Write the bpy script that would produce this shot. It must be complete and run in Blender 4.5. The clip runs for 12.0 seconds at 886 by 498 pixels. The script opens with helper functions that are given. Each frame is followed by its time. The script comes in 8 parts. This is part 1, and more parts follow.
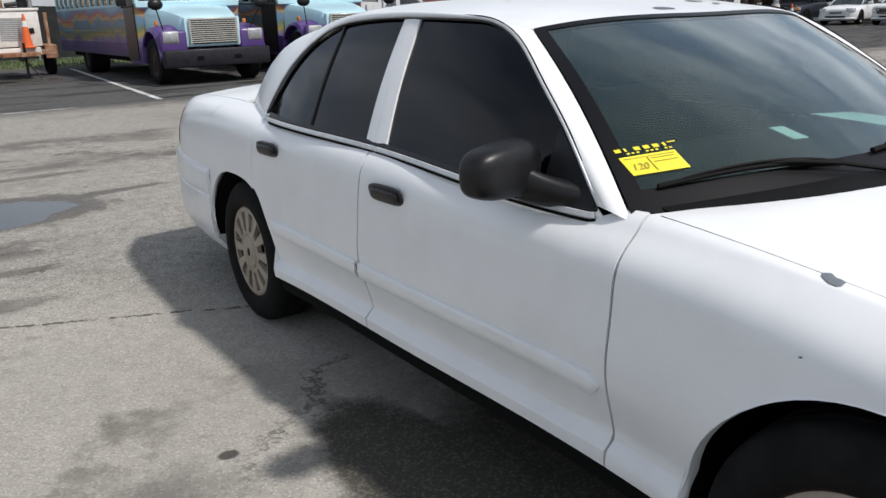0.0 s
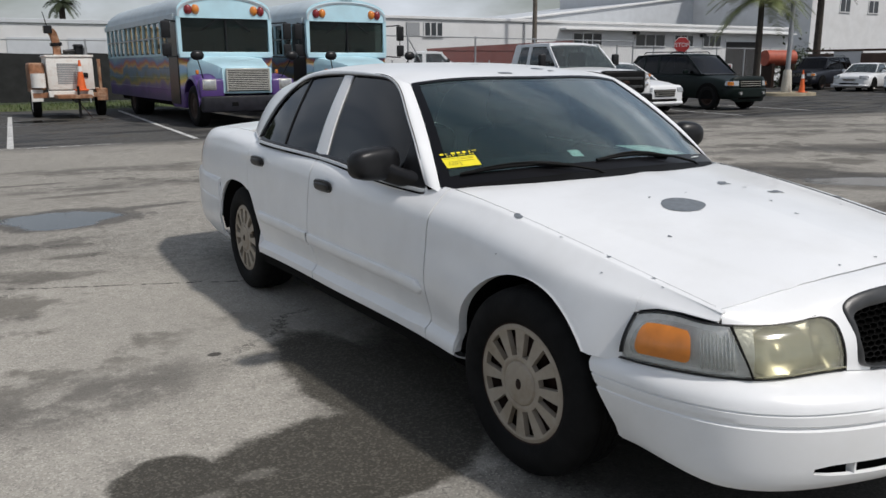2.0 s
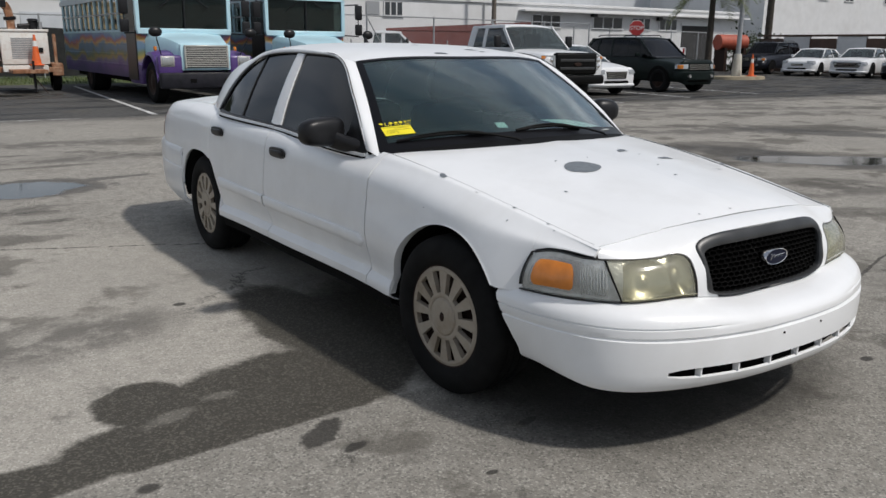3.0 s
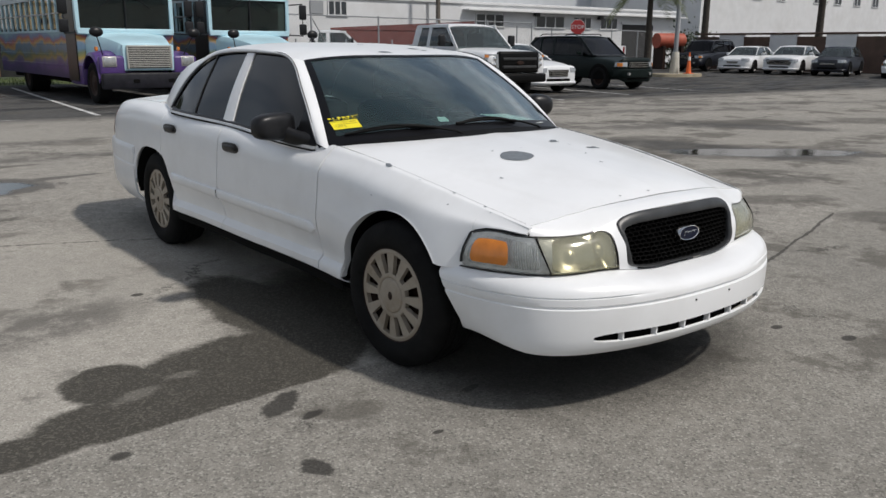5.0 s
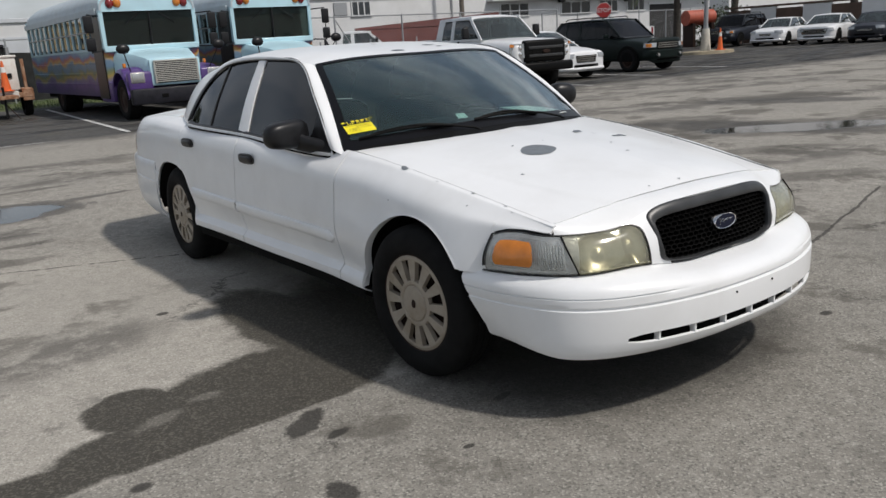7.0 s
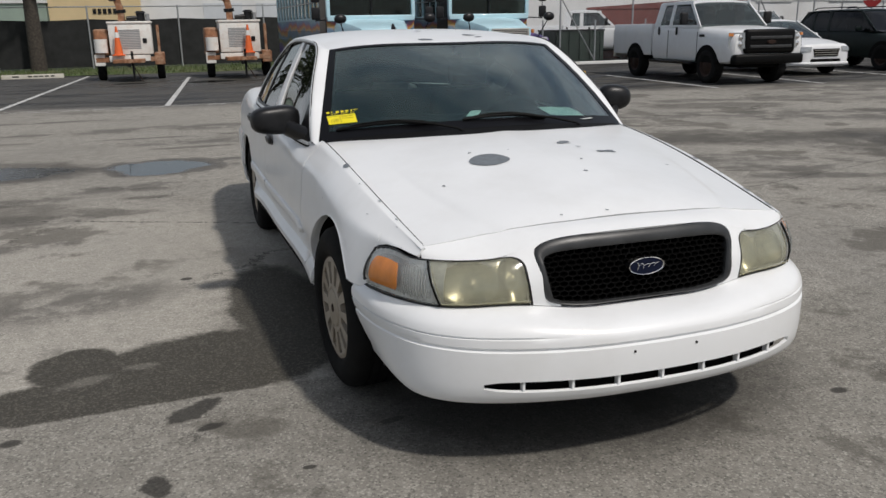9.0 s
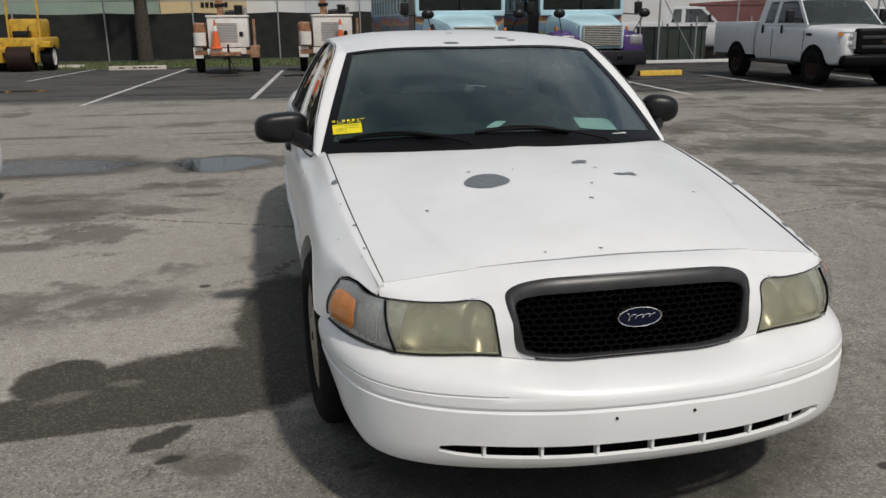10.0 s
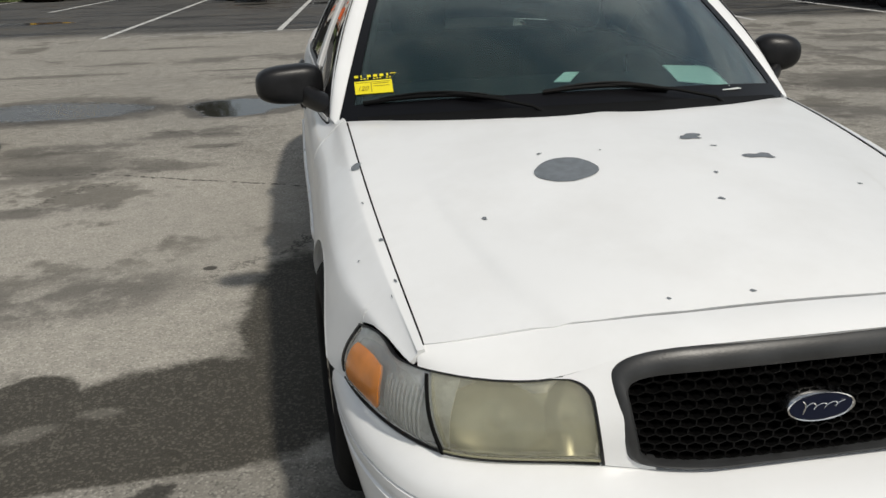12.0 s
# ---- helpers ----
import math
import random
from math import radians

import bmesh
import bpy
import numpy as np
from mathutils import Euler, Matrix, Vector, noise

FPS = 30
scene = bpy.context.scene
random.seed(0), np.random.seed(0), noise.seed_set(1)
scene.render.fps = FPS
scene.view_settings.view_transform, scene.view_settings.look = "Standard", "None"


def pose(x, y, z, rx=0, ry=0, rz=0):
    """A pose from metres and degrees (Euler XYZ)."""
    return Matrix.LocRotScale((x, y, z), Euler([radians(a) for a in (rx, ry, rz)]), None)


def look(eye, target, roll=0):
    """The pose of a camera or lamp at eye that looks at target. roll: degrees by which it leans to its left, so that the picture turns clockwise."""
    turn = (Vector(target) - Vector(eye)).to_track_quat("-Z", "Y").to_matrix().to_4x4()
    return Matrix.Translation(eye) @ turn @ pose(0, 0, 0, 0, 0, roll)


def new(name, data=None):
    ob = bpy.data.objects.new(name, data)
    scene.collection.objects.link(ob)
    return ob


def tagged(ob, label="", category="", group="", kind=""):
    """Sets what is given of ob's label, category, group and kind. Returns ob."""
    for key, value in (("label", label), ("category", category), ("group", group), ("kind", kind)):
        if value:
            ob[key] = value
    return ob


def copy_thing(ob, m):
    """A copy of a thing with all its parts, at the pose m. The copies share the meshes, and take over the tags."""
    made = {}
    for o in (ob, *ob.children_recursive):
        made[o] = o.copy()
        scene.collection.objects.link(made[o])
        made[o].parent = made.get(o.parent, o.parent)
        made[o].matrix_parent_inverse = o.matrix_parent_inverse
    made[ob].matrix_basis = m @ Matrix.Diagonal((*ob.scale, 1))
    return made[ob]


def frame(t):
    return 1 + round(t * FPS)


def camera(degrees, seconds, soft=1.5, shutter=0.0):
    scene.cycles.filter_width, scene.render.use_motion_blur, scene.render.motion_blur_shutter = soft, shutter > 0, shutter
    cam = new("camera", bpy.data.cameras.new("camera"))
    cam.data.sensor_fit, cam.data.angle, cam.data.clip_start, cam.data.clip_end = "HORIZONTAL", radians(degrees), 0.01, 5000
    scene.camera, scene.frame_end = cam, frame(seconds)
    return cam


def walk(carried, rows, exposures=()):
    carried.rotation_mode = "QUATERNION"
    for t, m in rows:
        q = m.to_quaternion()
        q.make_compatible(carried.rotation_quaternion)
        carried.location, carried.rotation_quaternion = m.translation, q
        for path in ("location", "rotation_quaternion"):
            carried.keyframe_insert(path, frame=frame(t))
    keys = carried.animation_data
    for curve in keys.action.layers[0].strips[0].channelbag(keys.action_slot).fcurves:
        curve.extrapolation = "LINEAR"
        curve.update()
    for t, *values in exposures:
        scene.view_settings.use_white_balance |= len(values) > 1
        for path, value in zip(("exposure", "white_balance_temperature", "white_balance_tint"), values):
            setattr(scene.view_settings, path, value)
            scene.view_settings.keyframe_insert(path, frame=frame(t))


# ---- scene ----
cam = camera(57.8, 12.0)
PATH = [
    (0, (-2.169, -2.06, 1.399), (-1.108, -0.465, 0.826), -1.9),
    (0.5, (-2.225, -2.448, 1.398), (-1.214, -0.803, 0.879), -0.3),
    (1, (-2.333, -2.847, 1.418), (-1.375, -1.161, 0.931), 0.4),
    (1.5, (-2.383, -3.232, 1.408), (-1.467, -1.526, 0.911), -0.1),
    (2, (-2.487, -3.553, 1.417), (-1.468, -1.891, 0.971), -0.3),
    (2.5, (-2.628, -3.817, 1.442), (-1.577, -2.175, 0.997), 0.2),
    (3, (-2.67, -4.054, 1.422), (-1.576, -2.454, 0.93), 0.5),
    (3.2, (-2.696, -4.143, 1.42), (-1.571, -2.576, 0.893), 0.9),
    (4.8, (-2.867, -4.302, 1.461), (-1.674, -2.766, 0.996), 1.0),
    (5, (-2.824, -4.295, 1.422), (-1.628, -2.77, 0.929), 0.3),
    (5.5, (-2.798, -4.278, 1.476), (-1.766, -2.658, 0.919), -2.6),
    (6, (-2.839, -4.265, 1.437), (-1.89, -2.603, 0.854), 0.5),
    (6.5, (-2.809, -4.239, 1.435), (-1.8, -2.576, 0.97), -2.1),
    (7, (-2.673, -4.213, 1.422), (-1.556, -2.633, 0.918), -3.7),
    (7.5, (-2.419, -4.429, 1.419), (-1.381, -2.81, 0.871), 0.2),
    (7.7, (-2.309, -4.475, 1.417), (-1.339, -2.808, 0.886), -0.6),
    (9.3, (-1.268, -4.577, 1.466), (-0.696, -2.73, 0.952), -0.4),
    (9.5, (-1.172, -4.481, 1.478), (-0.613, -2.622, 0.998), -0.2),
    (10, (-0.961, -4.353, 1.478), (-0.589, -2.465, 0.935), -0.6),
    (10.5, (-0.812, -4.279, 1.478), (-0.564, -2.386, 0.884), -0.4),
    (11, (-0.836, -4.058, 1.481), (-0.575, -2.179, 0.848), 0.1),
    (11.5, (-0.865, -3.817, 1.484), (-0.606, -1.948, 0.821), -1.8),
    (12, (-0.862, -3.513, 1.476), (-0.59, -1.663, 0.766), -1.5),
]
walk(cam, [(t, look(eye, target, roll)) for t, eye, target, roll in PATH], exposures=[(0.0, 0.24, 6350, 11), (0.5, 0.11, 6380, 11), (1.5, -0.01, 6400, 11), (2.5, -0.11, 6400, 11), (5.0, -0.11, 6470, 11), (7.5, -0.08, 6500, 11), (9.5, -0.29, 6600, 11), (10.5, -0.37, 6760, 9), (12.0, -0.20, 6780, 8)])

# ---- world, sun, exposure ----
SUN = Vector((0.32, -0.65, 1.0)).normalized()
world = bpy.data.worlds.new("sky")
scene.world = world
world.use_nodes = True
wn, wl = world.node_tree.nodes, world.node_tree.links
wn.clear()
w_out = wn.new("ShaderNodeOutputWorld")
w_bg = wn.new("ShaderNodeBackground")
w_sky = wn.new("ShaderNodeTexSky")
w_sky.sky_type, w_sky.sun_disc = "NISHITA", False
w_sky.sun_elevation = math.asin(SUN.z)
w_sky.sun_rotation = math.atan2(SUN.x, SUN.y)
w_sky.air_density, w_sky.dust_density = 1.2, 2.5
w_tc = wn.new("ShaderNodeTexCoord")
w_map = wn.new("ShaderNodeMapping")
w_map.inputs["Scale"].default_value = (1.0, 1.0, 2.6)
w_noise = wn.new("ShaderNodeTexNoise")
w_noise.inputs["Scale"].default_value, w_noise.inputs["Detail"].default_value = 2.6, 7.0
w_noise.inputs["Roughness"].default_value, w_noise.inputs["Distortion"].default_value = 0.56, 0.3
w_ramp = wn.new("ShaderNodeValToRGB")
w_ramp.color_ramp.elements[0].position, w_ramp.color_ramp.elements[1].position = 0.38, 0.68
w_ramp.color_ramp.elements[0].color, w_ramp.color_ramp.elements[1].color = (0.18, 0.18, 0.18, 1), (1, 1, 1, 1)
w_cloud = wn.new("ShaderNodeRGB")
w_cloud.outputs[0].default_value = (7.3, 7.8, 8.45, 1)
w_mix = wn.new("ShaderNodeMix")
w_mix.data_type = "RGBA"
wl.new(w_tc.outputs["Generated"], w_map.inputs["Vector"])
wl.new(w_map.outputs[0], w_noise.inputs["Vector"])
wl.new(w_noise.outputs["Fac"], w_ramp.inputs["Fac"])
wl.new(w_ramp.outputs["Color"], w_mix.inputs["Factor"])
wl.new(w_sky.outputs[0], w_mix.inputs[6])
w_sep, w_low, w_tint = wn.new("ShaderNodeSeparateXYZ"), wn.new("ShaderNodeMapRange"), wn.new("ShaderNodeVectorMath")
for i, v in enumerate((0.0, 0.9, 1.42, 0.76)):
    w_low.inputs[1 + i].default_value = v
w_tint.operation = "SCALE"
wl.new(w_tc.outputs["Generated"], w_sep.inputs[0])
wl.new(w_sep.outputs[2], w_low.inputs[0])
wl.new(w_cloud.outputs[0], w_tint.inputs[0])
wl.new(w_low.outputs[0], w_tint.inputs["Scale"])
wl.new(w_tint.outputs[0], w_mix.inputs[7])
wl.new(w_mix.outputs[2], w_bg.inputs["Color"])
w_bg.inputs["Strength"].default_value = 0.0745
wl.new(w_bg.outputs[0], w_out.inputs["Surface"])

sun = new("sun", bpy.data.lights.new("sun", "SUN"))
sun.data.energy, sun.data.angle, sun.data.color = 2.95, radians(3.2), (1.0, 0.955, 0.895)
sun.matrix_world = look(SUN * 50, (0, 0, 0))
scene.view_settings.exposure = 0.0


# ---- materials ----
def material(name, color, rough=0.5, metal=0.0, grain=0.0, scale=20.0, bump=0.0, bump_scale=60.0, coat=0.0, dirt=None, dirt_amount=0.0, dirt_scale=1.5, spec=0.5):
    """A principled surface with colour grain, patches of dirt and fine relief."""
    m = bpy.data.materials.new(name)
    m.use_nodes = True
    n, l = m.node_tree.nodes, m.node_tree.links
    p = n["Principled BSDF"]
    p.inputs["Base Color"].default_value = (*color, 1)
    p.inputs["Roughness"].default_value, p.inputs["Metallic"].default_value = rough, metal
    p.inputs["Specular IOR Level"].default_value = spec
    p.inputs["Coat Weight"].default_value = coat
    p.inputs["Coat Roughness"].default_value = 0.06
    tc = n.new("ShaderNodeTexCoord")
    last = None
    if grain:
        t = n.new("ShaderNodeTexNoise")
        t.inputs["Scale"].default_value, t.inputs["Detail"].default_value = scale, 6
        l.new(tc.outputs["Object"], t.inputs["Vector"])
        r = n.new("ShaderNodeValToRGB")
        r.color_ramp.elements[0].position, r.color_ramp.elements[1].position = 0.3, 0.7
        r.color_ramp.elements[0].color = (*[c * (1 - grain) for c in color], 1)
        r.color_ramp.elements[1].color = (*[min(1, c * (1 + grain)) for c in color], 1)
        l.new(t.outputs["Fac"], r.inputs["Fac"])
        last = r.outputs["Color"]
    if dirt:
        t = n.new("ShaderNodeTexNoise")
        t.inputs["Scale"].default_value, t.inputs["Detail"].default_value, t.inputs["Roughness"].default_value = dirt_scale, 8, 0.65
        l.new(tc.outputs["Object"], t.inputs["Vector"])
        r = n.new("ShaderNodeValToRGB")
        r.color_ramp.elements[0].position, r.color_ramp.elements[1].position = 0.45, 0.75
        r.color_ramp.elements[0].color, r.color_ramp.elements[1].color = (0, 0, 0, 1), (dirt_amount,) * 3 + (1,)
        l.new(t.outputs["Fac"], r.inputs["Fac"])
        mx = n.new("ShaderNodeMix")
        mx.data_type = "RGBA"
        l.new(r.outputs["Color"], mx.inputs["Factor"])
        if last:
            l.new(last, mx.inputs[6])
        else:
            mx.inputs[6].default_value = (*color, 1)
        mx.inputs[7].default_value = (*dirt, 1)
        last = mx.outputs[2]
    if last:
        l.new(last, p.inputs["Base Color"])
    if bump:
        t = n.new("ShaderNodeTexNoise")
        t.inputs["Scale"].default_value, t.inputs["Detail"].default_value = bump_scale, 4
        l.new(tc.outputs["Object"], t.inputs["Vector"])
        b = n.new("ShaderNodeBump")
        b.inputs["Strength"].default_value, b.inputs["Distance"].default_value = bump, 0.01
        l.new(t.outputs["Fac"], b.inputs["Height"])
        l.new(b.outputs["Normal"], p.inputs["Normal"])
    return m


def glass(name, tint, rough=0.02, opacity=0.0, body=(0.01, 0.012, 0.012), mirror=0.035, rise=4.5):
    """Tinted pane: a clear film of the tint, a share of dull film, and a mirror-like surface by Fresnel."""
    m = bpy.data.materials.new(name)
    m.use_nodes = True
    n, l = m.node_tree.nodes, m.node_tree.links
    n.remove(n["Principled BSDF"])
    clear, film, gloss = n.new("ShaderNodeBsdfTransparent"), n.new("ShaderNodeBsdfDiffuse"), n.new("ShaderNodeBsdfGlossy")
    clear.inputs["Color"].default_value, film.inputs["Color"].default_value = (*tint, 1), (*body, 1)
    gloss.inputs["Roughness"].default_value = rough
    gloss.inputs["Color"].default_value = (1, 1, 1, 1)
    a, b, f = n.new("ShaderNodeMixShader"), n.new("ShaderNodeMixShader"), n.new("ShaderNodeMath")
    facing, power = n.new("ShaderNodeLayerWeight"), n.new("ShaderNodeMath")
    facing.inputs["Blend"].default_value = 0.5
    power.operation, power.inputs[1].default_value = "POWER", rise
    f.operation, f.inputs[1].default_value, f.inputs[2].default_value = "MULTIPLY_ADD", 1 - mirror, mirror
    l.new(facing.outputs["Facing"], power.inputs[0])
    l.new(power.outputs[0], f.inputs[0])
    a.inputs["Fac"].default_value = opacity
    l.new(clear.outputs[0], a.inputs[1])
    l.new(film.outputs[0], a.inputs[2])
    l.new(f.outputs[0], b.inputs["Fac"])
    l.new(a.outputs[0], b.inputs[1])
    l.new(gloss.outputs[0], b.inputs[2])
    l.new(b.outputs[0], n["Material Output"].inputs["Surface"])
    return m


PAINT = material("white_paint", (0.83, 0.84, 0.845), 0.32, grain=0.02, scale=3, coat=0.35, dirt=(0.58, 0.57, 0.54), dirt_amount=0.22, dirt_scale=3.5, bump=0.02, bump_scale=18)
PRIMER = material("grey_primer", (0.150, 0.168, 0.186), 0.60, grain=0.15, scale=40)
SEAM = material("dark_gap", (0.006, 0.006, 0.006), 0.85, spec=0.08)
BLACK = material("black_plastic", (0.010, 0.010, 0.011), 0.36, grain=0.3, scale=30, bump=0.06, bump_scale=300, spec=0.32)
MESH_BLACK = material("sooty_black_plastic", (0.003, 0.003, 0.003), 0.45, grain=0.3, scale=30, spec=0.13)
BLACK_WORN = material("worn_black_plastic", (0.03, 0.031, 0.032), 0.38, grain=0.35, scale=12, bump=0.05, bump_scale=200)
RUBBER = material("tyre_rubber", (0.010, 0.010, 0.010), 0.8, grain=0.3, scale=14, bump=0.15, bump_scale=80, spec=0.12)
CAP = material("silver_wheel_cover", (0.36, 0.315, 0.255), 0.6, metal=0.1, grain=0.08, scale=25, dirt=(0.22, 0.17, 0.11), dirt_amount=0.75, dirt_scale=9)
STEEL = material("dark_steel", (0.030, 0.017, 0.013), 0.6, metal=0.2, grain=0.3, scale=20, spec=0.2)
TRIM = material("dull_bright_trim", (0.60, 0.61, 0.62), 0.35, metal=0.35, grain=0.1, scale=30)
CHROME = material("chrome", (0.75, 0.75, 0.75), 0.12, metal=1.0)
BADGE_BLUE = material("badge_blue", (0.003, 0.006, 0.022), 0.35, spec=0.25)
LENS_HAZE = glass("yellowed_lens", (0.93, 0.92, 0.84), rough=0.12, opacity=0.25, body=(0.50, 0.495, 0.39))
LENS_LIP = glass("yellowed_lens_edge", (0.86, 0.84, 0.70), rough=0.14, opacity=0.45, body=(0.48, 0.47, 0.36))
REFLECTOR = material("lamp_reflector", (0.60, 0.59, 0.54), 0.32, metal=0.95, grain=0.2, scale=14, dirt=(0.20, 0.185, 0.14), dirt_amount=0.6, dirt_scale=11)
LENS_CLEAR = glass("clear_corner_lens", (0.95, 0.96, 0.95), rough=0.08, opacity=0.22, body=(0.52, 0.53, 0.52))
CORNER_REFLECTOR = material("corner_reflector", (0.56, 0.57, 0.57), 0.38, metal=0.5, grain=0.2, scale=40, bump=0.4, bump_scale=70)
LENS_RIB = glass("ribbed_lens", (0.80, 0.82, 0.80), rough=0.1, opacity=0.25, body=(0.6, 0.6, 0.6))
LENS_AMBER = material("amber_lens", (0.62, 0.20, 0.025), 0.25, grain=0.15, scale=20, coat=0.5)
LENS_WINE = material("dull_red_lens", (0.085, 0.008, 0.010), 0.35, grain=0.15, scale=20, coat=0.3)
LENS_RED = material("red_lens", (0.20, 0.010, 0.012), 0.25, grain=0.1, scale=20, coat=0.5)
WINDSHIELD = glass("windshield_glass", (0.80, 0.93, 0.90), opacity=0.10, body=(0.040, 0.080, 0.074), mirror=0.030, rise=2.9)
TINT = glass("tinted_glass", (0.12, 0.12, 0.13), opacity=0.35, body=(0.006, 0.006, 0.008), mirror=0.022)
TINT_DEEP = glass("deep_tinted_glass", (0.025, 0.025, 0.03), opacity=0.5, body=(0.006, 0.006, 0.008), mirror=0.022)
WIPER = material("wiper_black", (0.005, 0.005, 0.005), 0.6, spec=0.15)
BORDER = material("black_glass_border", (0.004, 0.004, 0.005), 0.30, spec=0.25)
CLOTH = material("dark_interior", (0.010, 0.010, 0.011), 0.85, grain=0.25, scale=30, spec=0.08)
PAPER = material("pale_green_paper", (0.86, 0.93, 0.90), 0.7, grain=0.04, scale=10)
PAPER_WHITE = material("white_paper", (0.75, 0.78, 0.76), 0.7)
YELLOW = material("yellow_sticker", (0.86, 0.74, 0.02), 0.5, grain=0.05, scale=15)
INK = material("ink", (0.03, 0.03, 0.02), 0.6)
INK_FAINT = material("faint_ink", (0.42, 0.34, 0.03), 0.6)


# ---- building helpers ----
def mesh_of(name, bm, mat, smooth=True, recalc=False):
    if recalc:
        bmesh.ops.recalc_face_normals(bm, faces=bm.faces)
    me = bpy.data.meshes.new(name)
    bm.to_mesh(me)
    bm.free()
    for mm in mat if isinstance(mat, (list, tuple)) else (mat,):
        me.materials.append(mm)
    if smooth:
        me.shade_smooth()
        me.set_sharp_from_angle(angle=radians(38))
    return me


def part(name, bm, mat, parent, label="", smooth=True, recalc=False):
    ob = new(name, mesh_of(name, bm, mat, smooth, recalc))
    ob.parent = parent
    if label:
        ob["label"] = label
    return ob


def thing(name, label, category, group="", at=(0, 0, 0), turn=0.0):
    ob = new(name)
    ob.empty_display_size = 0.2
    ob.matrix_basis = pose(*at, 0, 0, turn)
    return tagged(ob, label, category, group)


def whole(name, bm, mat, label, category, group="", kind="", smooth=True, recalc=False):
    return tagged(new(name, mesh_of(name, bm, mat, smooth, recalc)), label, category, group, kind)


def cubic(xs, ys):
    """Natural cubic spline through a few control values."""
    xs, ys = np.array(xs, float), np.array(ys, float)
    n, h = len(xs), np.diff(xs)
    a, b = np.zeros((n, n)), np.zeros(n)
    a[0, 0] = a[-1, -1] = 1
    for i in range(1, n - 1):
        a[i, i - 1 : i + 2] = h[i - 1], 2 * (h[i - 1] + h[i]), h[i]
        b[i] = 6 * ((ys[i + 1] - ys[i]) / h[i] - (ys[i] - ys[i - 1]) / h[i - 1])
    m = np.linalg.solve(a, b)

    def at(x):
        i = min(max(int(np.searchsorted(xs, x)) - 1, 0), n - 2)
        t, u = x - xs[i], xs[i + 1] - x
        return float((m[i] * u**3 + m[i + 1] * t**3) / (6 * h[i]) + (ys[i] / h[i] - m[i] * h[i] / 6) * u + (ys[i + 1] / h[i] - m[i + 1] * h[i] / 6) * t)

    return at


def lin(xs, ys):
    return lambda x: float(np.interp(x, xs, ys))


def grid(bm, pts, flip=False, keep=None):
    """Quads over rows of points."""
    vs = [[bm.verts.new(p) for p in row] for row in pts]
    out = []
    for i in range(len(vs) - 1):
        for j in range(len(vs[i]) - 1):
            if keep and not keep(i, j):
                continue
            q = (vs[i][j], vs[i][j + 1], vs[i + 1][j + 1], vs[i + 1][j])
            out.append(bm.faces.new(q[::-1] if flip else q))
    return out


def shell(pts, thick, outward, bm=None):
    """A panel of real thickness: rows of points, the same rows set back, and the rim."""
    bm = bm or bmesh.new()
    p = np.array(pts, float)
    du, dv = np.gradient(p, axis=0), np.gradient(p, axis=1)
    nrm = np.cross(du, dv)
    nrm /= np.linalg.norm(nrm, axis=2, keepdims=True) + 1e-9
    flip = float((nrm * np.array(outward)).sum(axis=2).mean()) < 0
    if flip:
        nrm = -nrm
    q = p - nrm * thick
    a = [[bm.verts.new(c) for c in row] for row in p]
    b = [[bm.verts.new(c) for c in row] for row in q]
    rows, cols = p.shape[:2]

    def face(*v):
        try:
            bm.faces.new(v if not flip else v[::-1])
        except ValueError:
            pass

    for i in range(rows - 1):
        for j in range(cols - 1):
            face(a[i][j], a[i + 1][j], a[i + 1][j + 1], a[i][j + 1])
            face(b[i][j], b[i][j + 1], b[i + 1][j + 1], b[i + 1][j])
    for j in range(cols - 1):
        face(a[0][j], a[0][j + 1], b[0][j + 1], b[0][j])
        face(a[-1][j + 1], a[-1][j], b[-1][j], b[-1][j + 1])
    for i in range(rows - 1):
        face(a[i + 1][0], a[i][0], b[i][0], b[i + 1][0])
        face(a[i][-1], a[i + 1][-1], b[i + 1][-1], b[i][-1])
    return bm


def box(bm, lo, hi, bevel=0.0, seg=2):
    v = bmesh.ops.create_cube(bm, size=1)["verts"]
    for w in v:
        w.co = [lo[i] + (w.co[i] + 0.5) * (hi[i] - lo[i]) for i in range(3)]
    if bevel:
        es = list({e for w in v for e in w.link_edges})
        bmesh.ops.bevel(bm, geom=es, offset=bevel, segments=seg, affect="EDGES", profile=0.5)
    return bm


def tube(bm, a, b, r, seg=10, r2=None, caps=True):
    a, b = Vector(a), Vector(b)
    m = Matrix.Translation((a + b) / 2) @ (b - a).to_track_quat("Z", "Y").to_matrix().to_4x4()
    bmesh.ops.create_cone(bm, cap_ends=caps, segments=seg, radius1=r, radius2=r if r2 is None else r2, depth=(b - a).length, matrix=m)
    return bm


def rod(line, r, seg=8):
    """One bent rod of even thickness along a line of places."""
    line, rows = [Vector(p) for p in line], []
    for k, p in enumerate(line):
        d = (line[min(k + 1, len(line) - 1)] - line[max(k - 1, 0)]).normalized()
        a = d.cross(Vector((0, 0, 1)) if abs(d.z) < 0.9 else Vector((1, 0, 0))).normalized()
        b = d.cross(a)
        rows.append([tuple(p + (a * math.cos(t) + b * math.sin(t)) * r) for t in [2 * math.pi * q / seg for q in range(seg + 1)]])
    bm = bmesh.new()
    grid(bm, rows)
    bmesh.ops.remove_doubles(bm, verts=bm.verts, dist=1e-5)
    bmesh.ops.holes_fill(bm, edges=[e for e in bm.edges if e.is_boundary])
    bmesh.ops.recalc_face_normals(bm, faces=bm.faces)
    return bm


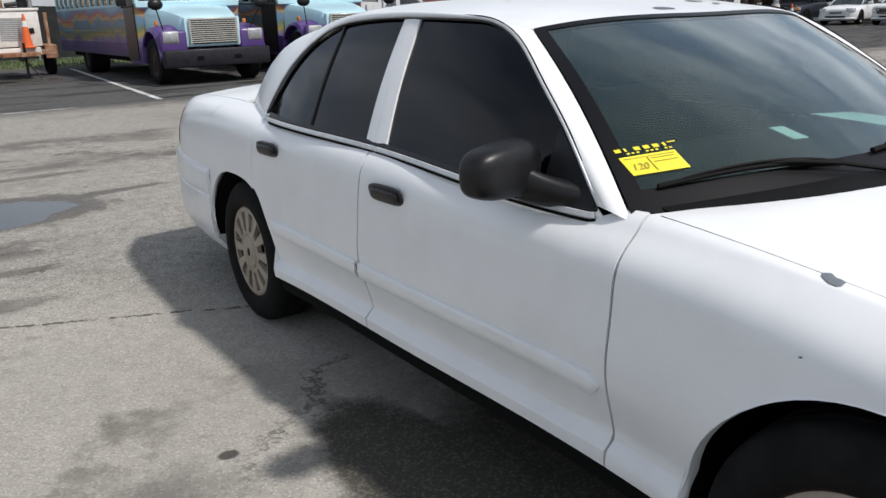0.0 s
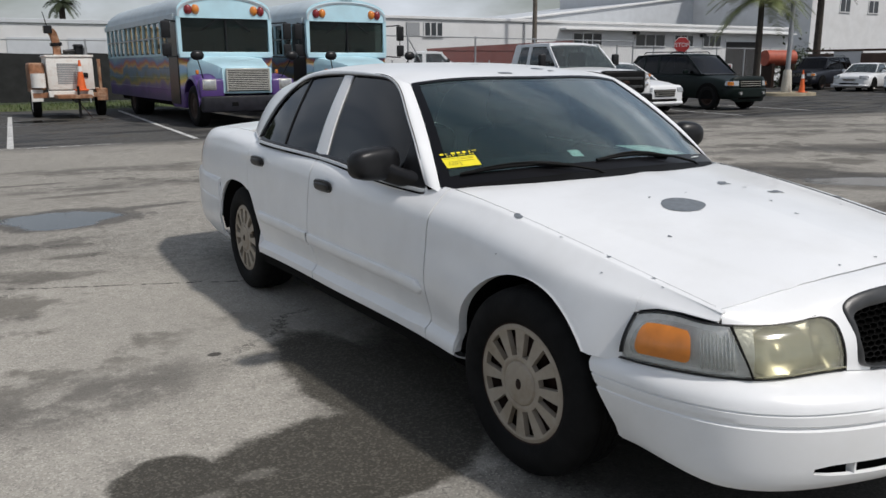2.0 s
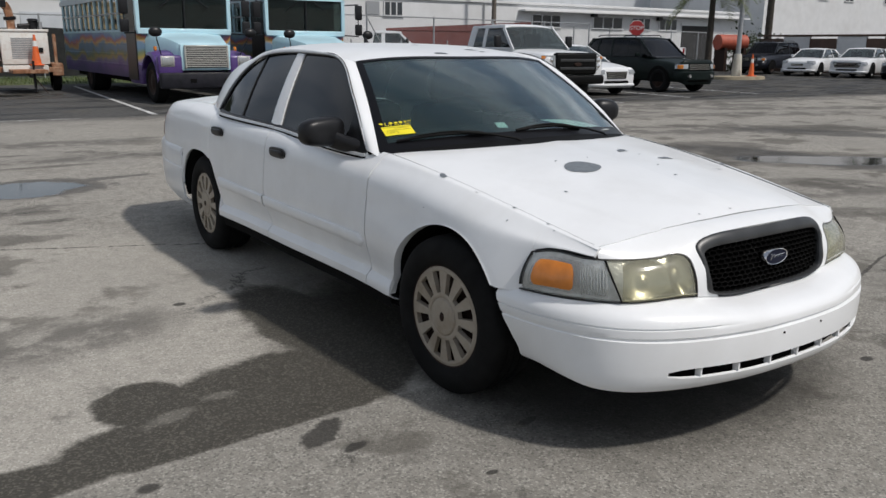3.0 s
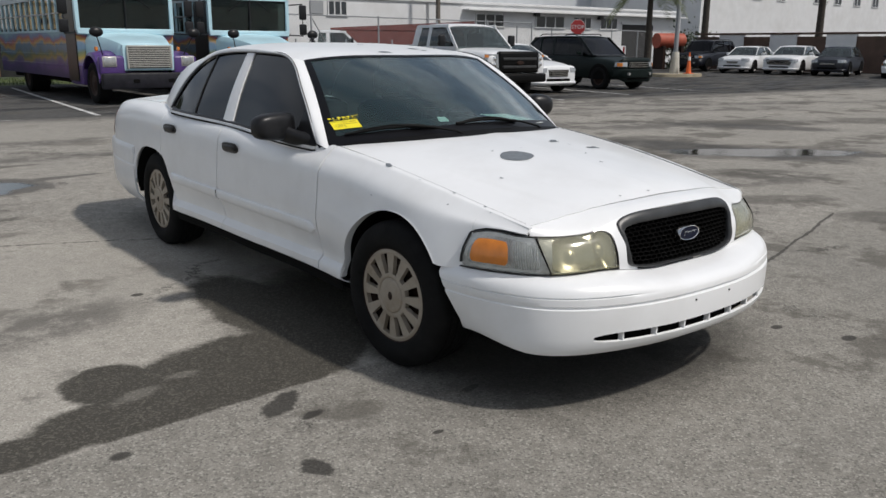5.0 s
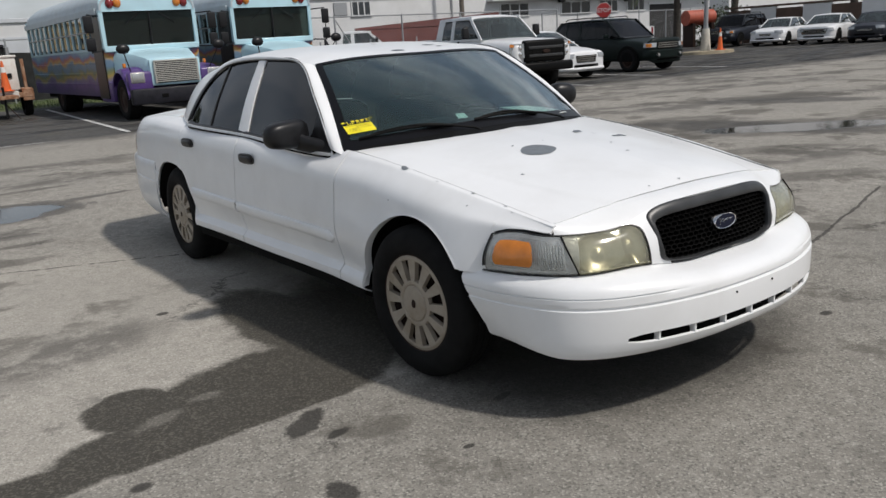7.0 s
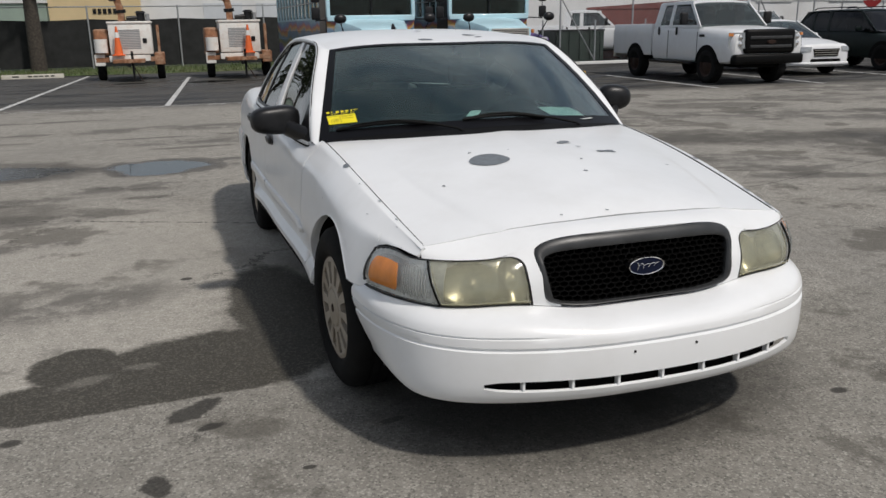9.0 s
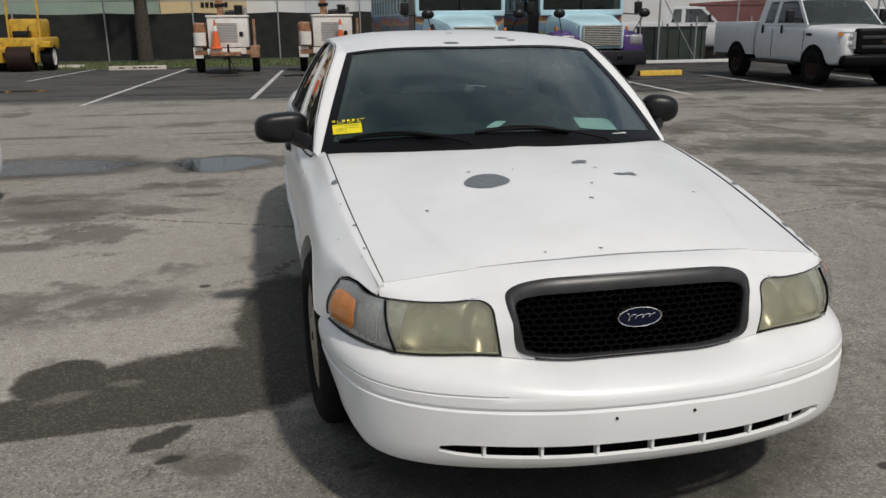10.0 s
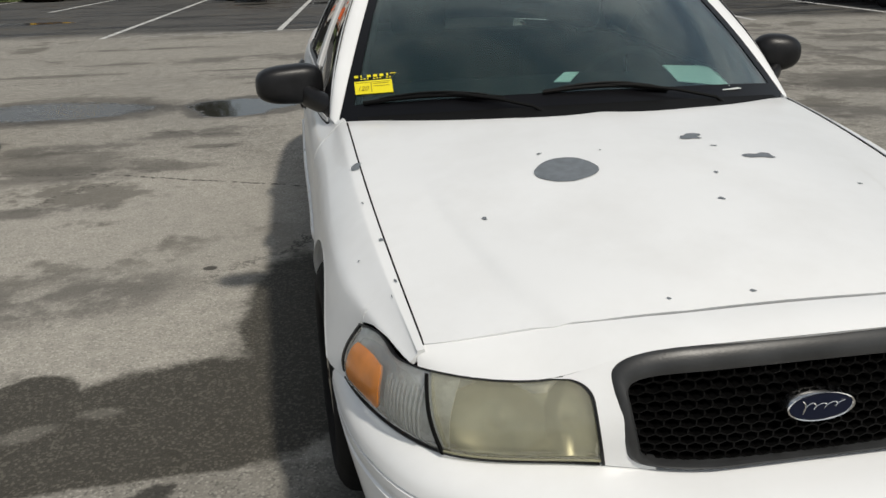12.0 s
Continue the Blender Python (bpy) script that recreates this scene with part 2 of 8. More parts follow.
def lathe(bm, prof, seg=40, axis="x"):
    """Turns a profile of (along, radius) round the axis."""
    rows = []
    for k in range(seg + 1):
        a = 2 * math.pi * k / seg
        if axis == "x":
            rows.append([(h, r * math.sin(a), r * math.cos(a)) for h, r in prof])
        else:
            rows.append([(r * math.cos(a), r * math.sin(a), h) for h, r in prof])
    grid(bm, rows)
    bmesh.ops.remove_doubles(bm, verts=bm.verts, dist=1e-5)
    bmesh.ops.recalc_face_normals(bm, faces=bm.faces)
    return bm


def blob_outline(cx, cy, rx, ry, seed, n=22, rough=0.18, turn=0.0):
    """An uneven closed outline in the plane."""
    rnd = random.Random(seed)
    ph = [rnd.uniform(0, 6.28) for _ in range(4)]
    out = []
    for k in range(n):
        a = 2 * math.pi * k / n
        r = 1 + rough * sum(math.sin((j + 2) * a + ph[j]) / (j + 1) for j in range(4)) + rnd.uniform(-rough, rough) * 0.3
        x, y = rx * r * math.cos(a), ry * r * math.sin(a)
        c, s = math.cos(turn), math.sin(turn)
        out.append((cx + c * x - s * y, cy + s * x + c * y))
    return out


# ---- the white saloon: its surface, in its own axes (nose towards -y, right side at -x) ----
AXF, AXR, AXZ, ARCH = -1.456, 1.456, 0.335, 0.384
# control lines of the section, from the middle of the bonnet or boot lid down to the sill
ZC = cubic([-2.3, -2.19, -2.0, -1.8, -1.56, -1.2, -0.95, -0.5, 0.3, 1.2, 1.7, 2.0, 2.4, 2.65, 2.78], [0.765, 0.815, 0.862, 0.895, 0.932, 0.972, 0.995, 1.005, 1.005, 1.015, 1.03, 1.035, 1.028, 1.010, 0.985])
XG = cubic([-2.14, -1.84, -1.456, -1.0, -0.8, -0.3, 0.3, 1.2, 1.7, 2.1, 2.5, 2.78], [0.700, 0.728, 0.757, 0.778, 0.785, 0.80, 0.80, 0.78, 0.76, 0.75, 0.72, 0.66])
ZG = cubic([-2.14, -1.84, -1.456, -1.0, -0.8, -0.3, 0.3, 1.2, 1.7, 2.1, 2.5, 2.78], [0.748, 0.802, 0.866, 0.924, 0.940, 0.955, 0.975, 0.993, 1.000, 0.998, 0.980, 0.950])
XB = cubic([-2.14, -1.84, -1.456, -1.0, -0.8, -0.7, 0.18, 1.22, 1.7, 2.1, 2.5, 2.78], [0.716, 0.758, 0.795, 0.822, 0.838, 0.845, 0.875, 0.88, 0.868, 0.85, 0.80, 0.71])
ZB = cubic([-2.14, -1.84, -1.456, -1.0, -0.8, -0.7, 0.18, 1.22, 1.7, 2.1, 2.5, 2.78], [0.740, 0.795, 0.856, 0.896, 0.900, 0.902, 0.946, 0.968, 0.978, 0.976, 0.955, 0.920])
X4 = cubic([-2.14, -1.84, -1.456, -1.0, -0.8, 0.18, 0.9, 1.46, 2.0, 2.45, 2.78], [0.727, 0.795, 0.845, 0.870, 0.883, 0.914, 0.926, 0.924, 0.905, 0.865, 0.755])
Z4 = cubic([-2.14, -1.84, -1.456, -1.0, -0.8, 0.18, 0.9, 1.46, 2.0, 2.45, 2.78], [0.727, 0.765, 0.812, 0.848, 0.855, 0.898, 0.915, 0.918, 0.91, 0.885, 0.85])
X5 = cubic([-2.14, -1.95, -1.84, -1.456, -1.0, -0.8, 0.0, 0.9, 1.46, 2.0, 2.45, 2.78], [0.732, 0.80, 0.835, 0.888, 0.901, 0.911, 0.938, 0.952, 0.953, 0.936, 0.895, 0.79])
X6 = cubic([-2.14, -1.95, -1.84, -1.456, -1.0, -0.8, 0.0, 0.9, 1.46, 2.0, 2.45, 2.78], [0.74, 0.815, 0.868, 0.925, 0.920, 0.920, 0.943, 0.957, 0.962, 0.948, 0.905, 0.80])
X7 = cubic([-1.95, -1.84, -1.456, -1.0, -0.8, 0.0, 0.9, 1.46, 2.0, 2.45, 2.78], [0.82, 0.878, 0.930, 0.895, 0.885, 0.903, 0.923, 0.960, 0.945, 0.895, 0.79])
X8 = cubic([-1.95, -1.84, -1.456, -1.0, -0.8, 0.0, 0.9, 1.46, 2.0, 2.45, 2.78], [0.79, 0.85, 0.895, 0.872, 0.866, 0.88, 0.90, 0.925, 0.90, 0.84, 0.73])


def section(y):
    """The half outline of the body at y, as (x, z) splines over 0 to 8."""
    ky = max(y, -1.95)
    xs = [0.0, XG(y) * 0.52, XG(y), XB(y), X4(y), X5(y), X6(y), X7(ky), X8(ky)]
    zs = [ZC(y), ZC(y) - (ZC(y) - ZG(y)) * 0.30, ZG(y), ZB(y), Z4(y), 0.72, 0.57, 0.42, 0.24]
    zs[5] = -math.log(math.exp(-0.72 * 45) + math.exp(-(Z4(y) - 0.02) * 45)) / 45
    zs[6] = min(0.57, zs[5] - 0.05)
    k = [0, 1, 2, 2.5, 3, 4, 5, 6, 7]
    return cubic(k, xs), cubic(k, zs)


SECTIONS = {}


def body_at(y, s, side=-1):
    key = round(y, 4)
    if key not in SECTIONS:
        SECTIONS[key] = section(y)
    fx, fz = SECTIONS[key]
    x, z = fx(s), fz(s)
    if abs(y) < 1.16 and z < 0.41:
        # the sill's flare below its crease
        k = min(1.0, max(0.0, (0.402 - z) / 0.045))
        x += 0.040 * k * k * (3 - 2 * k) * min(1.0, (1.16 - abs(y)) / 0.10)
    return (side * x, y, z)


def s_of_z(y, z, lo=2.0, hi=7.0):
    for _ in range(26):
        mid = (lo + hi) / 2
        if body_at(y, mid)[2] > z:
            lo = mid
        else:
            hi = mid
    return (lo + hi) / 2


def arch_z(y, c):
    if c > 0:
        return AXZ + 0.376 * max(0.0, 1 - abs((y - c) / ARCH) ** 2.7) ** 0.37
    d = ARCH**2 - (y - c) ** 2
    return AXZ + math.sqrt(d) if d > 0 else 0.0


def side_panel(y0, y1, s_top, z_bottom, side, rows=14, ys=None, thick=0.012):
    """A panel of the flank between y0 and y1, from the section's s_top down to z_bottom(y)."""
    pts = []
    for y in ys:
        b = s_of_z(y, z_bottom(y))
        t = s_top(y) if callable(s_top) else s_top
        pts.append([body_at(y, t + (b - t) * k / rows, side) for k in range(rows + 1)])
    return shell(pts, thick, (side, 0, 0.2))


def spread(a, b, n):
    return [a + (b - a) * k / n for k in range(n + 1)]


def arch_ys(c, a0=0.0, a1=math.pi, n=26):
    return [c - ARCH * math.cos(a0 + (a1 - a0) * k / n) for k in range(n + 1)]


SILL = 0.325


def fender_bottom(y):
    if y < -1.912:
        return wing_edge(y)
    if y < -1.9105:
        return 0.708 - (y + 1.912) / 0.0015 * 0.16
    if y < AXF - ARCH:
        return 0.548
    if y < AXF + ARCH:
        return max(arch_z(y, AXF), SILL if y > AXF else 0.548)
    return SILL


wing_edge = lin([-2.14, -2.118, -2.04, -1.972, -1.912], [0.722, 0.722, 0.728, 0.725, 0.708])


def quarter_bottom(y):
    if y < AXR - ARCH:
        return SILL
    if y < AXR + ARCH:
        return max(arch_z(y, AXR), SILL if y < AXR else 0.44)
    return 0.685


def wing_x(y, z):
    """The half width of the wing where it meets the lamp."""
    return abs(body_at(y, s_of_z(y, z))[0]) - 0.001


def nose_curve(pts):
    u = np.linspace(0, 1, len(pts))
    fx, fy, fz = (cubic(u, [p[i] for p in pts]) for i in range(3))
    return lambda t: (fx(t), fy(t), fz(t))


# three lines round the nose, from the middle to the front of the wheel arch: under the lamps, over the lamps, and the bumper's bulge
LOW = nose_curve([(0, -2.352, 0.546), (0.2, -2.346, 0.548), (0.345, -2.328, 0.562), (0.46, -2.308, 0.573), (0.58, -2.277, 0.571), (0.68, -2.230, 0.569), (0.75, -2.15, 0.567), (0.800, -2.055, 0.565), (0.833, -1.968, 0.564), (0.853, -1.893, 0.564)])
TOP = nose_curve([(0, -2.292, 0.784), (0.2, -2.286, 0.781), (0.345, -2.268, 0.763), (0.46, -2.252, 0.725), (0.56, -2.226, 0.713), (0.645, -2.185, 0.711), (wing_x(-2.118, 0.722), -2.118, 0.716), (wing_x(-2.040, 0.728), -2.040, 0.722), (wing_x(-1.972, 0.725), -1.972, 0.720), (wing_x(-1.912, 0.708), -1.908, 0.702)])
BULGE = nose_curve([(0, -2.50, 0.42), (0.2, -2.492, 0.42), (0.35, -2.468, 0.42), (0.47, -2.436, 0.42), (0.59, -2.387, 0.42), (0.69, -2.322, 0.42), (0.77, -2.235, 0.42), (0.828, -2.12, 0.42), (0.868, -1.99, 0.42), (0.893, -1.845, 0.42)])


def u_of_x(curve, x):
    lo, hi = 0.0, 1.0
    for _ in range(30):
        mid = (lo + hi) / 2
        lo, hi = (mid, hi) if curve(mid)[0] < x else (lo, mid)
    return (lo + hi) / 2


def face_at(u, v, side=-1, lift=0.0):
    """A place on the nose between the line under the lamps (v = 0) and over them (v = 1)."""
    a, b = np.array(LOW(u)), np.array(TOP(u))
    p = a + (b - a) * v
    d = np.array(LOW(min(u + 0.01, 1))) - np.array(LOW(max(u - 0.01, 0)))
    out = np.array([-d[1], d[0], 0.0])
    out = -out / np.linalg.norm(out) if out[1] > 0 else out / np.linalg.norm(out)
    if out[0] < -1e-3:
        out = -out
    p = p + out * (lift + 0.022 * math.sin(math.pi * v))
    return (side * p[0], p[1], p[2])


def hood_crease(x, y):
    """The middle of the bonnet stands a little proud of its sides, towards the nose."""
    mid = float(np.interp(y, [-2.19, -2.03, -1.7, -1.3], [0.430, 0.500, 0.575, 0.62]))
    fade = float(np.interp(y, [-1.85, -1.25], [1.0, 0.0]))
    return 0.008 * fade / (1 + math.exp(min(60, (abs(x) - mid) / 0.0065)))


def hood_edge(x):
    """How far forward the bonnet's front edge lies."""
    return float(np.interp(abs(x), [0, 0.2, 0.36, 0.42, 0.46, 0.6, 0.72], [-2.205, -2.200, -2.185, -2.172, -2.158, -2.138, -2.118]))


def bumper_at(u, z, side=-1, lift=0.0):
    base, low = np.array(BULGE(u)), np.array(LOW(u))
    back = lin([0.262, 0.280, 0.305, 0.345, 0.39, 0.43, 0.452, 0.456, 0.462, 0.467, 0.490, 0.510, 0.530, 0.545, 0.558, 0.567, 0.574],
               [0.36, 0.16, 0.06, 0.02, 0.0, 0.0, 0.005, 0.10, 0.10, 0.04, 0.05, 0.10, 0.22, 0.40, 0.64, 0.86, 1.05])(z)
    p = base + (low - base) * back
    d = np.array(BULGE(min(u + 0.01, 1))) - np.array(BULGE(max(u - 0.01, 0)))
    out = np.array([-d[1], d[0], 0.0])
    out = out / np.linalg.norm(out)
    if out[1] > 0 and out[0] < 0.2 or out[0] < -1e-3:
        out = -out
    if abs(z - 0.497) < 0.0018:
        lift = lift - 0.006 * min(1.0, max(0.0, (base[0] - 0.385) / 0.05))
    p = p + out * lift
    # towards the wheel the lower part tucks in and forward
    tuck = max(0.0, (u - 0.68) / 0.32) * max(0.0, (0.53 - z) / 0.26) ** 1.3
    p = p + np.array((-0.058, -0.040, 0.0)) * tuck
    # its end follows the wheel arch
    p[1] += max(0.0, (u - 0.85) / 0.15) ** 2 * max(0.0, AXF - math.sqrt(max(0.0, ARCH**2 - (z - AXZ) ** 2)) - 0.004 + 1.850)
    if z < 0.44:
        # the lower edge rises towards the wheel
        k = min(1.0, max(0.0, (u - 0.60) / 0.40))
        z = 0.44 - (0.44 - z) * (1 - 0.27 * k * k * (3 - 2 * k))
    drop = (low[2] - 0.574) * min(1.0, max(0.0, (z - 0.48) / 0.094))
    return (side * p[0], p[1], z + drop + (-0.02 * u**6 if z < 0.33 else 0))


def roof_at(a, b):
    """The roof: a from the front to the rear edge, b from the right (-1) to the left (1)."""
    y = -0.245 - 0.10 * (1 - b * b) + a * (1.43 + 0.12 * (1 - b * b))
    zc = cubic([-0.4, -0.2, 0.2, 0.6, 0.95, 1.3], [1.350, 1.388, 1.425, 1.434, 1.422, 1.380])(y)
    w, edge = ROOF_W(y), ROOF_Z(y)
    return (b * w, y, zc - (zc - edge) * (abs(b) ** 3.2))


ROOF_W = cubic([-0.4, -0.24, 0.0, 0.36, 0.8, 1.2, 1.3], [0.618, 0.630, 0.640, 0.645, 0.636, 0.612, 0.602])
ROOF_Z = cubic([-0.4, -0.24, 0.0, 0.3, 0.7, 1.0, 1.2, 1.3], [1.305, 1.336, 1.374, 1.394, 1.394, 1.366, 1.326, 1.300])
BELT_X = cubic([-0.8, -0.7, 0.18, 1.22, 1.5, 1.75], [0.814, 0.838, 0.866, 0.870, 0.806, 0.715])
BELT_Z = cubic([-0.8, -0.7, 0.18, 1.22, 1.75], [0.914, 0.918, 0.960, 0.984, 0.998])


def house_at(y, z, side=-1, lift=0.0):
    """The flank of the glasshouse at a place along the car and a height."""
    z0, z1 = BELT_Z(y), 1.372
    t = (z - z0) / (z1 - z0)
    x1 = 0.668 - 0.022 * ((y - 0.3) / 0.9) ** 2
    x = BELT_X(y) + (x1 - BELT_X(y)) * t + 0.012 * math.sin(math.pi * min(max(t, 0), 1)) + lift * 0.88
    return (side * x, y, z + lift * 0.48)


def window_outline():
    """The rim of the side windows as (y, z): up the screen pillar, along the roof, down the rear pillar and back along the belt."""
    top = [(-0.728, 0.925), (-0.58, 1.080), (-0.44, 1.188), (-0.32, 1.272), (-0.22, 1.324), (-0.11, 1.355), (0.05, 1.366), (0.35, 1.372), (0.6, 1.368), (0.78, 1.356), (0.91, 1.329), (1.03, 1.270), (1.125, 1.183), (1.182, 1.085), (1.212, 0.998)]
    k = list(range(len(top)))
    fy, fz = cubic(k, [p[0] for p in top]), cubic(k, [p[1] for p in top])
    out = [(fy(t), fz(t)) for t in spread(0, len(top) - 1, 84)]
    out += [(y, BELT_Z(y) + 0.002) for y in spread(1.195, -0.712, 56)]
    for _ in range(2):
        out = [((1 - w) * p[0] + w * q[0], (1 - w) * p[1] + w * q[1]) for p, q in zip(out, out[1:] + out[:1]) for w in (0.25, 0.75)]
    return out


RIM = window_outline()
RIM_OUT = []
for k in range(len(RIM)):
    p, q = RIM[(k - 2) % len(RIM)], RIM[(k + 2) % len(RIM)]
    d = math.dist(p, q)
    RIM_OUT.append((-(q[1] - p[1]) / d, (q[0] - p[0]) / d))


def rim_point(k, off, side, lift):
    p, n = RIM[k % len(RIM)], RIM_OUT[k % len(RIM)]
    return house_at(p[0] + n[0] * off, p[1] + n[1] * off, side, lift)


def rim_band(cuts, side, first=0, last=None, thick=0.006):
    """A moulding that follows the windows' rim: cuts of (offset outwards, lift)."""
    last = len(RIM) if last is None else last
    return shell([[rim_point(k, o(k) if callable(o) else o, side, l) for o, l in cuts] for k in range(first, last + 1)], thick, (side, 0, 0.3))


def frame_outer(side):
    """The outer edge of the glasshouse's side frame, as a line beside each stretch of the rim."""
    line = [glass_at(g, side * 1.0, -0.002) for g in spread(-0.04, 1.0, 30)]
    line += [roof_at(a, side) for a in spread(0.02, 1.0, 40)]
    line += [back_at(a, side * 1.0, 0.002) for a in spread(0.03, 1.0, 24)]
    belt = [(side * (BELT_X(y) + 0.004), y, BELT_Z(y) - 0.030) for y in spread(1.73, -0.76, 60)]
    return line, belt


def glass_at(a, b, lift=0.0):
    """The windscreen: a from the cowl (0) to the roof (1), b across."""
    top = np.array(roof_at(0, b))
    low = np.array((b * 0.806, -0.795 - 0.26 * (1 - b * b), 0.932 + 0.055 * (1 - b * b)))
    p = low + (top - low) * a
    p = p + np.array((0, -0.55, 0.83)) * (0.022 * math.sin(math.pi * a) + lift)
    return tuple(p)


def back_at(a, b, lift=0.0):
    """The rear window: a from the roof (0) to the boot (1)."""
    top = np.array(roof_at(1, b))
    low = np.array((b * 0.712, 1.745 + 0.10 * (1 - b * b), 1.000 + 0.025 * (1 - b * b)))
    p = top + (low - top) * a
    return tuple(p + np.array((0, 0.6, 0.8)) * (0.074 * math.sin(math.pi * a) + lift))


def wheel_parts(car, x, y, side):
    """A wheel: tyre, dark steel rim and a silver cover with twelve slots."""
    hub = new("wheel")
    hub.parent = car
    hub.matrix_basis = Matrix.Translation((x, y, AXZ)) @ (Matrix.Rotation(math.pi, 4, "Z") if side > 0 else Matrix.Identity(4)) @ Matrix.Rotation(radians(4.0 if y < 0 else 0.0), 4, "Z")
    # local -x points outwards
    bm = lathe(bmesh.new(), [(-0.02, 0.215), (-0.030, 0.224), (-0.038, 0.24), (-0.042, 0.268), (-0.034, 0.296), (-0.022, 0.316), (-0.008, 0.329), (0.01, 0.334), (0.03, 0.336), (0.033, 0.329), (0.041, 0.329), (0.044, 0.336), (0.07, 0.337), (0.073, 0.329), (0.081, 0.329), (0.084, 0.337), (0.11, 0.337), (0.113, 0.329), (0.121, 0.329), (0.124, 0.336), (0.16, 0.335), (0.17, 0.333), (0.20, 0.322), (0.215, 0.29), (0.21, 0.24), (0.19, 0.215)], 56)
    part("tyre", bm, RUBBER, hub)
    part("rim", lathe(bmesh.new(), [(0.03, 0.0), (0.03, 0.10), (0.05, 0.17), (0.02, 0.195), (-0.018, 0.21), (-0.024, 0.222), (-0.016, 0.226), (0.19, 0.215)], 48), STEEL, hub, "dark steel rim")
    bm = bmesh.new()
    radii = [0.012, 0.040, 0.074, 0.080, 0.084, 0.092, 0.101, 0.190, 0.198, 0.210, 0.217]
    depth = [0.0, -0.003, 0.001, 0.008, 0.004, 0.003, 0.006, 0.009, 0.006, 0.010, 0.022]
    seg, rows = 96, []
    for k in range(seg):
        a = 2 * math.pi * (k + 0.5) / seg
        rows.append([(d - 0.030, r * math.sin(a), r * math.cos(a)) for r, d in zip(radii, depth)])
    rows.append(rows[0])

    def solid(i, j):
        return not (j == 6 and i % 8 in (2, 3, 4, 5))

    def lip(i, j):
        return j == 6 and i % 8 in (2, 3, 4, 5)

    grid(bm, rows, keep=solid)
    inner = [[(p[0] + 0.022, p[1], p[2]) for p in row] for row in rows]
    for i in range(seg):
        for j in (6,):
            if lip(i, j):
                o = [rows[i][6], rows[i][7], rows[i + 1][7], rows[i + 1][6]]
                n = [inner[i][6], inner[i][7], inner[i + 1][7], inner[i + 1][6]]
                ring = [(0, 1)] if i % 8 == 2 else []
                ring += [(1, 2), (3, 0)] + ([(2, 3)] if i % 8 == 5 else [])
                for p, q in ring:
                    bm.faces.new([bm.verts.new(c) for c in (o[p], o[q], n[q], n[p])])
    bmesh.ops.remove_doubles(bm, verts=bm.verts, dist=1e-5)
    bmesh.ops.recalc_face_normals(bm, faces=bm.faces)
    cover = part("wheel_cover", bm, CAP, hub, "dusty silver plastic wheel cover with twelve slots")
    bm = bmesh.new()
    lathe(bm, [(-0.0345, 0.0), (-0.0345, 0.010), (-0.030, 0.014)], 20)
    for v in bm.verts:
        v.co.z *= 1.5
    part("emblem", bm, STEEL, hub, "small dark oval emblem")
    return hub


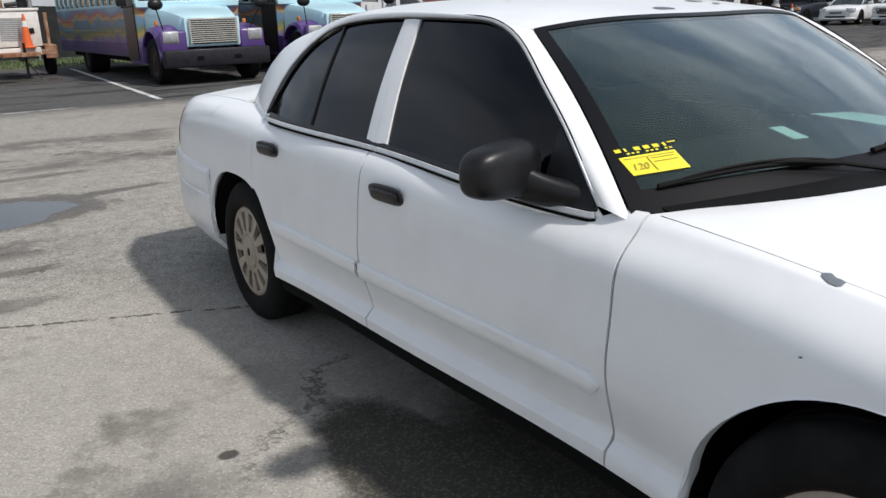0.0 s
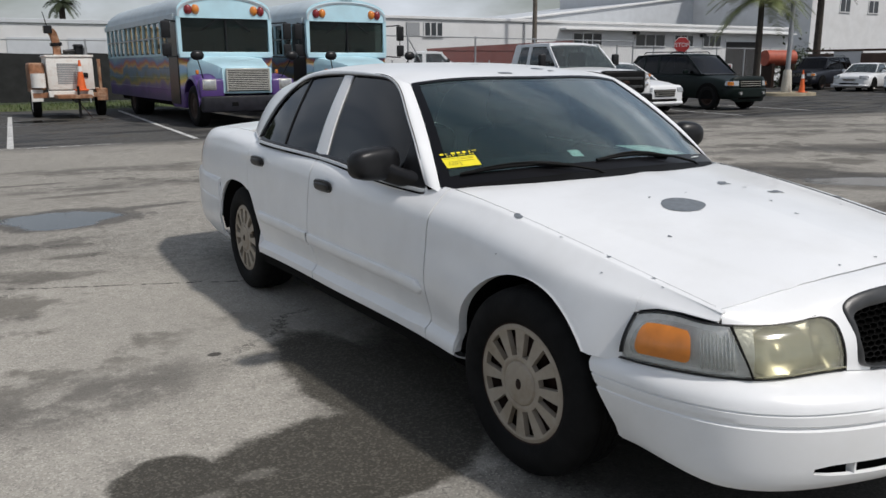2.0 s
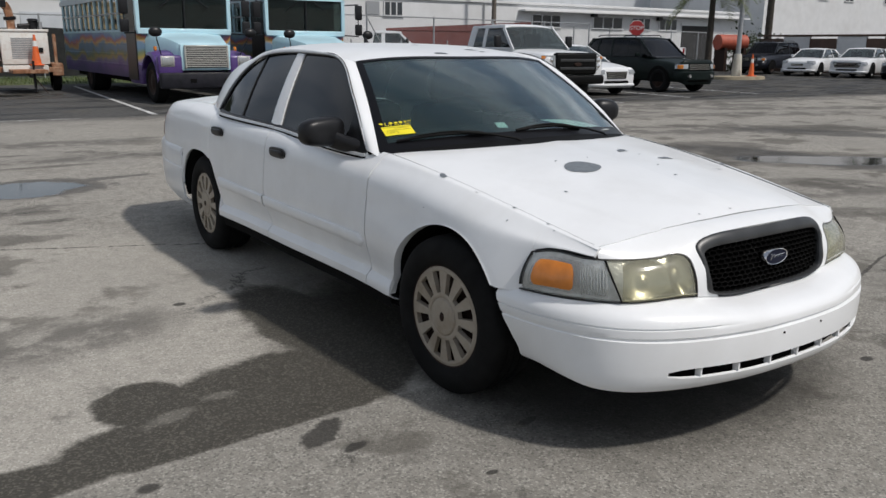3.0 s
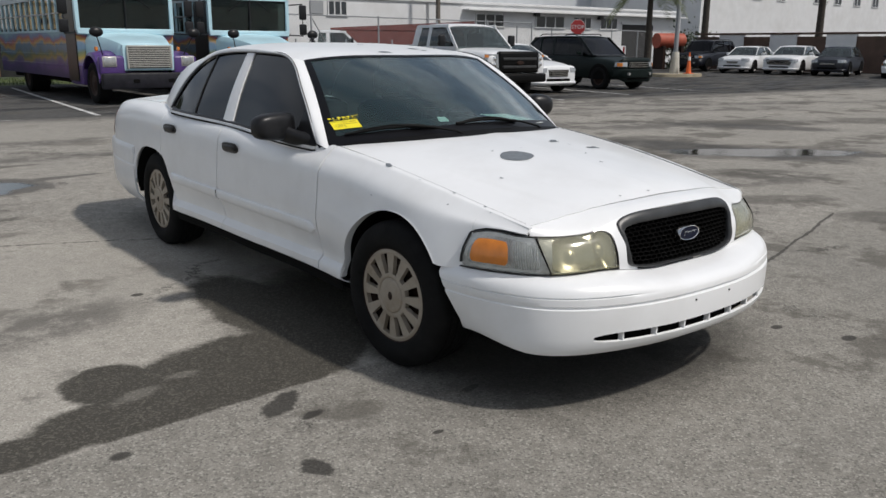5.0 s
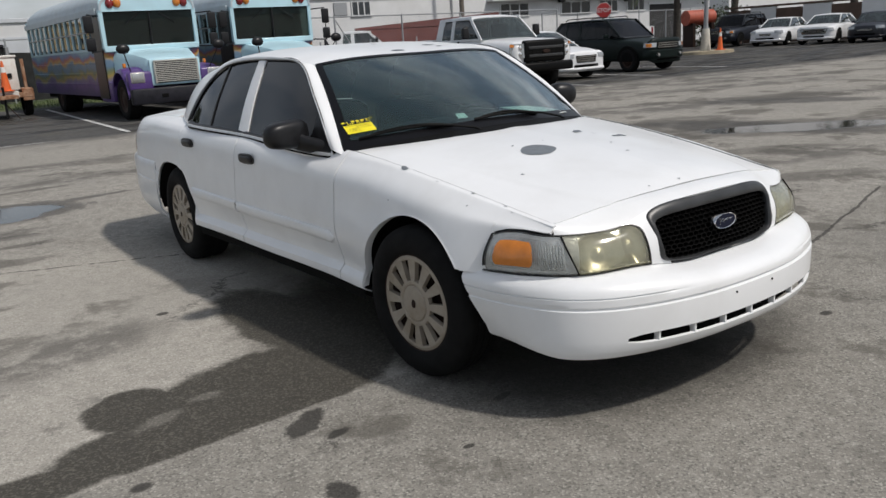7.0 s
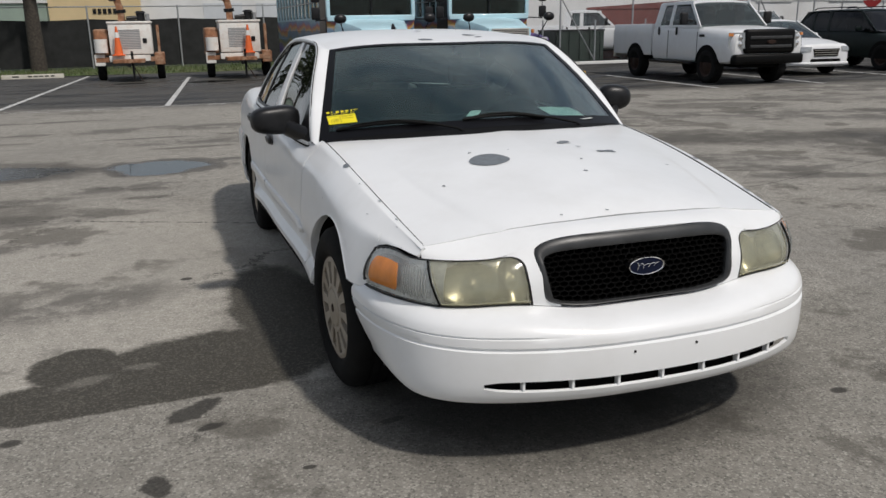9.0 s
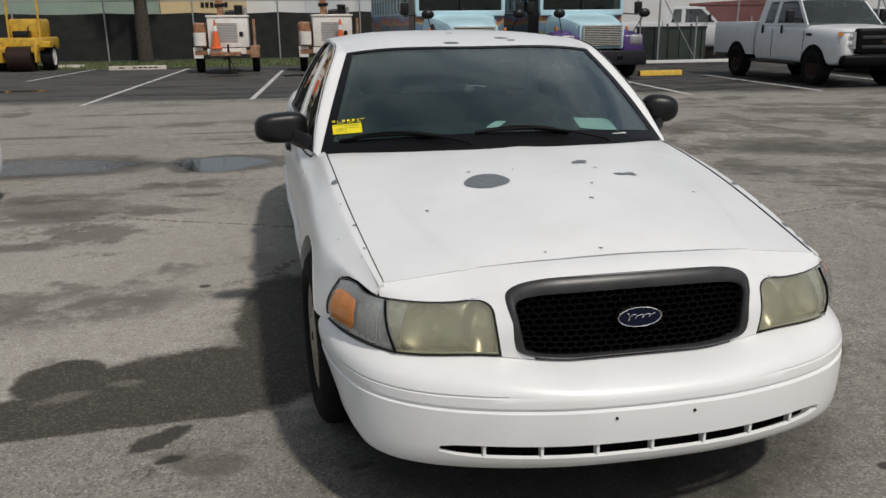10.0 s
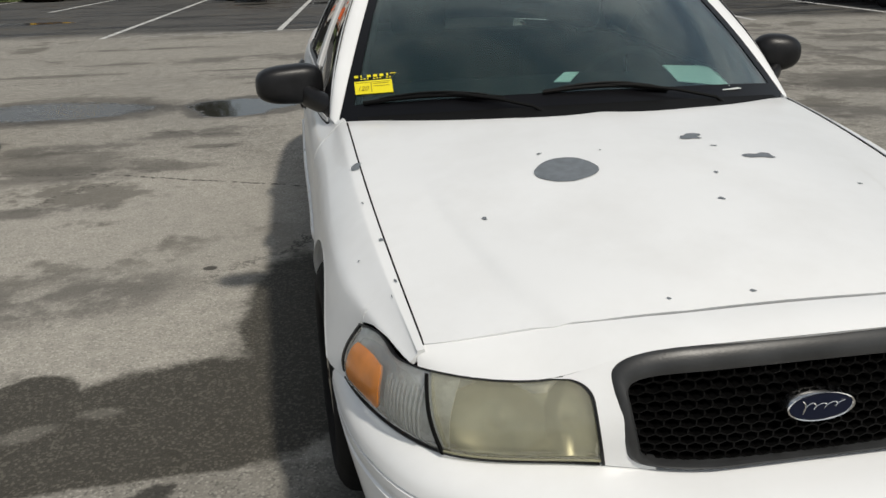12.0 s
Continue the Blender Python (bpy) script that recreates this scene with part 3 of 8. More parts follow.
def saloon(label):
    car = thing("saloon_car", label, "car", "white saloons of the same model")
    # dark inner shell behind the joints
    bm = bmesh.new()
    for side in (-1, 1):
        for lo, hi in ((-2.10, -1.86), (-1.05, 1.05), (1.86, 2.70)):
            rows = []
            for y in spread(lo, hi, 14):
                zb = 0.62 if y < -1.8 or y > 1.8 else 0.27
                b = s_of_z(y, zb)
                rows.append([tuple(np.array(body_at(y, 1.9 + (b - 1.9) * k / 12, side)) - np.array((side * 0.022, 0, 0.01))) for k in range(13)])
            grid(bm, rows, flip=side > 0)
    # floor and arch linings
    part("underbody", bm, SEAM, car, "black inner side panels")
    for lo, hi in (((-0.865, -1.06, 0.262), (0.865, 1.06, 0.29)), ((-0.70, -2.15, 0.27), (0.70, -1.062, 0.32)), ((-0.70, 1.062, 0.22), (0.70, 2.6, 0.30))):
        part("floor_pan", box(bmesh.new(), lo, hi, 0.006, 1), SEAM, car, "black underside")
    for c in (AXF, AXR):
        for side in (-1, 1):
            bm = bmesh.new()
            rows = []
            for k in range(25):
                a = math.pi * k / 24
                yy, zz = c - (ARCH + 0.012) * math.cos(a), AXZ + (ARCH + 0.012) * math.sin(a)
                rows.append([(side * 0.45, yy, zz), (side * (body_at(yy, s_of_z(yy, zz))[0] * -1 - 0.012), yy, zz)])
            grid(bm, rows)
            bm.faces.new([bm.verts.new((side * 0.5, y, z)) for y, z in ((c - 0.39, 0.25), (c + 0.39, 0.25), (c + 0.39, 0.72), (c - 0.39, 0.72))])
            part("wheel_housing", bm, SEAM, car)

    # bonnet
    rows = []
    for k in range(161):
        b = -1 + 2 * k / 160
        row = []
        for i in range(37):
            a = i / 36
            x0 = b * 0.9950
            s = 2 * abs(x0)
            y_front = hood_edge(abs(x0) * 0.70)
            y_rear = -0.80 - 0.235 * (1 - b * b) - 0.03
            y = y_front + (y_rear - y_front) * a
            p = body_at(y, s, -1 if b < 0 else 1)
            row.append((p[0] * 0.9985, p[1], p[2] + hood_crease(p[0], y) - 0.004 - 0.006 * max(0.0, a - 0.95) / 0.05))
        rows.append(row)
    part("bonnet", shell(rows, 0.014, (0, 0, 1)), PAINT, car)

    # header panel between the bonnet, grille and lamps, a dark filler under its joint, and the strips beside the grille
    def header_row(x, gap=0.0045, drop=0.0):
        side = -1 if x < 0 else 1
        u = u_of_x(TOP, min(abs(x), 0.712))
        s = 2 * abs(x) / 0.72 * 0.99
        top = np.array(body_at(hood_edge(x) - gap, min(s, 1.99), side)) * (0.994, 1, 1)
        low = np.array(face_at(u, 1.0, side, 0.006))
        top[0] = low[0]
        top[2] += hood_crease(x, -2.19) - 0.004
        return top - (0, 0, 0.002 + drop), low

    xs = [0.72 * math.sin(math.pi / 2 * (k / 40 * 2 - 1)) for k in range(41)]
    rows = []
    for x in xs:
        top, low = header_row(x)
        mid = (top + low) / 2 + np.array((0, -0.006, 0.008))
        rows.append([tuple(top * (1 - t) ** 2 + 2 * mid * t * (1 - t) + low * t * t) for t in spread(0, 1, 8)])
    part("header_panel", shell(rows, 0.012, (0, -1, 0.6)), PAINT, car)
    rows = []
    for x in xs[5:-5]:
        top = header_row(x, 0.0, 0.012)[0]
        rows.append([tuple(top + (0, -0.03, -0.012)), tuple(top + (0, 0.03, 0.004))])
    part("joint_filler", shell(rows, 0.004, (0, 0, 1)), SEAM, car)
    for side in (-1, 1):
        rows = [[tuple(np.array(body_at(y, q, side)) - (0, 0, 0.0022)) for q in (1.984, 2.0, 2.022)] for y in spread(-2.11, -0.87, 40)]
        part("joint_filler", shell(rows, 0.004, (0, 0, 1)), SEAM, car)

    def lamp_in(v):
        """Where the lamp's inner end lies, leaning outwards and rounded at the top."""
        x = 0.398 + 0.016 * v
        if v > 0.70:
            x += 0.075 * (1 - math.sqrt(max(0.0, 1 - ((v - 0.70) / 0.30) ** 2)))
        return u_of_x(LOW, x)

    for side in (-1, 1):
        rows = []
        for j in range(25):
            v = j / 24
            ey = min(1.0, abs(v - 0.515) / 0.485)
            rim = (0.369 + 0.014 * (v - 0.515) / 0.485) * max(0.0, 1 - ey ** 10) ** 0.075
            ua, ub = u_of_x(LOW, max(0.30, rim - 0.013)), lamp_in(v) - 0.004
            rows.append([face_at(ua + (ub - ua) * k / 10, v, side, 0.006) for k in range(11)])
        part("grille_cheek", shell(rows, 0.012, (0, -1, 0)), PAINT, car)

    # grille: surround, mesh of bars and badge
    def grille_point(x, v, lift):
        p = face_at(u_of_x(LOW, min(abs(x), 0.386)), v, -1 if x < 0 else 1, lift)
        return (x, p[1], p[2])

    bm = bmesh.new()
    ring_o, ring_i = [], []
    n = 144
    for k in range(n):
        a = 2 * math.pi * (k + 0.5) / n
        c, s = math.cos(a), math.sin(a)
        ex = (abs(c) ** 0.15) * (1 if c > 0 else -1)
        ey = (abs(s) ** 0.20) * (1 if s > 0 else -1)
        wo = 0.369 + 0.014 * ey
        ring_o.append((ex * wo, 0.515 + 0.485 * ey))
        ring_i.append((ex * (wo - 0.028), 0.435 + 0.375 * ey))
    loops = []
    for t, lift in ((0.0, -0.012), (0.0, 0.006), (0.12, 0.011), (0.35, 0.014), (0.75, 0.012), (0.95, 0.006), (1.0, 0.002), (1.0, -0.03)):
        loops.append([grille_point(o[0] + (i[0] - o[0]) * t, o[1] + (i[1] - o[1]) * t, lift) for o, i in zip(ring_o, ring_i)] )
    for lp in loops:
        lp.append(lp[0])
    grid(bm, loops)
    bmesh.ops.remove_doubles(bm, verts=bm.verts, dist=1e-5)
    grille = part("grille", bm, BLACK_WORN, car, "matt black grille surround", recalc=True)
    bm = bmesh.new()
    rows = [[grille_point(-0.37 + 0.74 * i / 16, -0.02 + 0.9 * j / 6, -0.045) for j in range(7)] for i in range(17)]
    grid(bm, rows, flip=True)
    part("grille_backing", bm, SEAM, grille)
    bm = bmesh.new()
    # honeycomb: zigzag bars, joined by short uprights
    step, half = 0.0735, 46
    for j in range(11):
        v = 0.072 + step * j
        rows = []
        for i in range(half + 1):
            x = -0.346 + 0.692 * i / half
            p = grille_point(x, v, -0.010)
            z = p[2] + (0.0030 if (i + j) % 2 == 0 else -0.0030)
            rows.append([(p[0], p[1], z + 0.0015), (p[0], p[1], z - 0.0015), (p[0], p[1] + 0.028, z - 0.0015), (p[0], p[1] + 0.028, z + 0.0015), (p[0], p[1], z + 0.0015)])
            if j < 10 and (i + j) % 2 == 0:
                q = grille_point(x, v + step, -0.010)
                box(bm, (x - 0.0015, p[1] + 0.0005, z), (x + 0.0015, p[1] + 0.028, q[2] - 0.003))
        grid(bm, rows)
    part("grille_mesh", bm, MESH_BLACK, grille, recalc=True)
    bm = bmesh.new()
    by, bz = grille_point(0, 0.5, 0.014)[1], 0.668
    prof = [(0.0, 0.0), (0.0, 0.88), (-0.003, 0.905), (-0.004, 0.96), (0.004, 1.0), (0.02, 1.0)]
    lathe(bm, prof, 40)
    for v in bm.verts:
        r = Vector((v.co.y, v.co.z))
        v.co = Vector((r.x * 0.070, by + v.co.x, bz + r.y * 0.031))
    bm.normal_update()
    badge = part("badge", bm, CHROME, grille, "chrome-rimmed oval badge", recalc=True)
    bm = bmesh.new()
    lathe(bm, [(-0.002, 0.0), (-0.002, 0.885), (0.003, 0.90)], 40)
    for v in bm.verts:
        r = Vector((v.co.y, v.co.z))
        v.co = Vector((r.x * 0.070, by + v.co.x, bz + r.y * 0.031))
    part("badge_face", bm, BADGE_BLUE, grille, "dark blue oval", recalc=True)
    wave = [(-0.042 + 0.084 * t + 0.006 * math.sin(2 * math.pi * 4 * t + 0.6), by - 0.0032, bz + (0.014 - 0.009 * min(1.0, 2.5 * t)) * math.cos(2 * math.pi * 4 * t) + 0.004 * t) for t in spread(0, 1, 64)]
    part("badge_emblem", rod(wave, 0.0011, 6), CHROME, grille, "bright looping line")

    # lamps
    for side in (-1, 1):
        lamp = new("headlamp")
        lamp.parent = car
        lamp["label"] = "yellowed, hazy headlamp with a clear corner lens"

        ua, ub, ut = u_of_x(LOW, 0.404), u_of_x(LOW, 0.676), u_of_x(TOP, 0.690)

        def split(v):
            return ub + (ut - ub) * v

        def slanted(lo, hi, v0, v1, lift, nu=16, nv=14, bulge=0.010, thick=0.016):
            rows = []
            for j in range(nv + 1):
                v = v0 + (v1 - v0) * j / nv
                row = []
                for i in range(nu + 1):
                    e = min(1.0, 7 * min(i / nu, 1 - i / nu, j / nv, 1 - j / nv))
                    row.append(face_at(lo(v) + (hi(v) - lo(v)) * i / nu, v, side, lift - bulge * (1 - e)))
                rows.append(row)
            return shell(rows, thick, (side * 0.3, -1, 0))

        part("headlamp_lens", slanted(lamp_in, split, 0.02, 0.985, 0.012), LENS_HAZE, lamp, "yellowed hazy headlamp lens")
        rows = [[face_at(lamp_in(v) + 0.004 + (split(v) - lamp_in(v) - 0.008) * i / 16, v, side, 0.0145) for v in (0.075, 0.095)] for i in range(17)]
        part("lens_lip", shell(rows, 0.003, (0, -1, 0)), LENS_LIP, lamp)
        rows = [[face_at(split(v) + d, v, side, 0.0132) for v in spread(0.02, 0.975, 10)] for d in (0.0005, 0.0060)]
        part("lens_joint", shell(rows, 0.006, (side * 0.3, -1, 0)), SEAM, lamp)
        # reflector bowls behind the lens
        rows = []
        for i in range(33):
            row = []
            for j in range(21):
                f, g = i / 32, j / 20
                dip = 0.0
                for fc, w in ((0.15, 0.17), (0.66, 0.35)):
                    q = ((f - fc) / w) ** 2 + ((g - 0.5) / 0.52) ** 2
                    dip = max(dip, 0.045 * (1 - q))
                bulb = 0.014 * math.exp(-(((f - 0.15) / 0.06) ** 2 + ((g - 0.45) / 0.14) ** 2)) + 0.014 * math.exp(-(((f - 0.62) / 0.07) ** 2 + ((g - 0.42) / 0.14) ** 2))
                row.append(face_at(ua + (ub + 0.02 - ua) * f, 0.02 + 0.94 * g, side, -0.012 - dip + bulb))
            rows.append(row)
        part("reflector", shell(rows, 0.004, (0, -1, 0)), REFLECTOR, lamp, "dull silvered reflector bowls")
        rows = [[face_at(ub + (0.992 - ub) * i / 10, 0.03 + 0.9 * j / 8, side, -0.008 - 0.02 * math.sin(math.pi * i / 10) * math.sin(math.pi * j / 8)) for j in range(9)] for i in range(11)]
        part("corner_reflector", shell(rows, 0.004, (side, -1, 0)), CORNER_REFLECTOR, lamp)
        part("corner_lens", slanted(lambda v: split(v) + 0.005, lambda v: 0.995 - 0.03 * (2 * v - 1) ** 4, 0.02, 0.975, 0.010), LENS_CLEAR, lamp, "clear ribbed corner lens")
        for k in range(10):
            uu = 0.5 * (ub + ut) + 0.024 + 0.0095 * k
            v0, v1 = 0.16 + 0.03 * (k % 3), 0.84 - 0.05 * (k % 2)
            rows = [[face_at(uu + d, v0 + (v1 - v0) * j / 6, side, 0.0115) for j in range(7)] for d in (0, 0.0035)]
            part("lens_rib", shell(rows, 0.003, (0, -1, 0)), LENS_RIB, lamp)
        uc, wc = ub + (1 - ub) * 0.605, (1 - ub) * 0.230
        part("turn_signal", slanted(lambda v: uc - wc * (1 - abs((v - 0.51) / 0.30) ** 5 * 0.18), lambda v: uc + wc * (1 - abs((v - 0.51) / 0.30) ** 4 * 0.25), 0.22, 0.80, 0.015, 12, 10, 0.004, 0.006), LENS_AMBER, lamp, "amber turn signal lens")
        # black gasket round the lamps
        bm = bmesh.new()
        for v, w in ((-0.006, 0.016), (0.985, 0.018)):
            rows = [[face_at((ua if v < 0.5 else ua + 0.05) + (0.998 - (ua if v < 0.5 else ua + 0.05)) * i / 30, v + q, side, 0.006) for q in (0, w)] for i in range(31)]
            shell(rows, 0.01, (side * 0.3, -1, 0), bm)
        rows = [[face_at(0.985 + q, 0.14 + 0.86 * j / 8, side, 0.004) for j in range(9)] for q in (0.0, 0.015)]
        shell(rows, 0.01, (side, -1, 0), bm)
        rows = [[face_at(lamp_in(j / 20) + q, j / 20, side, 0.0065) for j in range(21)] for q in (-0.004, 0.0015)]
        shell(rows, 0.01, (0, -1, 0), bm)
        part("gasket", bm, BLACK, lamp)

    # bumper
    zs = [0.262, 0.276, 0.296, 0.316, 0.355, 0.38, 0.41, 0.43, 0.445, 0.452, 0.456, 0.462, 0.467, 0.480, 0.493, 0.4955, 0.4985, 0.501, 0.512, 0.521, 0.530, 0.538, 0.545, 0.552, 0.558, 0.567, 0.574]
    us = [math.sin(math.pi / 2 * k / 34) if k < 34 else 1.0 for k in range(35)]
    slot_u = u_of_x(BULGE, 0.60)
    bm = bmesh.new()
    for side in (-1, 1):
        rows = []
        for u in us:
            row = []
            for i, z in enumerate(zs):
                if i in (3, 4):
                    taper = math.sqrt(max(0.0, 1 - (u / slot_u) ** 9))
                    z = 0.334 + (0.021 if i == 4 else -0.018) * taper
                row.append(bumper_at(u, z, side))
            rows.append(row)
        grid(bm, rows, flip=side < 0, keep=lambda i, j: not (j == 3 and us[i + 1] <= slot_u))
    bmesh.ops.remove_doubles(bm, verts=bm.verts, dist=2e-4)
    bmesh.ops.solidify(bm, geom=bm.faces[:], thickness=-0.012)
    bumper = part("front_bumper", bm, PAINT, car, recalc=True)
    bm = bmesh.new()
    for side in (-1, 1):
        rows = [[bumper_at(slot_u * i / 20, z, side, -0.045) for z in (0.29, 0.385)] for i in range(21)]
        grid(bm, rows, flip=side < 0)
    part("air_slot", bm, SEAM, bumper)
    for x in (-0.47, -0.315, -0.16, 0.0, 0.16, 0.315, 0.47):
        p = bumper_at(u_of_x(BULGE, abs(x)), 0.333, -1 if x < 0 else 1)
        part("slot_bar", box(bmesh.new(), (p[0] - 0.004, p[1] + 0.006, 0.314), (p[0] + 0.004, p[1] + 0.03, 0.358)), PAINT, bumper)
    for x in (-0.115, 0.115):
        p = bumper_at(u_of_x(BULGE, abs(x)), 0.432, -1 if x < 0 else 1)
        bm = tube(bmesh.new(), (p[0], p[1] - 0.003, p[2]), (p[0], p[1] + 0.02, p[2]), 0.0042, 10)
        part("plate_hole", bm, SEAM, bumper)
    for side in (-1, 1):
        # front wing
        ys = spread(-2.142, -2.0, 7) + spread(-1.99, -1.914, 4) + [-1.9122, -1.9104] + spread(-1.90, AXF - ARCH - 0.001, 4)
        ys += arch_ys(AXF)[1:-1] + spread(AXF + ARCH + 0.001, -0.8495, 8)
        part("front_wing", side_panel(0, 0, 2.016, fender_bottom, side, 36, ys), PAINT, car)
        rows = []
        for k in range(25):
            a = 0.60 + (math.pi - 0.60) * k / 24
            yy, zz = AXF - ARCH * math.cos(a), AXZ + ARCH * math.sin(a)
            p = np.array(body_at(yy, s_of_z(yy, max(zz, 0.34)), side))
            p[2] = zz
            q = p + np.array((0, -math.cos(a), math.sin(a))) * 0.010
            rows.append([tuple(p - np.array((side * 0.035, 0, 0))), tuple(p - np.array((side * 0.004, 0, 0))), tuple(p + np.array((side * 0.0015, 0, 0))), tuple(q - np.array((side * 0.004, 0, 0)))])
        part("arch_lip", shell(rows, 0.006, (side, 0, 0)), PAINT, car)
        # doors
        front = [-0.8415] + spread(-0.835, 0.285, 26) + [0.2962]
        door = part("front_door", side_panel(0, 0, lin([-0.80, -0.70], [2.016, 2.5]), lambda y: SILL, side, 40, front), PAINT, car)
        rear = [0.3038] + spread(0.31, 1.06, 16) + [k for k in arch_ys(AXR, 0, 0.9, 10)[1:]] + [1.236]
        back = part("rear_door", side_panel(0, 0, 2.5, lambda y: quarter_bottom(y) + (0.012 if y > 1.08 else 0), side, 40, sorted(rear)), PAINT, car)
        # rear quarter
        ys = [1.240] + [y for y in arch_ys(AXR) if 1.243 < y] + spread(AXR + ARCH + 0.001, 2.60, 14) + [2.66, 2.71, 2.75, 2.775]
        part("rear_quarter", side_panel(0, 0, 2.012, quarter_bottom, side, 36, ys), PAINT, car)
        # sill
        rows = []
        for y in spread(-1.072, 1.078, 30):
            e = body_at(y, s_of_z(y, SILL - 0.004), side)
            e = (e[0] - side * 0.003, y, SILL + 0.002)
            rows.append([e, (e[0] - side * 0.008, y, 0.316), (e[0] - side * 0.022, y, 0.308), (e[0] - side * 0.05, y, 0.298), (e[0] - side * 0.10, y, 0.282)])
        part("sill", shell(rows, 0.006, (side, 0, -0.2)), PAINT, car)
        # rubbing strips
        for own, a, b in ((door, -0.822, 0.290), (back, 0.312, 1.02)):
            rows = []
            for i in range(41):
                y = a + (b - a) * i / 40
                zt, zb = 0.572 + 0.012 * y, 0.506 + 0.012 * y
                mid, e = (zt + zb) / 2, 1.0
                if own == door and y < a + 0.033:
                    e = math.sqrt(max(0.0, 1 - ((a + 0.033 - y) / 0.033) ** 2))
                row = []
                for q, l in ((1, 0.0), (0.93, 0.009), (0.72, 0.015), (0, 0.019), (-0.55, 0.020), (-0.88, 0.016), (-1, 0.0)):
                    z = mid + q * (zt - zb) / 2 * max(e, 0.05)
                    p = body_at(y, s_of_z(y, z), side)
                    row.append((p[0] + side * l * max(e, 0.1), p[1], p[2]))
                rows.append(row)
            part("rubbing_strip", shell(rows, 0.01, (side, 0, 0)), PAINT, own)
        # handles
        for own, yc in ((door, 0.120), (back, 1.058)):
            z = 0.839 if own == door else 0.872
            p = body_at(yc, s_of_z(yc, z), side)
            bm = bmesh.new()
            for cx, rx, ry, rz, dy in ((0.0, 0.009, 0.104, 0.032, 0.0), (side * 0.010, 0.012, 0.086, 0.021, -0.006)):
                made = bmesh.ops.create_uvsphere(bm, u_segments=24, v_segments=12, radius=1)["verts"]
                for w in made:
                    c = [math.copysign(abs(q) ** 0.6, q) for q in w.co]
                    w.co = Vector((cx + c[0] * rx, dy + c[1] * ry, c[2] * rz))
            bmesh.ops.transform(bm, matrix=Matrix.Translation((p[0] + side * 0.004, p[1], p[2])) @ Matrix.Rotation(-0.03, 4, "X") @ Matrix.Rotation(side * 0.22, 4, "Y"), verts=bm.verts)
            part("door_handle", bm, BLACK, own, "black pull-up door handle")

        # glasshouse flank: panes, one white frame round them, pillar strip and mouldings
        n_top = 85 * 4
        top_y = [p[0] for p in RIM[:n_top]]
        top_z = [p[1] for p in RIM[:n_top]]
        rim_top = lin(top_y, top_z)
        for own, ya, yb in ((door, -0.728, 0.302), (back, 0.306, 1.212)):
            rows = []
            for y in spread(ya, yb, 30):
                zb, zt = BELT_Z(y) - 0.012, rim_top(y) + 0.008
                rows.append([house_at(y, zb + (max(zt, zb + 0.004) - zb) * j / 14, side, -0.006) for j in range(15)])
            part("door_pane", shell(rows, 0.005, (side, 0, 0.3)), TINT, own, "very dark tinted window glass")
        line, belt = frame_outer(side)
        rows = []
        m = len(RIM)
        k_belt = int(m * 85 / 141)
        for k in range(m + 1):
            inner = np.array(rim_point(k, 0.0, side, 0.006))
            if k <= k_belt:
                # the rim's corners keep level with the screen's and the roof's
                f = np.interp(k / k_belt, [0, 0.30, 0.78, 1.0], [0, 30, 70, len(line) - 1])
                src = line
            else:
                f = np.interp((k - k_belt) / (m - k_belt), [0, 0.02, 1.0], [0, 12, len(belt) - 1])
                src = belt
            i = min(int(f), len(src) - 2)
            outer = np.array(src[i]) + (np.array(src[i + 1]) - np.array(src[i])) * (f - i)
            bulge = np.array((side * 0.8, 0, 0.5)) * (0.016 if k <= k_belt else 0.0)
            rows.append([tuple(inner + (outer - inner) * g + bulge * math.sin(math.pi * g) * 0.9) for g in spread(0, 1, 7)])
        part("window_frame", shell(rows, 0.012, (side, 0, 0.3)), PAINT, car, "white pillars and roof rail round the windows")
        # white strip on the centre pillar, a joint down its middle
        edge_a = lambda z: 0.219 + (z - 0.958) * 0.145
        edge_b = lambda z: 0.346 + (z - 0.960) * 0.080
        for y0, y1 in ((0.0, 0.49), (0.51, 1.0)):
            rows = []
            for f in spread(y0, y1, 4):
                rows.append([house_at(edge_a(z) + (edge_b(z) - edge_a(z)) * f, z, side, 0.002 + 0.003 * math.sin(math.pi * f)) for z in spread(0.962, 1.374, 12)])
            part("centre_pillar", shell(rows, 0.010, (side, 0, 0.3)), PAINT, car, "white strip on the centre pillar")
        # black rubbers, bright mouldings and the door's dark joint
        wide = lambda k: -0.005 - 0.026 * max(0.0, 1 - abs((k % m) / m - 0.53) / 0.10) - (0.010 if k > k_belt else 0.0)
        part("window_rubber", rim_band(((0.001, 0.006), (-0.003, 0.008), (wide, 0.003)), side), BLACK, car)
        part("frame_trim", rim_band(((0.009, 0.0065), (0.007, 0.0105), (0.003, 0.0105), (0.0005, 0.007)), side, 0, k_belt), TRIM, car, "narrow bright window frame")
        part("door_joint", rim_band(((0.0120, 0.0075), (0.0095, 0.0075)), side, 6, int(k_belt * 0.62), 0.003), SEAM, car)
        for own, f0, f1 in ((back, 0.012, 0.465), (door, 0.470, 0.985)):
            k0, k1 = k_belt + int((m - k_belt) * f0), k_belt + int((m - k_belt) * f1)
            part("belt_trim", rim_band(((0.016, 0.006), (0.014, 0.012), (0.004, 0.013), (0.001, 0.009)), side, k0, k1), TRIM, own, "narrow bright belt trim")
            part("belt_rubber", rim_band(((0.023, 0.003), (0.0165, 0.007)), side, k0, k1, 0.004), SEAM, own)
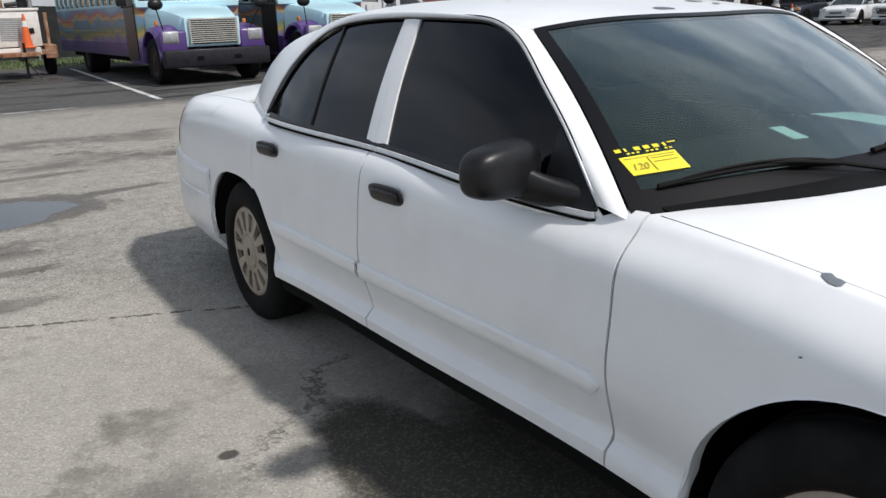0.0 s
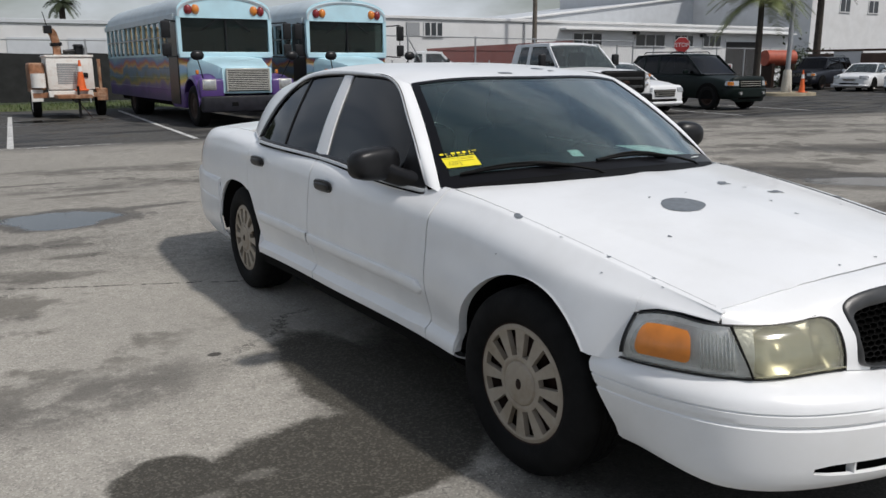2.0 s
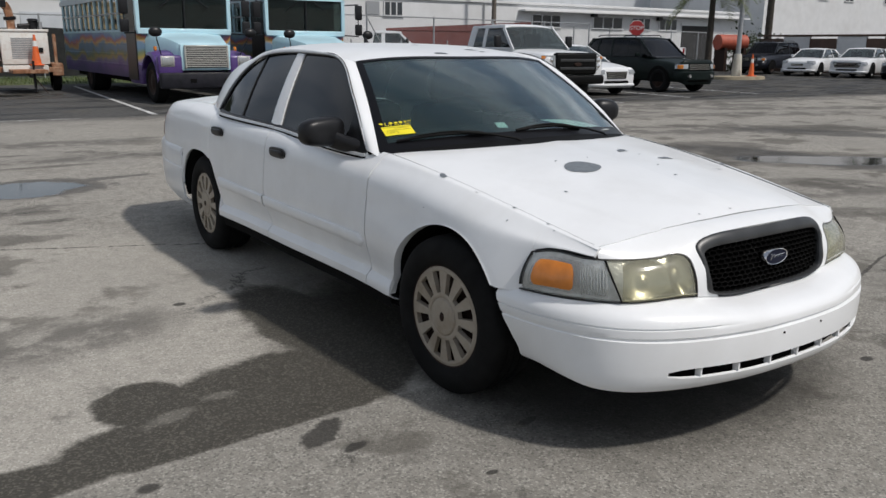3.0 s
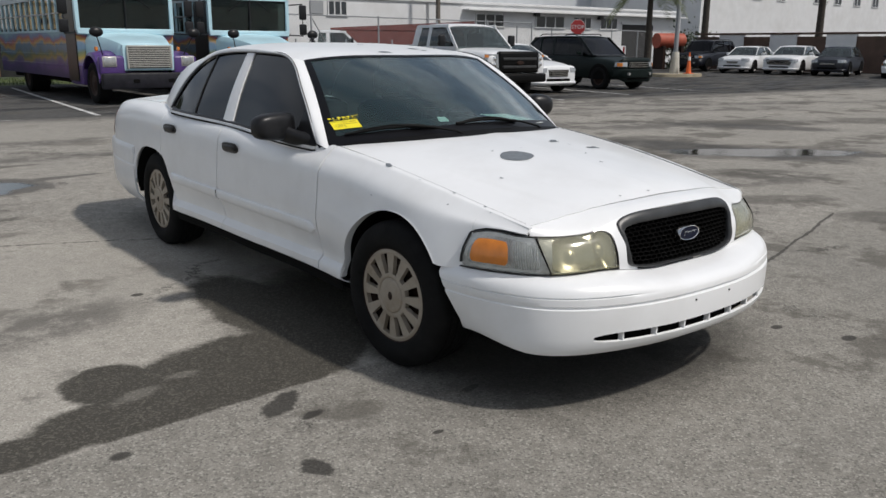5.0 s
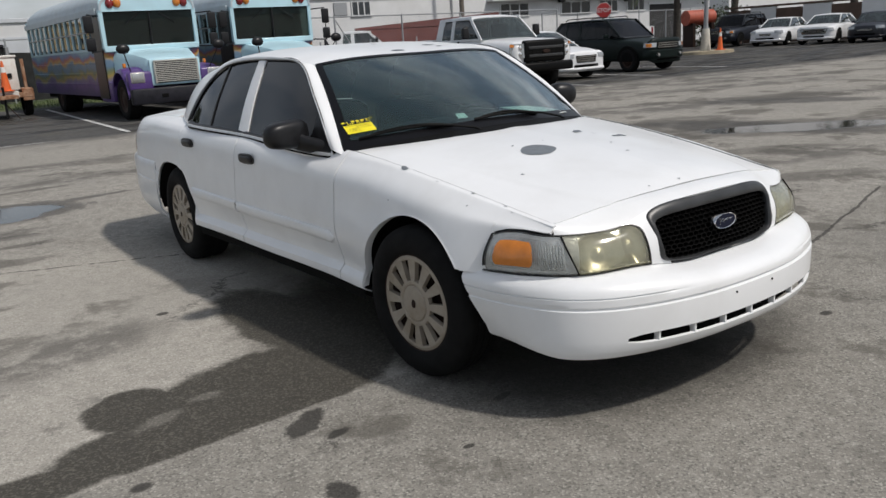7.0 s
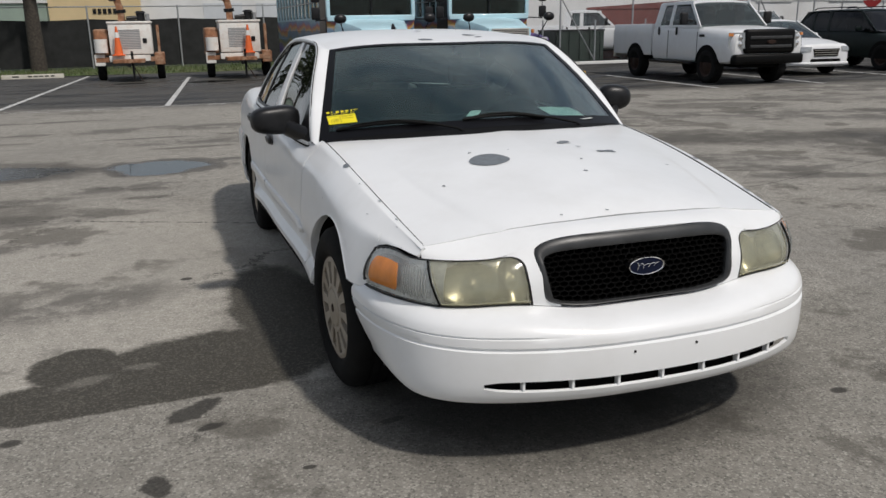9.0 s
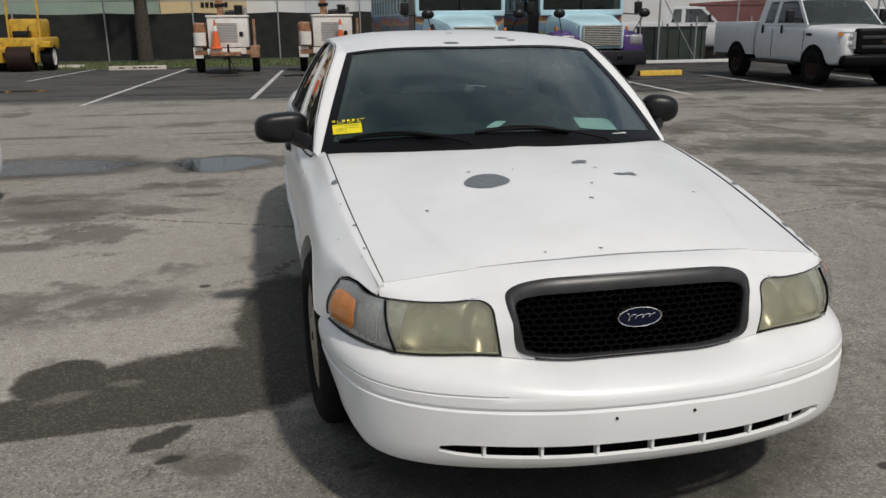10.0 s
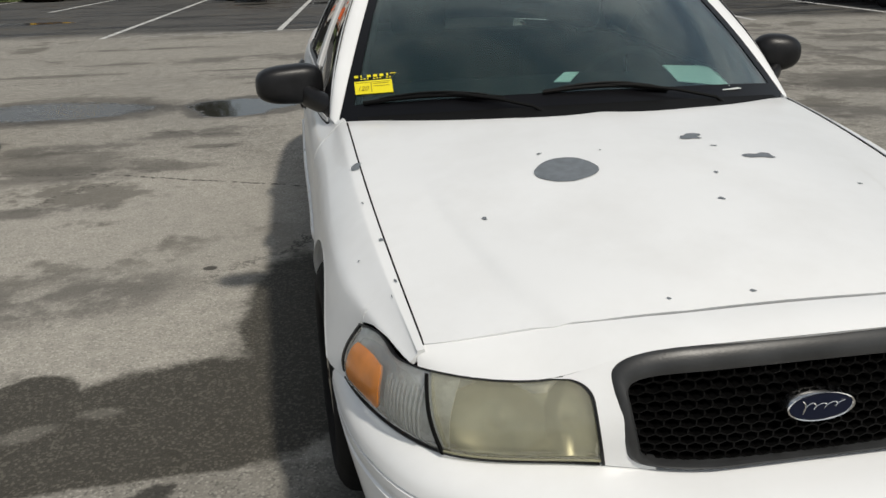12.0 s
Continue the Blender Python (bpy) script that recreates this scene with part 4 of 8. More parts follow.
        rows = [[house_at(0.758 + (z - 0.98) * 0.150 + q, z, side, 0.001) for q in (-0.006, 0.006)] for z in spread(0.985, 1.362, 10)]
        part("pane_divider", shell(rows, 0.008, (side, 0, 0.3)), BLACK, back)
        # mirror with its black sail
        mir = new("door_mirror")
        mir.parent = car
        mir["label"] = "black plastic door mirror"
        bm = bmesh.new()
        bmesh.ops.create_uvsphere(bm, u_segments=28, v_segments=18, radius=1)
        for v in bm.verts:
            c = v.co.copy()
            c = Vector([math.copysign(abs(q) ** (0.62 if side < 0 else 0.78), q) for q in c])
            k = 1 - 0.10 * c.x
            v.co = Vector((c.x * 0.122 * (1 if side < 0 else 0.78), c.y * 0.066 * (1 if c.y < 0 else 0.55), c.z * (0.070 if side < 0 else 0.072) * k))
        bmesh.ops.transform(bm, matrix=Matrix.Translation((side * (0.970 if side < 0 else 0.925), -0.515, 1.014 if side < 0 else 1.045)) @ Matrix.Rotation(-side * 0.16, 4, "Z") @ (Matrix.Scale(-1, 4, (1, 0, 0)) if side < 0 else Matrix.Identity(4)), verts=bm.verts)
        part("mirror_housing", bm, BLACK, mir, recalc=True)
        bm = bmesh.new()
        rows = []
        for t in spread(0, 1, 8):
            c = Vector((side * (0.815 + 0.115 * t), -0.625 + 0.105 * t, 0.948 + 0.040 * t * t))
            ry, rz = 0.070 - 0.024 * t, 0.034 + 0.016 * t
            rows.append([tuple(c + Vector((0, ry * math.cos(q), rz * math.sin(q)))) for q in spread(0, 2 * math.pi, 20)])
        grid(bm, rows)
        rows = [[house_at(-0.712 + 0.165 * i / 6, BELT_Z(-0.7) + 0.006 + max(0.004, rim_top(-0.712 + 0.165 * i / 6) - 0.012 - BELT_Z(-0.7)) * j / 5, side, 0.007) for j in range(6)] for i in range(7)]
        shell(rows, 0.012, (side, 0, 0), bm)
        part("mirror_arm", bm, BLACK, mir, recalc=True)
        rows = [[(side * ((0.958 if side < 0 else 0.925) + (0.078 if side < 0 else 0.06) * i), -0.476, (1.014 if side < 0 else 1.045) + 0.042 * j) for j in (-1, 1)] for i in (-1, 1)]
        part("mirror_glass", shell(rows, 0.004, (0, 1, 0)), CHROME, mir)
        # wheels
        for c, x in ((AXF, 0.868), (AXR, 0.895)):
            wheel_parts(car, side * x, c, side)
        # tail lamps
        rows = []
        for i in range(9):
            y = 2.60 + 0.17 * i / 8
            rows.append([tuple(np.array(body_at(y, s_of_z(y, 0.71 + 0.20 * j / 6), side)) + np.array((side * 0.005, 0.004, 0))) for j in range(7)])
        part("tail_lamp", shell(rows, 0.02, (side, 0.3, 0)), LENS_WINE, car, "dull red tail lamp")

    # roof, glass and rear
    rows = [[roof_at(a / 30, -1 + 2 * b / 30) for b in range(31)] for a in range(31)]
    part("roof", shell(rows, 0.02, (0, 0, 1)), PAINT, car)
    rows = [[glass_at(-0.03 + 1.03 * a / 16, -0.997 + 1.994 * b / 30) for b in range(31)] for a in range(17)]
    part("windscreen", shell(rows, 0.005, (0, -0.5, 0.8)), WINDSHIELD, car, "lightly tinted windscreen")
    for b0, b1, a0, a1 in ((-0.997, -0.950, -0.03, 1.0), (0.950, 0.997, -0.03, 1.0), (-0.951, 0.951, 0.970, 1.0), (-0.951, 0.951, -0.06, 0.075)):
        rows = [[glass_at(a0 + (a1 - a0) * i / 12, b0 + (b1 - b0) * j / 24, 0.003) for j in range(25)] for i in range(13)]
        part("screen_border", shell(rows, 0.005, (0, -0.5, 0.8)), BORDER, car, "black windscreen border")
    rows = [[(b * 0.80, -0.83 - 0.26 * (1 - b * b) - 0.10 * a, 0.928 + 0.055 * (1 - b * b) - 0.022 * a) for a in (-0.3, 0.3, 1.0)] for b in spread(-0.93, 0.93, 24)]
    part("cowl", shell(rows, 0.01, (0, 0, 1)), WIPER, car, "black plastic cowl under the wipers")
    rows = [[back_at(a / 12, -1 + 2 * b / 24) for b in range(25)] for a in range(13)]
    part("rear_window", shell(rows, 0.006, (0, 0.6, 0.8)), TINT_DEEP, car, "nearly black tinted rear window")
    rows = []
    for k in range(25):
        b = -1 + 2 * k / 24
        s = 1.985 * abs(b)
        y0 = 1.742 + 0.10 * (1 - b * b)
        rows.append([body_at(y0 + (2.765 - y0) * i / 20, s, -1 if b < 0 else 1) for i in range(21)])
    part("boot_lid", shell(rows, 0.014, (0, 0, 1)), PAINT, car)
    rows = []
    for k in range(25):
        b = -1 + 2 * k / 24
        top = np.array(body_at(2.768, 1.985 * abs(b), -1 if b < 0 else 1))
        rows.append([tuple(top + np.array((0, 0.085 * (1 - b * b) * math.sin(min(1, i / 3) * 1.4), -0.03 * i * (0.2 if i < 2 else 1)))) for i in range(11)])
    part("tail_panel", shell(rows, 0.02, (0, 1, 0)), PAINT, car)
    bm = bmesh.new()
    for side in (-1, 1):
        rows = []
        for k in range(25):
            a = k / 24
            if a < 0.6:
                y = AXR + ARCH - 0.006 + (2.568 - AXR - ARCH) * a / 0.6
                x = X6(y) + 0.012
            else:
                g = (a - 0.6) / 0.4
                y, x = 2.562 + 0.34 * math.sin(g * math.pi / 2), (X6(2.55) + 0.012) * math.cos(g * math.pi / 2) ** 0.6
            rows.append([(side * x * q, y - d, z) for z, q, d in ((0.692, 0.965, 0.01), (0.678, 0.988, 0.0), (0.65, 1.0, 0), (0.55, 1.0, 0), (0.545, 0.990, 0), (0.535, 1.0, 0), (0.42, 1.0, 0), (0.32, 0.985, 0.0), (0.25, 0.93, 0.02))])
        shell(rows, 0.014, (side, 0.4, 0), bm)
    part("rear_bumper", bm, PAINT, car)

    # wipers
    def on_glass(x, a, lift):
        return Vector(glass_at(a, x / (0.806 - 0.174 * a), lift))

    for pivot, elbow, tip, end in ((-0.20, -0.50, -0.72, -0.28), (0.44, 0.02, -0.155, 0.27)):
        wip = new("wiper")
        wip.parent = car
        wip["label"] = "black windscreen wiper"
        arm = [on_glass(pivot + 0.03, -0.05, 0.012), on_glass(pivot, -0.02, 0.020), on_glass(pivot + (elbow - pivot) * 0.35, 0.030, 0.024), on_glass(pivot + (elbow - pivot) * 0.7, 0.068, 0.024), on_glass(elbow, 0.092, 0.020)]
        part("wiper_arm", rod(arm, 0.0055, 8), WIPER, wip)
        line = [on_glass(tip + (end - tip) * t, 0.074 + 0.018 * math.sin(math.pi * t) - 0.020 * t, 0.008 + 0.008 * math.sin(math.pi * t)) for t in spread(0, 1, 12)]
        part("wiper_blade", rod(line, 0.0075), WIPER, wip)
        bow = [on_glass(tip + (end - tip) * t, 0.078 + 0.018 * math.sin(math.pi * t) - 0.020 * t, 0.010 + 0.018 * math.sin(math.pi * t)) for t in spread(0.12, 0.88, 10)]
        part("wiper_bow", rod(bow, 0.004, 6), WIPER, wip)
    tube_bm = tube(bmesh.new(), roof_at(0.72, 0.0), Vector(roof_at(0.72, 0.0)) + Vector((0, 0.02, 0.035)), 0.018, 12, 0.008)
    part("aerial_base", tube_bm, BLACK, car, "small black roof aerial base")

    # interior
    inside = new("interior")
    inside.parent = car
    inside["label"] = "dark cloth and plastic interior"
    rows = [[(b * 0.76, -0.76 - 0.25 * (1 - b * b) + (0.40 + 0.25 * (1 - b * b)) * a, 0.945 + 0.035 * math.sin(a * 2.4) + 0.022 * (1 - b * b) - 0.10 * max(0, a - 0.8) / 0.2) for a in spread(0, 1, 10)] for b in spread(-1, 1, 20)]
    part("dashboard", shell(rows, 0.03, (0, 0, 1)), CLOTH, inside)
    rows = [[tuple(np.array(roof_at(0.03 + 0.94 * a / 12, -0.95 + 1.9 * b / 12)) - (0, 0, 0.032)) for b in range(13)] for a in range(13)]
    part("headliner", shell(rows, 0.006, (0, 0, -1)), CLOTH, inside)
    for side in (-1, 1):
        post = [Vector(glass_at(g, side * 0.955, -0.040)) for g in spread(0.02, 0.98, 12)]
        part("pillar_lining", rod(post, 0.024, 10), CLOTH, inside)
    for x in (-0.38, 0.38):
        seat = bmesh.new()
        box(seat, (x - 0.26, -0.15, 0.40), (x + 0.26, 0.38, 0.56), 0.06, 3)
        box(seat, (x - 0.26, 0.28, 0.52), (x + 0.26, 0.46, 1.06), 0.07, 3)
        part("front_seat", seat, CLOTH, inside)
        part("headrest", box(bmesh.new(), (x - 0.13, 0.34, 1.08), (x + 0.13, 0.44, 1.25), 0.04, 3), CLOTH, inside)
    part("rear_seat", box(box(bmesh.new(), (-0.66, 0.95, 0.38), (0.66, 1.45, 0.56), 0.06, 3), (-0.66, 1.36, 0.5), (0.66, 1.55, 0.98), 0.06, 3), CLOTH, inside)
    part("parcel_shelf", box(bmesh.new(), (-0.68, 1.5, 0.95), (0.68, 1.75, 0.97)), CLOTH, inside)
    bm = bmesh.new()
    lathe(bm, [(0.018 * math.cos(a), 0.185 + 0.014 * math.sin(a)) for a in spread(0, 2 * math.pi, 8)], 32, "z")
    box(bm, (-0.17, -0.02, -0.03), (0.17, 0.02, 0.0))
    bmesh.ops.transform(bm, matrix=Matrix.Translation((0.38, -0.30, 0.90)) @ Matrix.Rotation(radians(-62), 4, "X"), verts=bm.verts)
    part("steering_wheel", bm, CLOTH, inside)
    bm = box(bmesh.new(), (-0.12, -0.23, 1.245), (0.12, -0.21, 1.30), 0.01, 2)
    part("rear_view_mirror", bm, CLOTH, inside)
    return car


hero = saloon("white four-door saloon with grey primer patches on wet concrete")


# ---- ground ----
def ground_material():
    m = bpy.data.materials.new("worn_concrete")
    m.use_nodes = True
    n, l = m.node_tree.nodes, m.node_tree.links
    p = n["Principled BSDF"]
    geo = n.new("ShaderNodeNewGeometry")

    def noise_of(scale, detail=6, rough=0.55):
        t = n.new("ShaderNodeTexNoise")
        t.inputs["Scale"].default_value, t.inputs["Detail"].default_value, t.inputs["Roughness"].default_value = scale, detail, rough
        l.new(geo.outputs["Position"], t.inputs["Vector"])
        return t.outputs["Fac"]

    def math_of(op, a, b=None, clamp=False):
        t = n.new("ShaderNodeMath")
        t.operation, t.use_clamp = op, clamp
        for i, v in enumerate((a, b)):
            if v is None:
                continue
            if isinstance(v, (int, float)):
                t.inputs[i].default_value = v
            else:
                l.new(v, t.inputs[i])
        return t.outputs[0]

    def ramp(v, lo, hi, a=0.0, b=1.0):
        t = n.new("ShaderNodeMapRange")
        t.interpolation_type = "SMOOTHSTEP"
        for i, q in enumerate((lo, hi, a, b)):
            t.inputs[1 + i].default_value = q
        l.new(v, t.inputs[0])
        return t.outputs[0]

    def mix(f, a, b):
        t = n.new("ShaderNodeMix")
        t.data_type = "RGBA"
        for i, v in ((0, f), (6, a), (7, b)):
            if isinstance(v, tuple):
                t.inputs[i].default_value = (*v, 1)
            elif isinstance(v, (int, float)):
                t.inputs[i].default_value = v
            else:
                l.new(v, t.inputs[i])
        return t.outputs[2]

    sep = n.new("ShaderNodeSeparateXYZ")
    l.new(geo.outputs["Position"], sep.inputs[0])
    wob1, wob2 = noise_of(2.3, 7, 0.62), noise_of(7.0, 5, 0.6)
    wob3 = noise_of(26.0, 4, 0.6)
    warp = math_of("ADD", math_of("MULTIPLY", math_of("SUBTRACT", wob1, 0.5), 0.75), math_of("ADD", math_of("MULTIPLY", math_of("SUBTRACT", wob2, 0.5), 0.45), math_of("MULTIPLY", math_of("SUBTRACT", wob3, 0.5), 0.40)))

    def spot(cx, cy, rx, ry, deg=0.0, soft=0.25, wild=1.0):
        """A stain or painted shade patch of about this extent with an uneven rim: 1 inside, 0 outside."""
        c, s = math.cos(radians(deg)), math.sin(radians(deg))
        dx, dy = math_of("SUBTRACT", sep.outputs[0], cx), math_of("SUBTRACT", sep.outputs[1], cy)
        u = math_of("DIVIDE", math_of("ADD", math_of("MULTIPLY", dx, c), math_of("MULTIPLY", dy, s)), rx)
        v = math_of("DIVIDE", math_of("SUBTRACT", math_of("MULTIPLY", dy, c), math_of("MULTIPLY", dx, s)), ry)
        r = math_of("SQRT", math_of("ADD", math_of("MULTIPLY", u, u), math_of("MULTIPLY", v, v)))
        return ramp(math_of("ADD", r, math_of("MULTIPLY", warp, wild)), 1 - soft, 1 + soft, 1.0, 0.0)

    def most(*fs):
        out = fs[0]
        for f in fs[1:]:
            out = math_of("MAXIMUM", out, f)
        return out

    fine, mid, big = noise_of(210, 3, 0.7), noise_of(9, 8, 0.65), noise_of(0.55, 6, 0.6)
    vor = n.new("ShaderNodeTexVoronoi")
    vor.inputs["Scale"].default_value = 120
    l.new(geo.outputs["Position"], vor.inputs["Vector"])
    pebble = ramp(vor.outputs["Distance"], 0.1, 0.6)
    base = mix(ramp(mid, 0.3, 0.7), (0.288, 0.268, 0.234), (0.436, 0.411, 0.362))
    base = mix(ramp(fine, 0.35, 0.72), mix(0.30, base, (0.12, 0.116, 0.108)), base)
    tone = n.new("ShaderNodeSeparateColor")
    l.new(vor.outputs["Color"], tone.inputs[0])
    base = mix(ramp(tone.outputs[0], 0.66, 0.97, 0.0, 0.55), base, (0.63, 0.60, 0.535))
    base = mix(ramp(tone.outputs[1], 0.72, 0.97, 0.0, 0.70), base, (0.10, 0.096, 0.088))
    base = mix(ramp(pebble, 0.6, 1.0, 0.0, 0.22), base, (0.12, 0.117, 0.108))
    base = mix(ramp(big, 0.42, 0.72, 0.0, 0.40), base, (0.19, 0.183, 0.168))
    # small dark spots of oil and gum
    v2 = n.new("ShaderNodeTexVoronoi")
    v2.inputs["Scale"].default_value, v2.inputs["Randomness"].default_value = 1.7, 1.0
    l.new(geo.outputs["Position"], v2.inputs["Vector"])
    dots = ramp(math_of("ADD", v2.outputs["Distance"], math_of("MULTIPLY", math_of("SUBTRACT", wob2, 0.5), 0.16)), 0.030, 0.055, 1.0, 0.0)
    base = mix(math_of("MULTIPLY", dots, 0.72), base, (0.045, 0.043, 0.04))
    # the asphalt bays beyond the concrete
    bays = ramp(math_of("ADD", math_of("ADD", sep.outputs[1], math_of("MULTIPLY", sep.outputs[0], 0.12)), math_of("MULTIPLY", warp, 1.2)), 11.6, 13.2)
    streaks = n.new("ShaderNodeTexNoise")
    smap = n.new("ShaderNodeMapping")
    smap.inputs["Scale"].default_value = (0.35, 2.2, 1.0)
    streaks.inputs["Scale"].default_value, streaks.inputs["Detail"].default_value = 1.0, 6
    l.new(geo.outputs["Position"], smap.inputs["Vector"])
    l.new(smap.outputs[0], streaks.inputs["Vector"])
    asphalt = mix(ramp(mid, 0.3, 0.7), (0.060, 0.059, 0.057), (0.115, 0.112, 0.106))
    asphalt = mix(ramp(math_of("ADD", streaks.outputs["Fac"], math_of("MULTIPLY", ramp(sep.outputs[0], 1.0, 6.0), 0.06)), 0.50, 0.60), asphalt, (0.022, 0.021, 0.020))
    base = mix(bays, base, asphalt)
    # damp patches; the last two spots also paint shade beside and under the car
    damp_and_shade = most(spot(-1.38, -1.06, 0.62, 0.40, 8, 0.10, 0.55), spot(-1.98, -0.88, 0.19, 0.22, 0, 0.10, 0.6), spot(-1.9, -1.25, 0.5, 0.22, 0, 0.10, 0.4), spot(-2.9, -1.36, 1.1, 0.15, 4, 0.12, 0.5),
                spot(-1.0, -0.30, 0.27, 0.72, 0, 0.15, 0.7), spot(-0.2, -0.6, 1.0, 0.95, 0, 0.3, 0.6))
    damp_and_shade = math_of("MULTIPLY", damp_and_shade, math_of("SUBTRACT", 1.0, math_of("MULTIPLY", most(spot(-1.90, -1.07, 0.10, 0.045, 20, 0.4, 2.6), spot(-1.70, -0.98, 0.08, 0.035, 0, 0.4, 2.8)), 0.26)))
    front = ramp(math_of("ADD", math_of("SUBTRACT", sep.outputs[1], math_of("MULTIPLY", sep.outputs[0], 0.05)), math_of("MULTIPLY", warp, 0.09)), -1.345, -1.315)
    damp_and_shade = most(math_of("MULTIPLY", damp_and_shade, front), spot(-2.78, -1.50, 0.19, 0.22, 0, 0.10, 0.5), spot(-2.82, -1.90, 0.115, 0.42, -8, 0.10, 0.5))
    # the slab in front is an older, duller pour
    base = mix(math_of("SUBTRACT", 1.0, front), base, mix(0.24, base, (0.130, 0.126, 0.108)))
    # the slab beside the car, up to the dotted joint, is a paler pour
    joint = math_of("ADD", math_of("ADD", sep.outputs[1], math_of("MULTIPLY", sep.outputs[0], 0.45)), math_of("MULTIPLY", warp, 0.5))
    pale = math_of("MULTIPLY", math_of("MULTIPLY", front, ramp(joint, 1.0, 2.2, 1.0, 0.0)), ramp(sep.outputs[0], -0.5, 0.5, 1.0, 0.0))
    base = mix(math_of("MULTIPLY", pale, 0.30), base, (0.53, 0.50, 0.44))
    faint = most(spot(-3.2, 8.6, 0.9, 0.10, 3, 0.35, 2.4), spot(-1.9, 7.5, 0.7, 0.08, 0, 0.35, 2.4), spot(-3.6, 10.4, 1.2, 0.14, 0, 0.35, 2.0), spot(3.7, 3.0, 1.1, 0.28, -18, 0.35, 1.4), spot(5.4, 4.2, 1.6, 0.45, -10, 0.35, 1.4), spot(4.3, 1.6, 0.9, 0.16, -22, 0.3, 1.2), spot(6.5, 6.6, 2.2, 0.4, -12, 0.4, 1.3), spot(9.0, 8.6, 3.0, 0.35, -6, 0.4, 1.2), spot(13.0, 7.0, 3.2, 0.5, -16, 0.4, 1.2), spot(-2.7, 1.5, 0.5, 0.12, 5, 0.4, 1.3), spot(-3.3, 3.2, 0.9, 0.2, 5, 0.4, 1.3), spot(-0.4, 6.8, 1.8, 0.22, 0, 0.5, 1.3), spot(18, 9.6, 4.0, 0.35, -8, 0.4, 1.0), spot(22, 5.0, 4.0, 0.5, -20, 0.4, 1.0), spot(-2.05, 0.10, 0.5, 0.30, 10, 0.5, 1.2), spot(-2.9, 2.4, 0.8, 0.25, 0, 0.5, 1.2), spot(-1.9, 3.6, 0.6, 0.22, 0, 0.4, 1.4), spot(-4.6, 4.6, 2.0, 0.35, 0, 0.4, 0.8),
                 spot(6.3, 3.6, 1.7, 0.7, -25, 0.25, 1.8), spot(4.4, 2.4, 1.0, 0.5, -25, 0.25, 1.8), spot(9.2, 5.4, 2.4, 0.8, -20, 0.25, 1.8), spot(13.5, 9.5, 3.2, 0.9, -15, 0.25, 1.8), spot(10.5, 4.6, 3.0, 0.5, -25, 0.4, 1.0), spot(3.6, 6.6, 1.8, 0.5, -10, 0.4, 1.2), spot(5.2, 0.5, 1.0, 0.35, -20, 0.4, 1.2), spot(16, 7.5, 3.0, 0.5, -20, 0.3, 1.0),
                 spot(-1.3, 8.6, 2.2, 0.35, 0, 0.5, 1.2), spot(4.2, 9.6, 2.8, 0.4, -4, 0.5, 1.2))
    # small dark marks; the large spot paints the shade under the car's nose
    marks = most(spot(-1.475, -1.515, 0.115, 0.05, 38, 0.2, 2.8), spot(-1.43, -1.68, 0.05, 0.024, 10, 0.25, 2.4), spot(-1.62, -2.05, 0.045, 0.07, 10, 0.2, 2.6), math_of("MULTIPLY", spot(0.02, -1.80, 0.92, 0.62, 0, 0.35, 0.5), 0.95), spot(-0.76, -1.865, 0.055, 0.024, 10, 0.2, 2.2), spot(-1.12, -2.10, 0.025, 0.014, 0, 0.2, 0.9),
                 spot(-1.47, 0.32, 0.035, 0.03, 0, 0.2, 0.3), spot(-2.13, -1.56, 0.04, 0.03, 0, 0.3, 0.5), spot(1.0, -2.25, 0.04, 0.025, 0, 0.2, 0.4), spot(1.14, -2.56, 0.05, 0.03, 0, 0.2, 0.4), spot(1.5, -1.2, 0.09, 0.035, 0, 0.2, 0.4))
    base = mix(ramp(streaks.outputs["Fac"], 0.54, 0.74, 0.0, 0.14), base, (0.14, 0.132, 0.118))
    blotch = math_of("MULTIPLY", ramp(noise_of(0.95, 9, 0.66), 0.535, 0.60), ramp(math_of("ADD", noise_of(0.22, 3), math_of("MULTIPLY", ramp(sep.outputs[0], 1.5, 5.0), 0.20)), 0.44, 0.60))
    base = mix(math_of("MULTIPLY", blotch, 0.68), base, (0.100, 0.092, 0.078))
    scuff = ramp(noise_of(3.6, 9, 0.7), 0.60, 0.66)
    base = mix(math_of("MULTIPLY", scuff, 0.42), base, (0.13, 0.122, 0.108))
    base = mix(math_of("MULTIPLY", math_of("MULTIPLY", faint, ramp(noise_of(1.5, 9, 0.7), 0.40, 0.54)), 0.72), base, (0.10, 0.094, 0.085))
